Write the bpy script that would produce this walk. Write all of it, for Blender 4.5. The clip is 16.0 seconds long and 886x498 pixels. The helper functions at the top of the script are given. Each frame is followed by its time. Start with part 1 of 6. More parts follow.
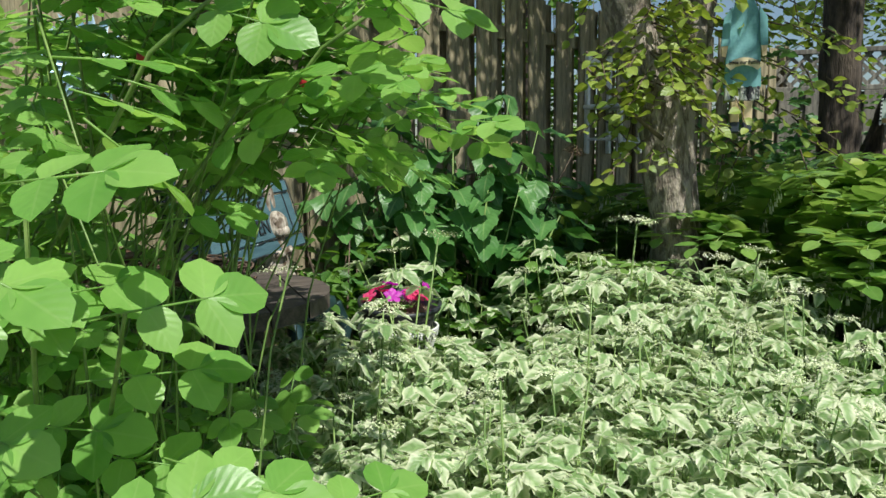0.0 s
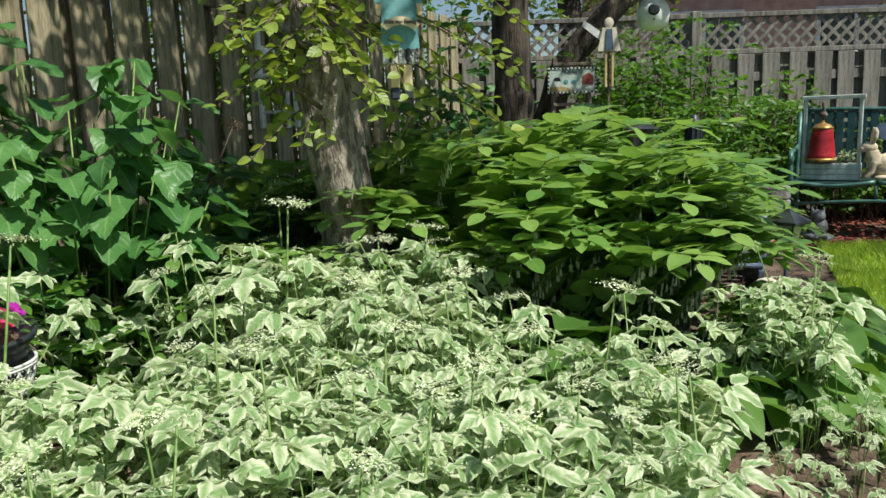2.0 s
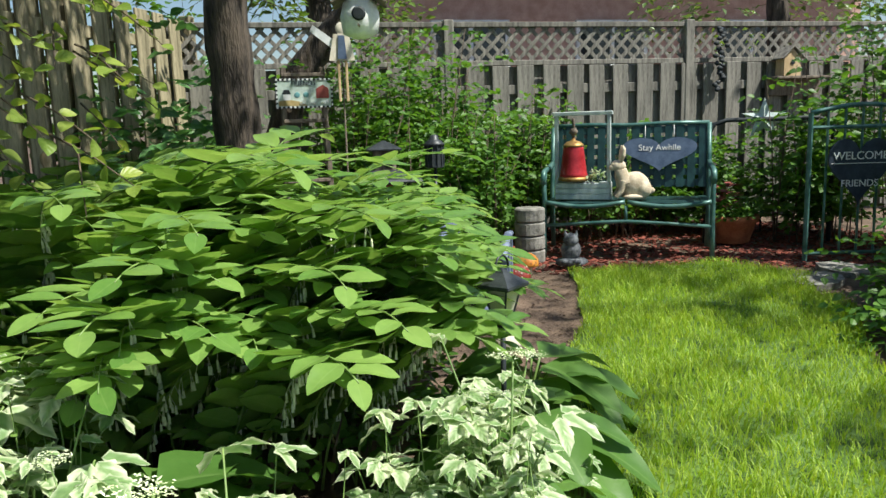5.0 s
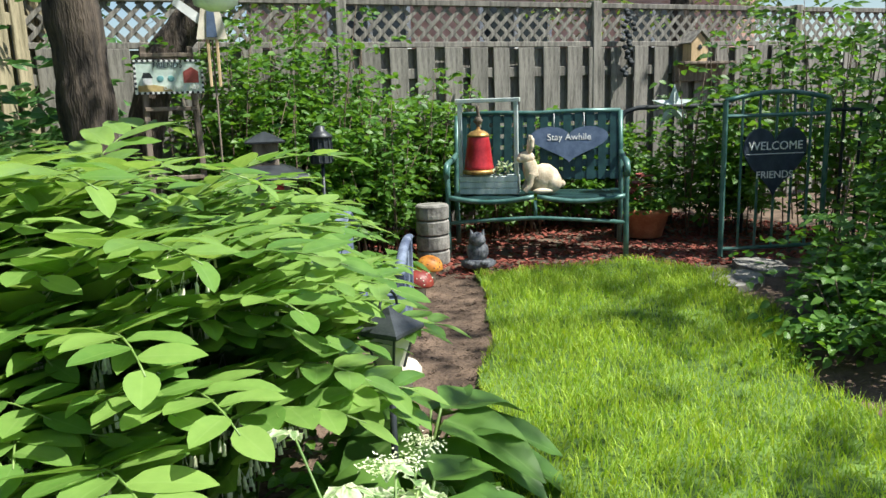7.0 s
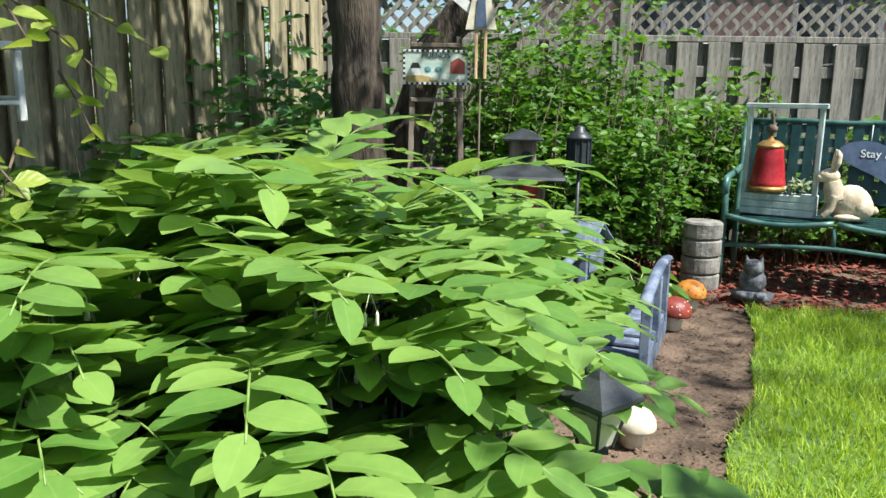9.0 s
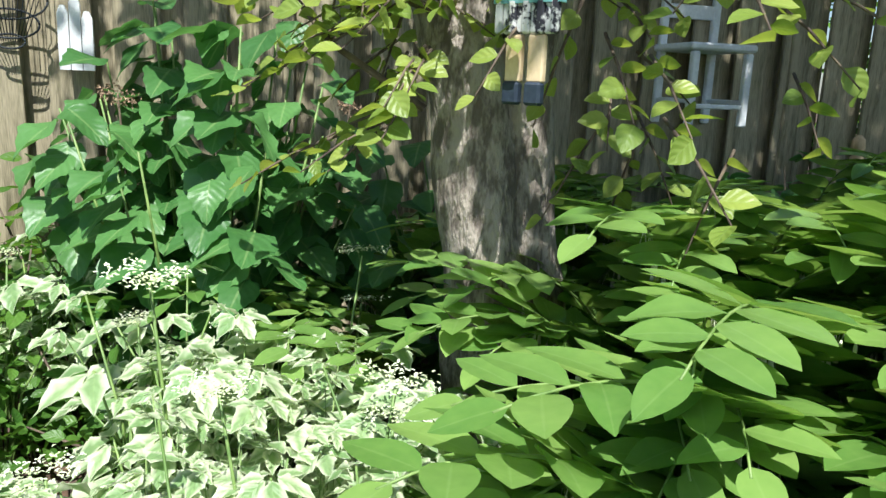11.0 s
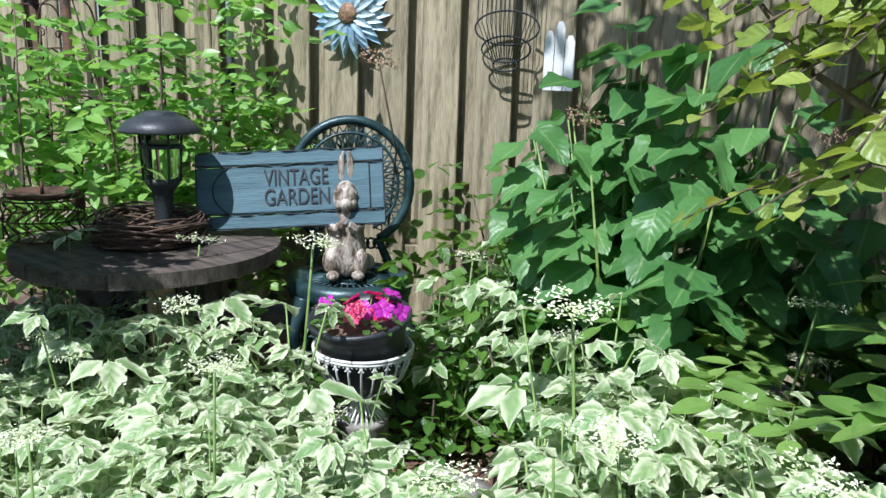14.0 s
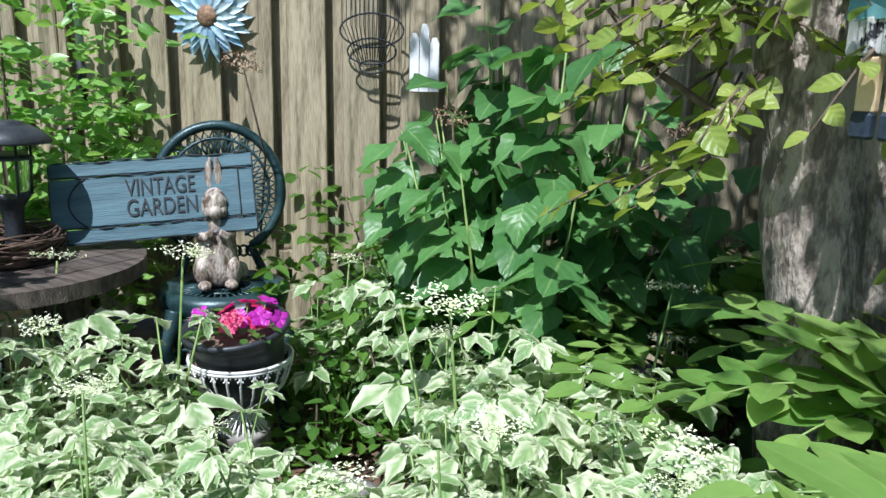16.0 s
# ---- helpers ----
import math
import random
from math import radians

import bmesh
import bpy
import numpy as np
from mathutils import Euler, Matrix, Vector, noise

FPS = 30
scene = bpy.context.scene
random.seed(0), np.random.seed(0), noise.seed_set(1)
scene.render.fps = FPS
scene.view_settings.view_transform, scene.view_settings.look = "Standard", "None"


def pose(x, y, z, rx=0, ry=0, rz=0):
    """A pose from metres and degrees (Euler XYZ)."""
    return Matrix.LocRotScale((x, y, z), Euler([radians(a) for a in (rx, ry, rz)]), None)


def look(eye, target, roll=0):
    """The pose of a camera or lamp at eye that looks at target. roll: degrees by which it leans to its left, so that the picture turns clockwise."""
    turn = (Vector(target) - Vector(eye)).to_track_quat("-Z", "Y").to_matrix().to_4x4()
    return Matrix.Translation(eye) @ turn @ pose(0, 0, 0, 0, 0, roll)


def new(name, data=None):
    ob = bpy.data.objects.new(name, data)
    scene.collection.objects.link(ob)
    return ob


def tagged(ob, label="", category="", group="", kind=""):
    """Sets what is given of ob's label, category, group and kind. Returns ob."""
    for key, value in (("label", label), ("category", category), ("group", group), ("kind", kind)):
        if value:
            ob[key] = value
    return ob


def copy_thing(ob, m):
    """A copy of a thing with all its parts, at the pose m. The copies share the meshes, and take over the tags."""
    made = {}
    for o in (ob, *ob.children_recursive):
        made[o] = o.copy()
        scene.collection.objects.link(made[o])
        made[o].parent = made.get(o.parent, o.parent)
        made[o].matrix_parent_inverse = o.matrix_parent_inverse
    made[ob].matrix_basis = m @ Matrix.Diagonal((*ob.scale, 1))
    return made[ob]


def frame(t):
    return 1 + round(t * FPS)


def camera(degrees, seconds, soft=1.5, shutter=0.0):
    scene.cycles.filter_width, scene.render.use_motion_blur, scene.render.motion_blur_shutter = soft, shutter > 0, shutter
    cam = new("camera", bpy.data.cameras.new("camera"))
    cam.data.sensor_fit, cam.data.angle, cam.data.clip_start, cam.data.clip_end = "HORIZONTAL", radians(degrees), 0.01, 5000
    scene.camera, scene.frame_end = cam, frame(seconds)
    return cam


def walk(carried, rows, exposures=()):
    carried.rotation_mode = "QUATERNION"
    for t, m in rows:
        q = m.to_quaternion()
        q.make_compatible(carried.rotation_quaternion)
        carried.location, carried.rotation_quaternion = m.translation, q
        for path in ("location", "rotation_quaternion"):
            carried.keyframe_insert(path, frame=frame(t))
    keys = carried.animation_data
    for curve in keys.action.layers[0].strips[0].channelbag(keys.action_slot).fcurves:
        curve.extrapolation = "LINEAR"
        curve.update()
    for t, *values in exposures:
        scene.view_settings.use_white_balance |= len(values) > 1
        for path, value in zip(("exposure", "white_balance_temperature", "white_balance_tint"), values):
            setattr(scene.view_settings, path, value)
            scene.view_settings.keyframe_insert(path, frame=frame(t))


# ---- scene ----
cam = camera(60.7, 16.0)
PATH = [
    (0, (0.745, 0.768, 1.002), (0.631, 2.748, 0.747), -0.4),
    (0.5, (0.715, 0.894, 0.992), (0.897, 2.866, 0.71), -1.1),
    (1, (0.768, 0.982, 0.967), (1.127, 2.926, 0.667), -1.9),
    (1.5, (0.91, 1.08, 0.984), (1.388, 2.995, 0.661), -1.8),
    (2, (1.046, 1.168, 0.98), (1.637, 3.05, 0.651), -1.9),
    (2.5, (1.137, 1.291, 0.983), (1.847, 3.13, 0.647), -2.1),
    (3, (1.224, 1.389, 1.004), (2.034, 3.186, 0.666), -2.1),
    (3.5, (1.352, 1.452, 1.015), (2.239, 3.212, 0.676), -2.0),
    (4, (1.538, 1.515, 1.03), (2.485, 3.245, 0.695), -1.8),
    (6.3, (2.043, 1.959, 1.083), (3.233, 3.525, 0.723), -1.9),
    (6.5, (2.077, 1.992, 1.079), (3.287, 3.541, 0.713), -1.8),
    (7, (2.194, 2.103, 1.087), (3.438, 3.621, 0.703), -1.8),
    (7.5, (2.269, 2.202, 1.102), (3.522, 3.708, 0.701), -1.5),
    (8, (2.357, 2.257, 1.097), (3.523, 3.829, 0.688), -0.7),
    (8.5, (2.454, 2.311, 1.104), (3.386, 4.034, 0.701), 0.2),
    (9, (2.485, 2.354, 1.105), (3.109, 4.213, 0.712), 0.7),
    (9.3, (2.491, 2.377, 1.103), (2.9, 4.293, 0.705), 1.0),
    (9.5, (2.471, 2.408, 1.09), (2.727, 4.353, 0.702), 1.1),
    (10, (2.413, 2.539, 1.09), (2.25, 4.494, 0.7), 1.4),
    (10.2, (2.398, 2.582, 1.086), (2.051, 4.512, 0.694), 1.6),
    (12.5, (2.457, 2.73, 1.154), (0.81, 3.756, 0.671), 2.6),
    (13, (2.423, 2.765, 1.156), (0.706, 3.677, 0.685), 2.4),
    (13.5, (2.407, 2.775, 1.154), (0.649, 3.61, 0.694), 2.1),
    (14, (2.392, 2.78, 1.148), (0.613, 3.573, 0.697), 2.0),
    (14.5, (2.376, 2.788, 1.142), (0.59, 3.57, 0.697), 1.7),
    (15, (2.375, 2.786, 1.137), (0.608, 3.612, 0.694), 1.5),
    (15.5, (2.399, 2.772, 1.143), (0.689, 3.707, 0.695), 1.3),
    (16, (2.41, 2.769, 1.151), (0.786, 3.851, 0.712), 1.3),
]
walk(cam, [(t, look(eye, target, roll)) for t, eye, target, roll in PATH], exposures=[(0.0, 0.24, 6300, 5), (3.0, 0.33, 6400, 4), (4.2, 0.5, 6400, 4), (6.5, 0.87, 6300, 6), (10.0, 0.97, 6150, 6), (12.5, 0.53, 5550, 14), (16.0, 0.53, 5550, 14)])

# ---- world and sun ----
SUN_DIR = Vector((0.30, -0.45, 0.84)).normalized()
world = bpy.data.worlds.new("world")
scene.world = world
world.use_nodes = True
wn = world.node_tree.nodes
sky = wn.new("ShaderNodeTexSky")
sky.sky_type = "NISHITA"
sky.sun_disc = False
sky.sun_elevation = math.asin(SUN_DIR.z)
sky.sun_rotation = math.atan2(SUN_DIR.x, SUN_DIR.y)
world.node_tree.links.new(sky.outputs[0], wn["Background"].inputs[0])
wn["Background"].inputs[1].default_value = 0.075
sun_data = bpy.data.lights.new("sun", "SUN")
sun_data.energy = 5.0
sun_data.angle = radians(0.6)
sun_data.color = (1.0, 0.95, 0.86)
sun = new("sun", sun_data)
sun.matrix_world = look(SUN_DIR * 30, (0, 0, 0))

# ---- mesh helpers ----
rng = np.random.default_rng(7)


class Geo:
    """Collects vertices, faces and a leaf coordinate, and turns them into one mesh."""

    def __init__(self):
        self.v, self.f, self.uv, self.n = [], [], [], 0

    def add(self, verts, faces, uv=None):
        verts = np.asarray(verts, float).reshape(-1, 3)
        self.v.append(verts)
        self.uv.append(np.zeros((len(verts), 2)) if uv is None else np.asarray(uv, float))
        k = self.n
        self.f.extend([tuple(i + k for i in f) for f in faces])
        self.n += len(verts)
        return self

    def mesh(self, name, mat, smooth=True):
        me = bpy.data.meshes.new(name)
        v = np.concatenate(self.v)
        me.from_pydata(v.tolist(), [], self.f)
        uv = np.concatenate(self.uv)
        if np.abs(uv).max() > 0:
            layer = me.uv_layers.new(name="leaf")
            idx = np.empty(len(me.loops), np.int32)
            me.loops.foreach_get("vertex_index", idx)
            layer.data.foreach_set("uv", uv[idx].ravel())
        me.materials.append(mat)
        me.polygons.foreach_set("use_smooth", np.full(len(me.polygons), smooth))
        me.update()
        return me

    def box(self, c, s, m=None, bev=0.0):
        """A box round c of size s with chamfered upright and lying edges."""
        hx, hy, hz = s[0] / 2, s[1] / 2, s[2] / 2
        b = min(bev if bev else 0.004, hx * 0.6, hy * 0.6, hz * 0.6)
        pts, faces, idx = [], [], {}
        for sx in (-1, 1):
            for sy in (-1, 1):
                for sz in (-1, 1):
                    for ax in range(3):
                        p = [sx * hx, sy * hy, sz * hz]
                        for o in range(3):
                            if o != ax:
                                p[o] -= (sx, sy, sz)[o] * b
                        idx[sx, sy, sz, ax] = len(pts)
                        pts.append(p)
        for ax in range(3):
            a1, a2 = [(1, 2), (0, 2), (0, 1)][ax]
            for s0 in (-1, 1):
                ring = []
                for s1, s2 in ((-1, -1), (1, -1), (1, 1), (-1, 1)):
                    k = [0, 0, 0]
                    k[ax], k[a1], k[a2] = s0, s1, s2
                    ring.append(idx[k[0], k[1], k[2], ax])
                faces.append(ring if (s0 > 0) == (ax != 1) else ring[::-1])
            for s1 in (-1, 1):
                for s2 in (-1, 1):
                    k, l = [0, 0, 0], [0, 0, 0]
                    k[ax], k[a1], k[a2] = -1, s1, s2
                    l[ax], l[a1], l[a2] = 1, s1, s2
                    q = [idx[(*k, a1)], idx[(*l, a1)], idx[(*l, a2)], idx[(*k, a2)]]
                    faces.append(q if (s1 * s2 > 0) == (ax != 1) else q[::-1])
        for sx in (-1, 1):
            for sy in (-1, 1):
                for sz in (-1, 1):
                    t = [idx[sx, sy, sz, a] for a in range(3)]
                    faces.append(t if sx * sy * sz > 0 else t[::-1])
        pts = np.array(pts)
        if m is not None:
            pts = pts @ np.array(m.to_3x3()).T
        return self.add(pts + np.array(c), faces)

    def tube(self, path, radii, n=8, cap=True, squash=1.0):
        path = np.asarray(path, float)
        radii = np.broadcast_to(np.asarray(radii, float), (len(path),))
        tang = np.gradient(path, axis=0)
        tang /= np.linalg.norm(tang, axis=1)[:, None] + 1e-9
        ref = np.array([0, 0, 1.0]) if abs(tang[0][2]) < 0.9 else np.array([1.0, 0, 0])
        a = np.cross(tang[0], ref)
        verts = []
        ang = np.linspace(0, 2 * np.pi, n, endpoint=False)
        for p, t, r in zip(path, tang, radii):
            a = a - t * (a @ t)
            a /= np.linalg.norm(a) + 1e-9
            b = np.cross(t, a)
            verts.append(p + r * (np.cos(ang)[:, None] * a + squash * np.sin(ang)[:, None] * b))
        k = len(path)
        faces = [(i * n + j, i * n + (j + 1) % n, (i + 1) * n + (j + 1) % n, (i + 1) * n + j) for i in range(k - 1) for j in range(n)]
        if cap:
            faces += [tuple(range(n))[::-1], tuple(range((k - 1) * n, k * n))]
        uv = np.stack([np.tile(ang / 6.2832, k), np.repeat(np.linspace(0, 1, k), n)], 1) * 0
        return self.add(np.concatenate(verts), faces, uv)

    def lathe(self, prof, n=24, c=(0, 0, 0), sx=1.0, sy=1.0, m=None):
        """Turns (radius, height) pairs round the upright axis through c."""
        ang = np.linspace(0, 2 * np.pi, n, endpoint=False)
        v = np.array([[r * np.cos(a) * sx, r * np.sin(a) * sy, z] for r, z in prof for a in ang])
        if m is not None:
            v = v @ np.array(m.to_3x3()).T
        k = len(prof)
        faces = [(i * n + j, i * n + (j + 1) % n, (i + 1) * n + (j + 1) % n, (i + 1) * n + j) for i in range(k - 1) for j in range(n)]
        faces += [tuple(range(n))[::-1], tuple(range((k - 1) * n, k * n))]
        return self.add(v + np.array(c), faces)

    def slab(self, outline, depth, m=None, c=(0, 0, 0)):
        """A flat plate: the outline in local x and z, with its thickness along y."""
        o = np.asarray(outline, float)
        n = len(o)
        v = np.concatenate([np.stack([o[:, 0], np.full(n, -depth / 2), o[:, 1]], 1), np.stack([o[:, 0], np.full(n, depth / 2), o[:, 1]], 1)])
        if m is not None:
            v = v @ np.array(m.to_3x3()).T
        faces = [tuple(range(n)), tuple(range(n, 2 * n))[::-1]] + [(i, i + n, (i + 1) % n + n, (i + 1) % n) for i in range(n)]
        return self.add(v + np.array(c), faces)

    def blob(self, c, r, n=10, k=8, bump=0.0, seed=0):
        """A rounded, uneven lump with the half-sizes r."""
        th = np.linspace(0.12, np.pi - 0.12, k)
        ang = np.linspace(0, 2 * np.pi, n, endpoint=False)
        v = []
        for t in th:
            for a in ang:
                d = np.array([np.sin(t) * np.cos(a), np.sin(t) * np.sin(a), np.cos(t)])
                s = 1 + bump * noise.noise(Vector(d * 2.3) + Vector((seed, 0, 0)))
                v.append(d * np.array(r) * s)
        faces = [(i * n + j, (i + 1) * n + j, (i + 1) * n + (j + 1) % n, i * n + (j + 1) % n) for i in range(k - 1) for j in range(n)]
        faces += [tuple(range(n)), tuple(range((k - 1) * n, k * n))[::-1]]
        return self.add(np.array(v) + np.array(c), faces)


def leaf_shape(width=0.5, stations=6, arch=0.15, fold=0.15, tip=1.0, base=0.6, teeth=0.0, wave=0.0, full=0.8):
    """A leaf one unit long along +x, in five columns, with its upper side to +z."""
    v, uv, faces = [], [], []
    cols = (-1, -0.55, 0, 0.55, 1)
    for i in range(stations):
        s = i / (stations - 1)
        w = width / 2 * (math.sin(math.pi * min(1, s) ** base) ** full if 0 < s < 1 else 0.0)
        w = max(w * (1 - 0.25 * tip * s), 0.006)
        if teeth and 0 < i < stations - 1:
            w *= 1 + (teeth if i % 2 else -teeth)
        for c in cols:
            z = -arch * s * s + fold * abs(c) * w * 2 * (1 - 0.5 * s) + wave * math.sin(s * 7 + c * 2) * abs(c) * w
            v.append((s - (0.03 if teeth and i % 2 == 0 and abs(c) == 1 else 0), c * w, z))
            uv.append((c, s))
    for i in range(stations - 1):
        for j in range(4):
            a = i * 5 + j
            faces.append((a, a + 5, a + 6, a + 1))
    return np.array(v), faces, np.array(uv)


def put_leaf(g, shape, at, ahead, up, length):
    """Sets a leaf of that length at a place, its tip ahead and its upper side up."""
    x = np.asarray(ahead, float)
    x = x / (np.linalg.norm(x) + 1e-9)
    z = np.asarray(up, float)
    z = z - x * (z @ x)
    z = z / (np.linalg.norm(z) + 1e-9)
    y = np.cross(z, x)
    g.add(np.asarray(at) + length * (shape[0] @ np.stack([x, y, z])), shape[1], shape[2])


def thing(name, m, label, category, group="", kind=""):
    ob = new(name)
    ob.empty_display_size = 0.05
    ob.matrix_world = m
    return tagged(ob, label, category, group, kind)


def part(name, g, material, parent, label="", smooth=False, kind=""):
    """Links one mesh under a thing or under a part."""
    me = g if isinstance(g, bpy.types.Mesh) else g.mesh(name, material, smooth)
    ob = new(name, me)
    ob.parent = parent
    return tagged(ob, label, kind=kind)


def single(name, g, material, label, category, group="", kind="", m=None, smooth=False):
    ob = new(name, g.mesh(name, material, smooth))
    if m is not None:
        ob.matrix_world = m
    return tagged(ob, label, category, group, kind)


# ---- materials ----
def nodes_of(name):
    mat = bpy.data.materials.new(name)
    mat.use_nodes = True
    t = mat.node_tree
    return mat, t, t.nodes["Principled BSDF"]


def surface(name, a, b, rough=0.7, metal=0.0, scale=12.0, fine=90.0, bump=0.25, stretch=(1, 1, 1), pos=(0.35, 0.65), isl=0.0, dist=0.01, spots=None):
    """Two colours in coarse and fine noise, with relief. isl: how far single pieces differ in value."""
    mat, t, p = nodes_of(name)
    n, l = t.nodes, t.links
    co = n.new("ShaderNodeTexCoord")
    mp = n.new("ShaderNodeMapping")
    mp.inputs["Scale"].default_value = stretch
    l.new(co.outputs["Object"], mp.inputs[0])
    n1, n2 = n.new("ShaderNodeTexNoise"), n.new("ShaderNodeTexNoise")
    n1.inputs["Scale"].default_value, n2.inputs["Scale"].default_value = scale, fine
    n1.inputs["Detail"].default_value, n2.inputs["Detail"].default_value = 6, 4
    for q in (n1, n2):
        l.new(mp.outputs[0], q.inputs["Vector"])
    mixf = n.new("ShaderNodeMath")
    mixf.operation = "MULTIPLY_ADD"
    l.new(n2.outputs[0], mixf.inputs[0])
    mixf.inputs[1].default_value = 0.4
    l.new(n1.outputs[0], mixf.inputs[2])
    ramp = n.new("ShaderNodeMapRange")
    ramp.inputs[1].default_value, ramp.inputs[2].default_value = pos[0] + 0.2, pos[1] + 0.2
    l.new(mixf.outputs[0], ramp.inputs[0])
    mx = n.new("ShaderNodeMix")
    mx.data_type = "RGBA"
    mx.inputs[6].default_value, mx.inputs[7].default_value = (*a, 1), (*b, 1)
    l.new(ramp.outputs[0], mx.inputs[0])
    out = mx.outputs[2]
    if isl:
        gi, oi, hs = n.new("ShaderNodeNewGeometry"), n.new("ShaderNodeObjectInfo"), n.new("ShaderNodeHueSaturation")
        ad, mr = n.new("ShaderNodeMath"), n.new("ShaderNodeMapRange")
        l.new(gi.outputs["Random Per Island"], ad.inputs[0])
        l.new(oi.outputs["Random"], ad.inputs[1])
        mr.inputs[2].default_value = 2.0
        mr.inputs[3].default_value, mr.inputs[4].default_value = 1 - isl, 1 + isl
        l.new(ad.outputs[0], mr.inputs[0])
        l.new(mr.outputs[0], hs.inputs["Value"])
        l.new(out, hs.inputs["Color"])
        out = hs.outputs[0]
    l.new(out, p.inputs["Base Color"])
    p.inputs["Roughness"].default_value, p.inputs["Metallic"].default_value = rough, metal
    bp = n.new("ShaderNodeBump")
    bp.inputs["Strength"].default_value, bp.inputs["Distance"].default_value = bump, dist
    l.new(mixf.outputs[0], bp.inputs["Height"])
    l.new(bp.outputs[0], p.inputs["Normal"])
    return mat


def foliage(name, a, b, edge=None, rough=0.42, glow=0.35, veins=5.0, rib=0.15, edge_at=0.62, relief=0.3, grain=45.0, edge_soft=0.12):
    """A leaf surface: paler midrib, fine veins, light that passes through, and a pale margin where edge is given."""
    mat, t, p = nodes_of(name)
    n, l = t.nodes, t.links
    uv = n.new("ShaderNodeUVMap")
    uv.uv_map = "leaf"
    sep = n.new("ShaderNodeSeparateXYZ")
    l.new(uv.outputs[0], sep.inputs[0])
    au = n.new("ShaderNodeMath")
    au.operation = "ABSOLUTE"
    l.new(sep.outputs[0], au.inputs[0])
    gi, oi = n.new("ShaderNodeNewGeometry"), n.new("ShaderNodeObjectInfo")
    ad, fr = n.new("ShaderNodeMath"), n.new("ShaderNodeMath")
    l.new(gi.outputs["Random Per Island"], ad.inputs[0])
    l.new(oi.outputs["Random"], ad.inputs[1])
    fr.operation = "FRACT"
    l.new(ad.outputs[0], fr.inputs[0])
    co = n.new("ShaderNodeTexCoord")
    nz = n.new("ShaderNodeTexNoise")
    nz.inputs["Scale"].default_value, nz.inputs["Detail"].default_value = grain, 5
    l.new(co.outputs["Object"], nz.inputs["Vector"])
    mx = n.new("ShaderNodeMix")
    mx.data_type = "RGBA"
    mx.inputs[6].default_value, mx.inputs[7].default_value = (*a, 1), (*b, 1)
    sm = n.new("ShaderNodeMath")
    sm.operation = "MULTIPLY_ADD"
    l.new(nz.outputs[0], sm.inputs[0])
    sm.inputs[1].default_value = 0.5
    hf = n.new("ShaderNodeMath")
    hf.operation = "MULTIPLY_ADD"
    l.new(fr.outputs[0], hf.inputs[0])
    hf.inputs[1].default_value, hf.inputs[2].default_value = 0.9, -0.2
    l.new(hf.outputs[0], sm.inputs[2])
    l.new(sm.outputs[0], mx.inputs[0])
    col = mx.outputs[2]
    # side veins run slantwise from the midrib
    vv = n.new("ShaderNodeMath")
    vv.operation = "MULTIPLY_ADD"
    l.new(au.outputs[0], vv.inputs[0])
    vv.inputs[1].default_value = -0.35
    l.new(sep.outputs[1], vv.inputs[2])
    sn, ml = n.new("ShaderNodeMath"), n.new("ShaderNodeMath")
    ml.operation = "MULTIPLY"
    ml.inputs[1].default_value = veins * 6.2832
    l.new(vv.outputs[0], ml.inputs[0])
    sn.operation = "SINE"
    l.new(ml.outputs[0], sn.inputs[0])
    if edge:
        th = n.new("ShaderNodeMath")
        th.operation = "MULTIPLY_ADD"
        l.new(nz.outputs[0], th.inputs[0])
        th.inputs[1].default_value, th.inputs[2].default_value = 0.9, -0.45
        vary, sw = n.new("ShaderNodeMath"), n.new("ShaderNodeMath")
        vary.operation = "MULTIPLY_ADD"
        l.new(fr.outputs[0], vary.inputs[0])
        vary.inputs[1].default_value = 0.5
        l.new(au.outputs[0], vary.inputs[2])
        l.new(vary.outputs[0], sw.inputs[0])
        l.new(th.outputs[0], sw.inputs[1])
        er = n.new("ShaderNodeMapRange")
        er.inputs[1].default_value, er.inputs[2].default_value = edge_at, edge_at + edge_soft
        l.new(sw.outputs[0], er.inputs[0])
        me = n.new("ShaderNodeMix")
        me.data_type = "RGBA"
        me.inputs[7].default_value = (*edge, 1)
        l.new(er.outputs[0], me.inputs[0])
        l.new(col, me.inputs[6])
        col = me.outputs[2]
    ribr = n.new("ShaderNodeMapRange")
    ribr.inputs[1].default_value, ribr.inputs[2].default_value = 0.02, 0.09
    ribr.inputs[3].default_value, ribr.inputs[4].default_value = rib, 0.0
    l.new(au.outputs[0], ribr.inputs[0])
    mr = n.new("ShaderNodeMix")
    mr.data_type = "RGBA"
    mr.inputs[7].default_value = (0.42, 0.55, 0.22, 1)
    l.new(ribr.outputs[0], mr.inputs[0])
    l.new(col, mr.inputs[6])
    col = mr.outputs[2]
    l.new(col, p.inputs["Base Color"])
    p.inputs["Roughness"].default_value = rough
    bp = n.new("ShaderNodeBump")
    bp.inputs["Strength"].default_value, bp.inputs["Distance"].default_value = relief, 0.004
    bh = n.new("ShaderNodeMath")
    bh.operation = "MULTIPLY_ADD"
    l.new(sn.outputs[0], bh.inputs[0])
    bh.inputs[1].default_value = 0.35
    l.new(nz.outputs[0], bh.inputs[2])
    l.new(bh.outputs[0], bp.inputs["Height"])
    l.new(bp.outputs[0], p.inputs["Normal"])
    tr = n.new("ShaderNodeBsdfTranslucent")
    hs = n.new("ShaderNodeHueSaturation")
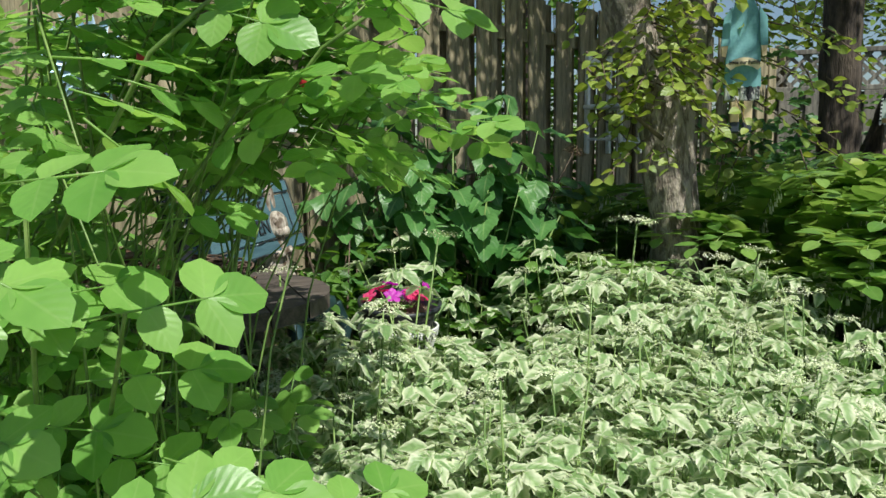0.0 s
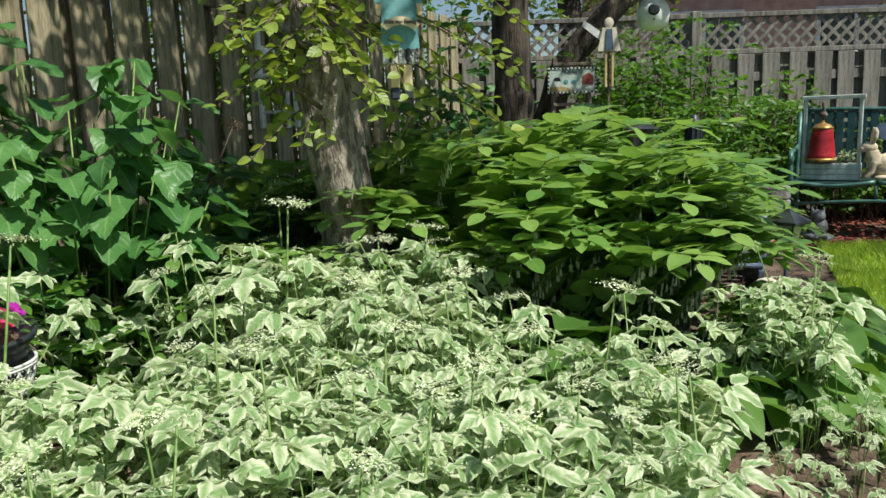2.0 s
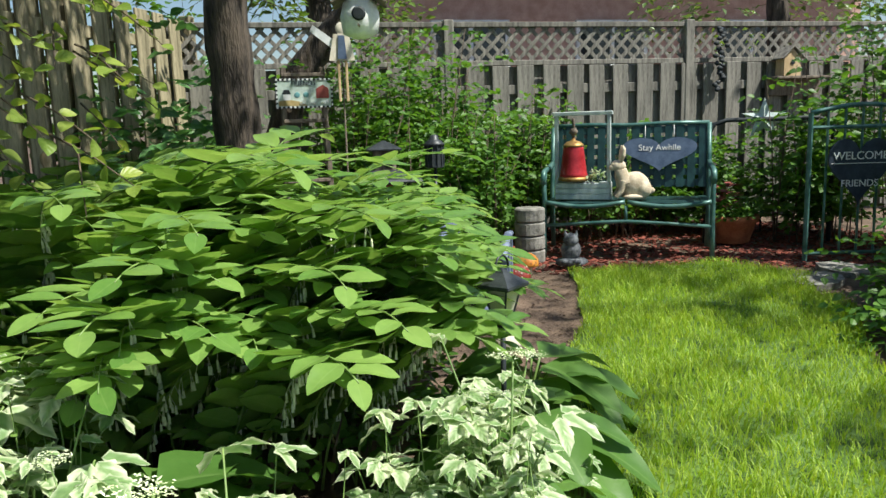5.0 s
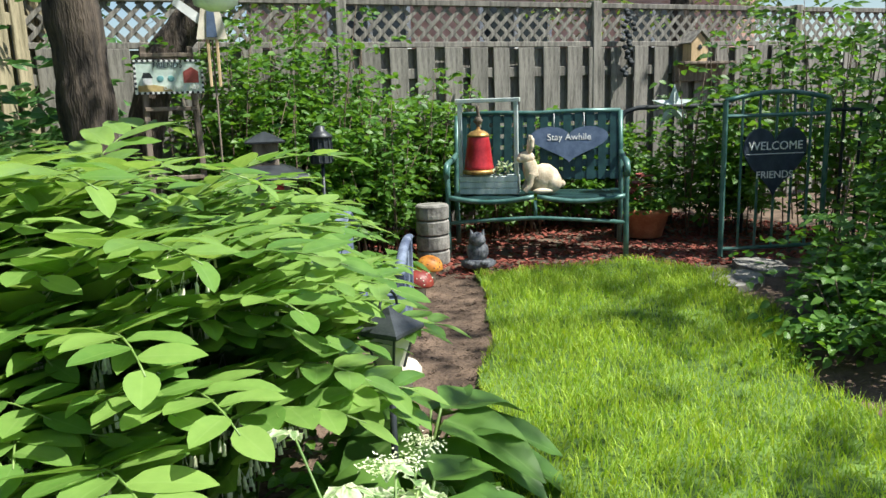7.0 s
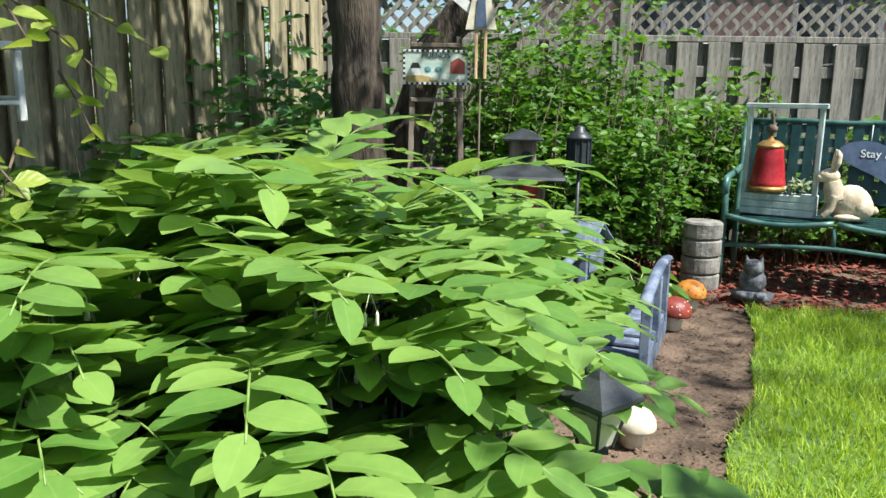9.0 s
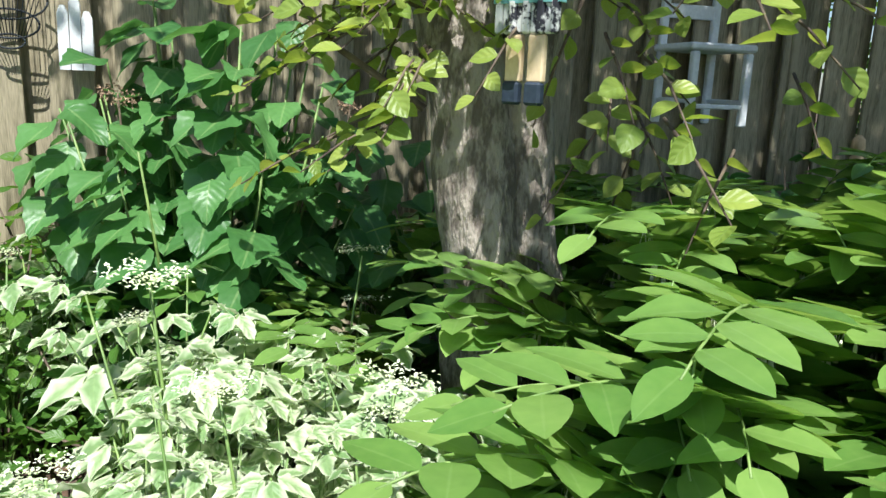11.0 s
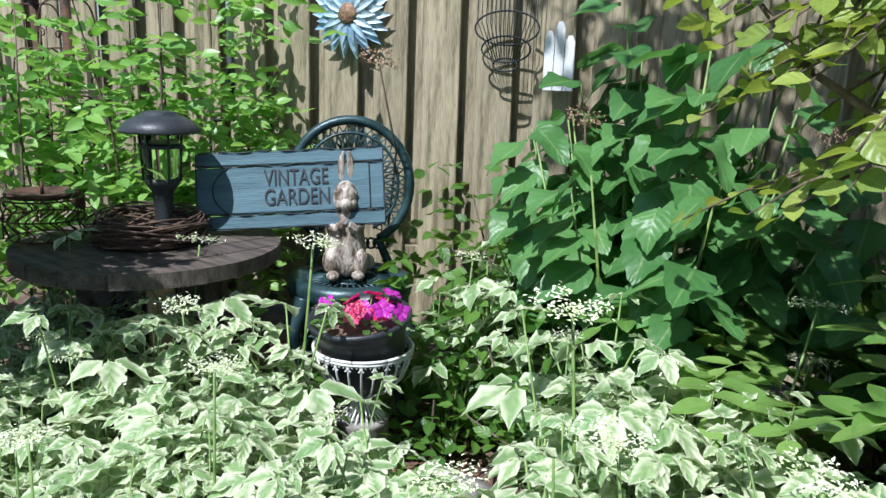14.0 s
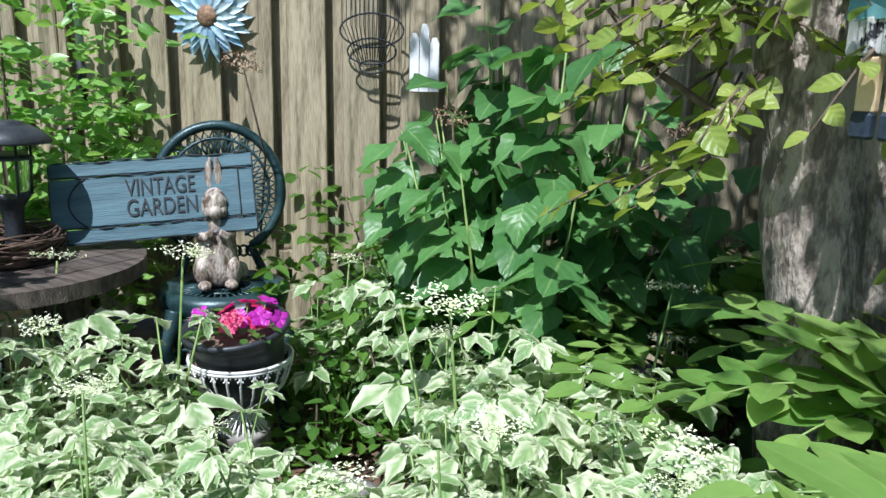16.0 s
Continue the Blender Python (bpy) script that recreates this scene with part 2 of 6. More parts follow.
    hs.inputs["Hue"].default_value, hs.inputs["Saturation"].default_value, hs.inputs["Value"].default_value = 0.485, 1.1, 1.5
    l.new(col, hs.inputs["Color"])
    l.new(hs.outputs[0], tr.inputs[0])
    ms = n.new("ShaderNodeMixShader")
    ms.inputs[0].default_value = glow
    l.new(p.outputs[0], ms.inputs[1])
    l.new(tr.outputs[0], ms.inputs[2])
    l.new(ms.outputs[0], n["Material Output"].inputs[0])
    return mat


def glass(name, tint=(1, 1, 1), rough=0.05):
    mat, t, p = nodes_of(name)
    p.inputs["Base Color"].default_value = (*tint, 1)
    p.inputs["Transmission Weight"].default_value = 1.0
    p.inputs["Roughness"].default_value = rough
    p.inputs["IOR"].default_value = 1.2
    return mat


SOIL = surface("soil", (0.055, 0.035, 0.024), (0.17, 0.115, 0.08), 0.95, scale=5, fine=60, bump=0.9, dist=0.03)
TURF = surface("turf", (0.05, 0.10, 0.015), (0.12, 0.20, 0.035), 0.95, scale=4, fine=70, bump=0.8, dist=0.02)
BLADE = foliage("grass_blade", (0.20, 0.36, 0.025), (0.46, 0.57, 0.085), grain=2.5, glow=0.35, rough=0.5, rib=0.0, veins=1)
MULCH = surface("mulch", (0.10, 0.022, 0.015), (0.27, 0.07, 0.045), 0.9, scale=20, fine=120, bump=0.8, isl=0.4)
LITTER = surface("leaf_litter", (0.05, 0.03, 0.02), (0.16, 0.09, 0.05), 0.9, scale=20, fine=90, isl=0.45)
CEDAR = surface("weathered_cedar", (0.15, 0.13, 0.075), (0.42, 0.36, 0.235), 0.85, scale=5, fine=40, bump=0.5, stretch=(6, 6, 0.5), isl=0.22)
GREYWOOD = surface("grey_fence_wood", (0.10, 0.094, 0.083), (0.28, 0.262, 0.232), 0.85, scale=5, fine=40, bump=0.5, stretch=(6, 6, 0.5), isl=0.2)
BARK = surface("bark", (0.16, 0.13, 0.105), (0.42, 0.36, 0.30), 0.9, scale=20, fine=90, bump=1.0, stretch=(1.5, 1.5, 0.55), dist=0.03, pos=(0.40, 0.58))
DARKBARK = surface("dark_bark", (0.025, 0.02, 0.017), (0.11, 0.085, 0.065), 0.95, scale=10, fine=50, bump=1.0, stretch=(2, 2, 0.4), dist=0.03)
TWIG = surface("twig", (0.06, 0.04, 0.03), (0.16, 0.12, 0.08), 0.8, scale=20, fine=90)
STEM = surface("green_stem", (0.10, 0.18, 0.04), (0.22, 0.32, 0.09), 0.5, scale=20, fine=90, bump=0.1)
GOUT = foliage("variegated_leaf", (0.19, 0.32, 0.12), (0.33, 0.45, 0.21), edge=(0.64, 0.68, 0.48), glow=0.34, edge_at=0.5, edge_soft=0.6, relief=0.5, rib=0.1, veins=4)
SEAL = foliage("solomons_seal_leaf", (0.115, 0.24, 0.05), (0.27, 0.41, 0.105), glow=0.36, rough=0.27, veins=0.6, rib=0.1)
HYDR = foliage("hydrangea_leaf", (0.055, 0.16, 0.04), (0.12, 0.27, 0.075), glow=0.3, veins=6, rib=0.25)
HOSTA = foliage("hosta_leaf", (0.07, 0.16, 0.03), (0.13, 0.25, 0.05), glow=0.3, veins=1.2, rib=0.15)
ROSE = foliage("rose_leaf", (0.14, 0.32, 0.06), (0.30, 0.50, 0.13), glow=0.42, veins=6, rib=0.15, rough=0.36, relief=0.1)
APPLE = foliage("apple_leaf", (0.16, 0.25, 0.04), (0.36, 0.43, 0.09), glow=0.4, veins=4, rib=0.15)
SHRUB = foliage("shrub_leaf", (0.045, 0.13, 0.018), (0.13, 0.26, 0.04), glow=0.4, veins=4, rib=0.1)
CANOPY = foliage("canopy_leaf", (0.07, 0.14, 0.025), (0.16, 0.25, 0.05), glow=0.4, veins=3, rib=0.1)
CREAM = surface("cream_blossom", (0.62, 0.64, 0.42), (0.80, 0.80, 0.62), 0.6, scale=60, fine=200, bump=0.1, isl=0.15)
UMBEL = surface("umbel_green_white", (0.50, 0.58, 0.28), (0.78, 0.80, 0.60), 0.6, scale=30, fine=200, bump=0.1, isl=0.2)

# ---- plan ----
# Fences stand along two lines; the corner is where they meet.
LEFT_A, LEFT_DIR = Vector((-0.62, 4.10, 0)), Vector((0.70, 0.714, 0)).normalized()
BACK_A, BACK_DIR = Vector((6.07, 7.40, 0)), Vector((0.947, -0.32, 0)).normalized()


# ---- ground, lawn, beds ----
def lawn_inside(x, y):
    """Whether a place lies on the mown lawn."""
    if y > LAWN_LINE(x):
        return False
    if x > 5.3 + 0.08 * math.sin(y * 5) and y > 5.52 - 0.38 * (x - 5.3):
        return False
    return not (x > 4.75 + (y - 3.0) * 1.1 + 0.1 * math.sin(y * 7) and x > 4.7 and y < 4.4) and x < 6.35


def LAWN_LINE(x):
    return 2.93 + 1.12 * (x - 2.98) + 0.05 * math.sin(x * 3.7) + 0.02 * math.sin(x * 11)


def ground_height(x, y):
    h = 0.012 * noise.noise(Vector((x * 2, y * 2, 0))) + 0.008 * noise.noise(Vector((x * 9, y * 9, 3)))
    return h - (0.0 if lawn_inside(x, y) else 0.02)


g = Geo()
xs = np.concatenate([[-400, -60, -20], np.arange(-4, 12.01, 0.12), [25, 70, 400]])
ys = np.concatenate([[-400, -60, -20], np.arange(-3, 10.01, 0.12), [25, 70, 400]])
pts = [(x, y, ground_height(x, y) if -5 < x < 13 and -4 < y < 11 else -0.02) for x in xs for y in ys]
ny = len(ys)
g.add(pts, [(i * ny + j, (i + 1) * ny + j, (i + 1) * ny + j + 1, i * ny + j + 1) for i in range(len(xs) - 1) for j in range(ny - 1)])
single("ground", g, SOIL, "bare brown garden soil with crumbs and roots", "ground", kind="structure", smooth=True)

g = Geo()
step = 0.03
cells = [(x, y) for x in np.arange(-2.5, 6.4, step) for y in np.arange(-2.5, 5.7, step) if lawn_inside(x, y)]
for x, y in cells:
    q = [(x, y), (x + step, y), (x + step, y + step), (x, y + step)]
    g.add([(a, b, ground_height(a, b) + 0.006) for a, b in q], [(0, 1, 2, 3)])
single("lawn_turf", g, TURF, "dry thatch and turf under the mown grass", "lawn", kind="structure")


def grass():
    g = Geo()
    n = 190000
    r = np.random.default_rng(3)
    x, y = r.uniform(1.2, 6.4, n), r.uniform(-0.5, 5.7, n)
    keep = np.array([lawn_inside(a, b) for a, b in zip(x, y)]) & (y > x - 2.6)
    x, y = x[keep], y[keep]
    n = len(x)
    h = r.uniform(0.02, 0.055, n) * (1 + 0.4 * np.sin(x * 5) * np.sin(y * 4))
    a = r.uniform(0, 6.283, n)
    lean = r.uniform(0.2, 1.0, n) * h
    b = r.uniform(0, 6.283, n)
    w = r.uniform(0.0014, 0.0028, n)
    base = np.stack([x, y, np.array([ground_height(p, q) for p, q in zip(x, y)]) + 0.01], 1)
    side = np.stack([np.cos(a), np.sin(a), 0 * a], 1) * w[:, None]
    tilt = np.stack([np.cos(b) * lean, np.sin(b) * lean, h], 1)
    mid = base + tilt * np.array([0.35, 0.35, 0.6])
    v = np.stack([base - side, base + side, mid + side * 0.8, mid - side * 0.8, base + tilt], 1)
    k = np.arange(n) * 5
    faces = np.concatenate([np.stack([k, k + 1, k + 2, k + 3], 1)]).tolist() + np.stack([k + 3, k + 2, k + 4], 1).tolist()
    uv = np.tile([[-1, 0], [1, 0], [1, 0.5], [-1, 0.5], [0.2, 1.0]], (n, 1))
    g.add(v.reshape(-1, 3), faces, uv)
    single("lawn_grass", g, BLADE, "short mown lawn grass in sun and dappled shade", "grass", kind="stuff")


grass()


def chips(name, n, inside, sizes, mat, label, category, seed):
    """Loose flakes lying on the ground."""
    g, r = Geo(), np.random.default_rng(seed)
    done = 0
    while done < n:
        x, y = r.uniform(*inside[0]), r.uniform(*inside[1])
        if not inside[2](x, y):
            continue
        l, w = r.uniform(*sizes), r.uniform(0.25, 0.6)
        a, t = r.uniform(0, 6.283), r.uniform(-0.4, 0.4)
        m = Euler((t, r.uniform(-0.4, 0.4), a)).to_matrix()
        g.box((x, y, ground_height(x, y) + r.uniform(0.002, 0.015)), (l, l * w, l * 0.15), m.to_4x4())
        done += 1
    return single(name, g, mat, label, category, kind="stuff")


def mulch_here(x, y):
    return not lawn_inside(x, y) and y > 5.35 - 0.5 * (x - 5.3) and y < 7.6 and x < 8.4 and x > 5.15 + 0.1 * math.sin(y * 6) and y > 4.2


chips("bark_mulch", 5200, ((5.1, 8.4), (4.2, 7.4), mulch_here), (0.02, 0.06), MULCH, "red dyed bark mulch under the garden bench", "mulch", 5)
chips("leaf_litter", 1500, ((0.2, 1.6), (2.9, 4.4), lambda x, y: True), (0.02, 0.06), LITTER, "dry brown leaf litter on the bed", "leaf litter", 6)
chips("soil_crumbs", 2500, ((3.2, 5.4), (3.4, 5.9), lambda x, y: not lawn_inside(x, y)), (0.006, 0.02), SOIL, "crumbs of dry earth on the border", "soil", 8)


# ---- fences ----
def fence(name, origin, along, start, end, height, wood, lattice, label, toward, board=0.165, gap=0.075):
    """Boards on both sides of two rails, with posts; toward points into the garden."""
    ang = math.atan2(along.y, along.x)
    root = thing(name, Matrix.Translation(origin) @ Matrix.Rotation(ang, 4, "Z"), label, "fence", kind="structure")
    side = 1 if Vector((-along.y, along.x, 0)).dot(toward) > 0 else -1
    top = height - (0.36 if lattice else 0.0)
    variants = []
    r = np.random.default_rng(len(name))
    for k in range(5):
        b = Geo()
        hh = top - 0.03 + (0 if lattice else r.uniform(-0.03, 0.03))
        b.box((0, 0, hh / 2 + 0.03), (board * r.uniform(0.94, 1.03), 0.018, hh), bev=0.003)
        variants.append(b.mesh("board", wood, False))
    x, k = start, 0
    while x < end:
        for row in (0, 1):
            o = part("board", variants[int(r.integers(5))], wood, root)
            o.location = (x + (board + gap) / 2 * row, side * (0.032 if row == 0 else -0.032), r.uniform(-0.012, 0.005) - 0.004 * row)
            o.rotation_euler = (r.uniform(-0.008, 0.008), r.uniform(-0.008, 0.008), r.uniform(-0.03, 0.03))
        x += board + gap
        k += 1
    for z in (0.35, top - 0.22):
        b = Geo().box(((start + end) / 2, 0, z), (end - start, 0.038, 0.085))
        part("rail", b, wood, root)
    px = start
    while px <= end + 0.1:
        part("post", Geo().box((px, 0, (height + 0.04) / 2), (0.092, 0.1, height + 0.04), bev=0.006), wood, root)
        px += 2.4
    if lattice:
        for z in (top + 0.02, height):
            part("rail", Geo().box(((start + end) / 2, 0, z), (end - start, 0.06, 0.045)), wood, root)
        lh = height - top - 0.07
        slats = []
        for s in (-1, 1):
            m = Matrix.Rotation(s * radians(45), 4, "Y")
            slats.append((s, Geo().box((0, 0, 0), (lh * 1.414 + 0.03, 0.007, 0.034), m).mesh("lattice_slat", wood, False)))
        x = start
        while x < end:
            for s, me in slats:
                o = part("lattice_slat", me, wood, root)
                o.location = (x, 0.005 * s, (top + height) / 2 + 0.005)
            x += 0.128
    return root


fence("fence_left", LEFT_A, LEFT_DIR, -3.6, 6.0, 1.95, CEDAR, False, "sun-bleached cedar board fence with narrow gaps", Vector((0.7, -0.7, 0)))
fence("fence_back", BACK_A, BACK_DIR, -2.85, 6.6, 1.90, GREYWOOD, True, "weathered grey board fence topped with diagonal lattice", Vector((-0.4, -0.9, 0)))


# ---- trees ----
def limb(g, pts, radii, n=12, rough=0.12, seed=0):
    """A bent, lumpy limb through the given points."""
    pts = np.asarray(pts, float)
    t = np.linspace(0, len(pts) - 1, len(pts) * 12)
    path = np.stack([np.interp(t, range(len(pts)), pts[:, k]) for k in range(3)], 1)
    for _ in range(3):
        path[1:-1] = (path[:-2] + 2 * path[1:-1] + path[2:]) / 4
    rad = np.interp(t, range(len(pts)), radii)
    k0 = g.n
    g.tube(path, rad, n)
    v = g.v[-1]
    for i in range(len(v) // n):
        c = path[i]
        for j in range(n):
            d = v[i * n + j] - c
            q = v[i * n + j]
            s = 1 + rough * noise.noise(Vector(q * 5) + Vector((seed, 0, 0))) * 1.8 + rough * 0.6 * math.sin(j * 12.566 / n * 1.5 + q[2] * 1.3 + seed)
            s -= rough * 1.1 * max(0.0, 0.25 - abs(noise.noise(Vector((q[0] * 16, q[1] * 16, q[2] * 5))))) * 2
            v[i * n + j] = c + d * s
    return g


def spray(g, shape, at, ahead, n, length, leaf, r, twigs=None):
    """A twig with alternate leaves."""
    at, ahead = np.asarray(at, float), np.asarray(ahead, float)
    ahead = ahead / np.linalg.norm(ahead)
    side = np.cross(ahead, (0, 0, 1.0))
    side /= np.linalg.norm(side) + 1e-6
    for i in range(n):
        p = at + ahead * length * (i + 1) / n + np.array([0, 0, -0.15 * length * ((i + 1) / n) ** 2])
        d = ahead * r.uniform(0.2, 0.9) + side * (1 if i % 2 else -1) * r.uniform(0.4, 1.2) + np.array([0, 0, r.uniform(-0.5, 0.35)])
        u = np.array([r.uniform(-1, 1), r.uniform(-1, 1), 0.9])
        put_leaf(g, shape, p, d, u, leaf * r.uniform(0.7, 1.15))
    if twigs is not None:
        twigs.tube([at, at + ahead * length * 0.5 + np.array([0, 0, -0.03 * length]), at + ahead * length + np.array([0, 0, -0.15 * length])], [0.004, 0.003, 0.0015], 5)


def crown(center, half, n, leaf, seed, shape, hollow=0.3, spread=0.13):
    """Leaf sprays filling an uneven ellipsoid in clumps."""
    g, tw, r = Geo(), Geo(), np.random.default_rng(seed)
    clumps = [np.array(center) + np.array(half) * (lambda d: d / np.linalg.norm(d) * r.uniform(hollow, 1))(r.normal(size=3)) for _ in range(max(6, n // 26))]
    for _ in range(n):
        c = clumps[int(r.integers(len(clumps)))]
        p = c + r.normal(size=3) * np.array(half) * spread
        d = r.normal(size=3) + (p - np.array(center)) * 0.6
        d[2] = d[2] * 0.4 - 0.1
        spray(g, shape, p, d, 6, r.uniform(0.25, 0.5), leaf, r, tw)
    return g, tw


LEAF_OVAL = leaf_shape(0.66, 6, 0.12, 0.16, base=0.75, tip=0.5)
LEAF_APPLE = leaf_shape(0.78, 6, 0.14, 0.16, base=0.85, tip=0.4)
LEAF_SMALL = leaf_shape(0.55, 4, 0.1, 0.2)


def apple_tree():
    root = thing("apple_tree", pose(0, 0, 0), "old leaning apple tree with furrowed grey bark and yellow-green leaves", "tree")
    g = Geo()
    limb(g, [(1.66, 4.29, -0.1), (1.64, 4.27, 0.2), (1.60, 4.26, 0.6), (1.54, 4.26, 1.0), (1.49, 4.27, 1.35)], [0.165, 0.128, 0.104, 0.10, 0.104], 48, 0.10, 1)
    limb(g, [(1.77, 4.36, -0.1), (1.73, 4.35, 0.3), (1.66, 4.33, 0.75), (1.62, 4.33, 1.1), (1.64, 4.34, 1.45)], [0.115, 0.08, 0.07, 0.066, 0.066], 36, 0.10, 4)
    part("trunk", g, BARK, root, smooth=True)
    g = Geo()
    limb(g, [(1.50, 4.27, 1.2), (1.38, 4.26, 1.6), (1.24, 4.26, 2.1), (1.0, 4.3, 2.9)], [0.115, 0.105, 0.095, 0.06], 14, 0.08, 2)
    part("limb", g, BARK, root, smooth=True)
    g = Geo()
    limb(g, [(1.64, 4.33, 1.25), (1.70, 4.35, 1.75), (1.82, 4.42, 2.3), (2.2, 4.4, 3.2)], [0.085, 0.09, 0.085, 0.05], 14, 0.08, 3)
    part("limb", g, BARK, root, smooth=True)
    # low twigs that hang in front of the trunk
    g, tw, r = Geo(), Geo(), np.random.default_rng(11)
    for i in range(95):
        a = r.uniform(-2.6, 0.5)
        rad = r.uniform(0.12, 0.33)
        p = (1.52 + math.cos(a) * rad, 4.16 + math.sin(a) * rad * 0.8, r.uniform(0.95, 1.85))
        if p[2] < 1.35 and p[0] > 1.62:
            p = (1.45, p[1], p[2] + 0.3)
        spray(g, LEAF_APPLE, p, (math.cos(a), math.sin(a), -0.35), 6, r.uniform(0.14, 0.24), 0.056, r, tw)
    for i in range(16):
        p = (r.uniform(1.2, 1.45), r.uniform(4.0, 4.35), r.uniform(1.1, 1.7))
        spray(g, LEAF_APPLE, p, (r.uniform(-0.7, 0.4), r.uniform(-1, 0.2), -0.35), 6, r.uniform(0.14, 0.24), 0.058, r, tw)
    for i in range(34):
        p = (r.uniform(1.75, 2.2), r.uniform(4.0, 4.5), r.uniform(1.0, 1.75))
        spray(g, LEAF_APPLE, p, (r.uniform(-0.2, 1), r.uniform(-1, 0.2), -0.35), 6, r.uniform(0.16, 0.3), 0.058, r, tw)
    tw.tube([(1.5, 4.2, 1.25), (1.35, 4.05, 1.32), (1.15, 3.95, 1.40)], [0.012, 0.009, 0.005], 6)
    tw.tube([(1.5, 4.1, 1.05), (1.32, 4.0, 1.18), (1.12, 3.98, 1.38)], [0.010, 0.008, 0.004], 6)
    part("low_leaves", g, APPLE, root, "yellow-green apple leaves", smooth=True, kind="stuff")
    part("twig", tw, TWIG, root, smooth=True, kind="stuff")
    # the crown, out of view, is centered so its shade falls on the board fence
    g, tw = crown((1.75, 4.75, 3.3), (2.1, 1.25, 0.75), 1350, 0.085, 12, LEAF_SMALL)
    part("crown", g, APPLE, root, smooth=True, kind="stuff")
    part("crown_twigs", tw, TWIG, root, smooth=True, kind="stuff")
    # two more lobes out of view, added to shade the solomon's seal
    g, tw = crown((2.75, 3.95, 3.35), (0.95, 0.65, 0.5), 330, 0.085, 13, LEAF_SMALL)
    part("crown_spray", g, APPLE, root, smooth=True, kind="stuff")
    part("crown_spray_twigs", tw, TWIG, root, smooth=True, kind="stuff")
    g, tw = crown((2.55, 3.2, 3.4), (0.6, 0.4, 0.3), 85, 0.085, 14, LEAF_SMALL)
    part("crown_spray", g, APPLE, root, smooth=True, kind="stuff")
    part("crown_spray_twigs", tw, TWIG, root, smooth=True, kind="stuff")
    # limbs added to carry those shading lobes
    g = Geo()
    limb(g, [(2.3, 4.3, 3.15), (2.5, 3.7, 3.35), (2.6, 3.0, 3.45)], [0.045, 0.03, 0.012], 10, 0.08, 8)
    part("limb", g, BARK, root, smooth=True)
    g = Geo()
    limb(g, [(2.1, 4.42, 3.0), (2.5, 4.1, 3.3), (3.1, 3.8, 3.5)], [0.05, 0.035, 0.015], 10, 0.08, 9)
    part("limb", g, BARK, root, smooth=True)


def shade_tree(name, trunk, radii, crown_at, half, n, label, seed, bark=DARKBARK, leaf=0.1, extra=(), spread=0.13):
    root = thing(name, pose(0, 0, 0), label, "tree")
    g = Geo()
    limb(g, trunk, radii, 18, 0.09, seed)
    part("trunk", g, bark, root, smooth=True)
    for pts, rad in extra:
        g = Geo()
        limb(g, pts, rad, 12, 0.08, seed + 3)
        part("limb", g, bark, root, smooth=True)
    g, tw = crown(crown_at, half, n, leaf, seed, LEAF_SMALL, spread=spread)
    part("crown", g, CANOPY, root, smooth=True, kind="stuff")
    part("crown_twigs", tw, TWIG, root, smooth=True, kind="stuff")


apple_tree()
# the maple's unseen crown is set off its trunk to shade the back of the garden
shade_tree("maple_tree", [(3.48, 6.85, -0.1), (3.46, 6.82, 0.6), (3.44, 6.80, 1.4), (3.40, 6.75, 2.4), (3.3, 6.7, 4.2)], [0.22, 0.165, 0.15, 0.14, 0.10],
           (3.0, 5.4, 4.3), (1.9, 1.0, 0.7), 560, "dark rough-barked maple trunk near the fence", 21,
           extra=[([(3.66, 6.98, -0.05), (3.78, 6.95, 0.9), (3.92, 6.9, 1.4), (4.3, 6.75, 1.85), (4.9, 6.5, 2.5)], [0.15, 0.12, 0.11, 0.10, 0.07])])
# the elm's crown, out of view, is placed to shade the bench
shade_tree("elm_tree", [(8.2, 3.2, -0.1), (8.1, 3.25, 1.0), (8.0, 3.3, 2.4), (7.9, 3.4, 4.5)], [0.22, 0.17, 0.15, 0.09],
           (7.9, 3.2, 4.2), (2.4, 2.1, 1.2), 270, "tall leafy tree beside the lawn", 22)


def far_tree(x, y, height, half, n, seed, label, leaf=0.11):
    shade_tree("far_tree", [(x, y, -0.1), (x + 0.1, y, height * 0.4), (x, y + 0.1, height * 0.8)], [0.2, 0.15, 0.08], (x, y, height * 0.72), half, n, label, seed, leaf=leaf)


# trees over the fences
far_tree(5.0, 9.0, 4.2, (1.7, 1.2, 1.7), 420, 23, "leafy tree beyond the lattice fence")
far_tree(1.2, 9.6, 5.0, (2.6, 1.6, 2.4), 520, 24, "leafy tree beyond the board fence")
far_tree(-2.6, 7.2, 4.6, (2.2, 1.8, 2.2), 420, 25, "leafy tree beyond the board fence")
far_tree(10.8, 7.8, 4.6, (1.9, 1.6, 1.7), 300, 26, "leafy tree beyond the lattice fence")
# an added tree, out of view, whose sparse crown dapples the lawn
shade_tree("ash_tree", [(7.6, -0.2, -0.1), (7.5, -0.1, 1.5), (7.2, 0.2, 3.0), (6.6, 0.8, 4.6)], [0.2, 0.16, 0.13, 0.07],
           (6.1, 1.3, 4.5), (2.1, 1.6, 0.8), 110, "unseen tree added to dapple the lawn with shade", 27, spread=0.075)

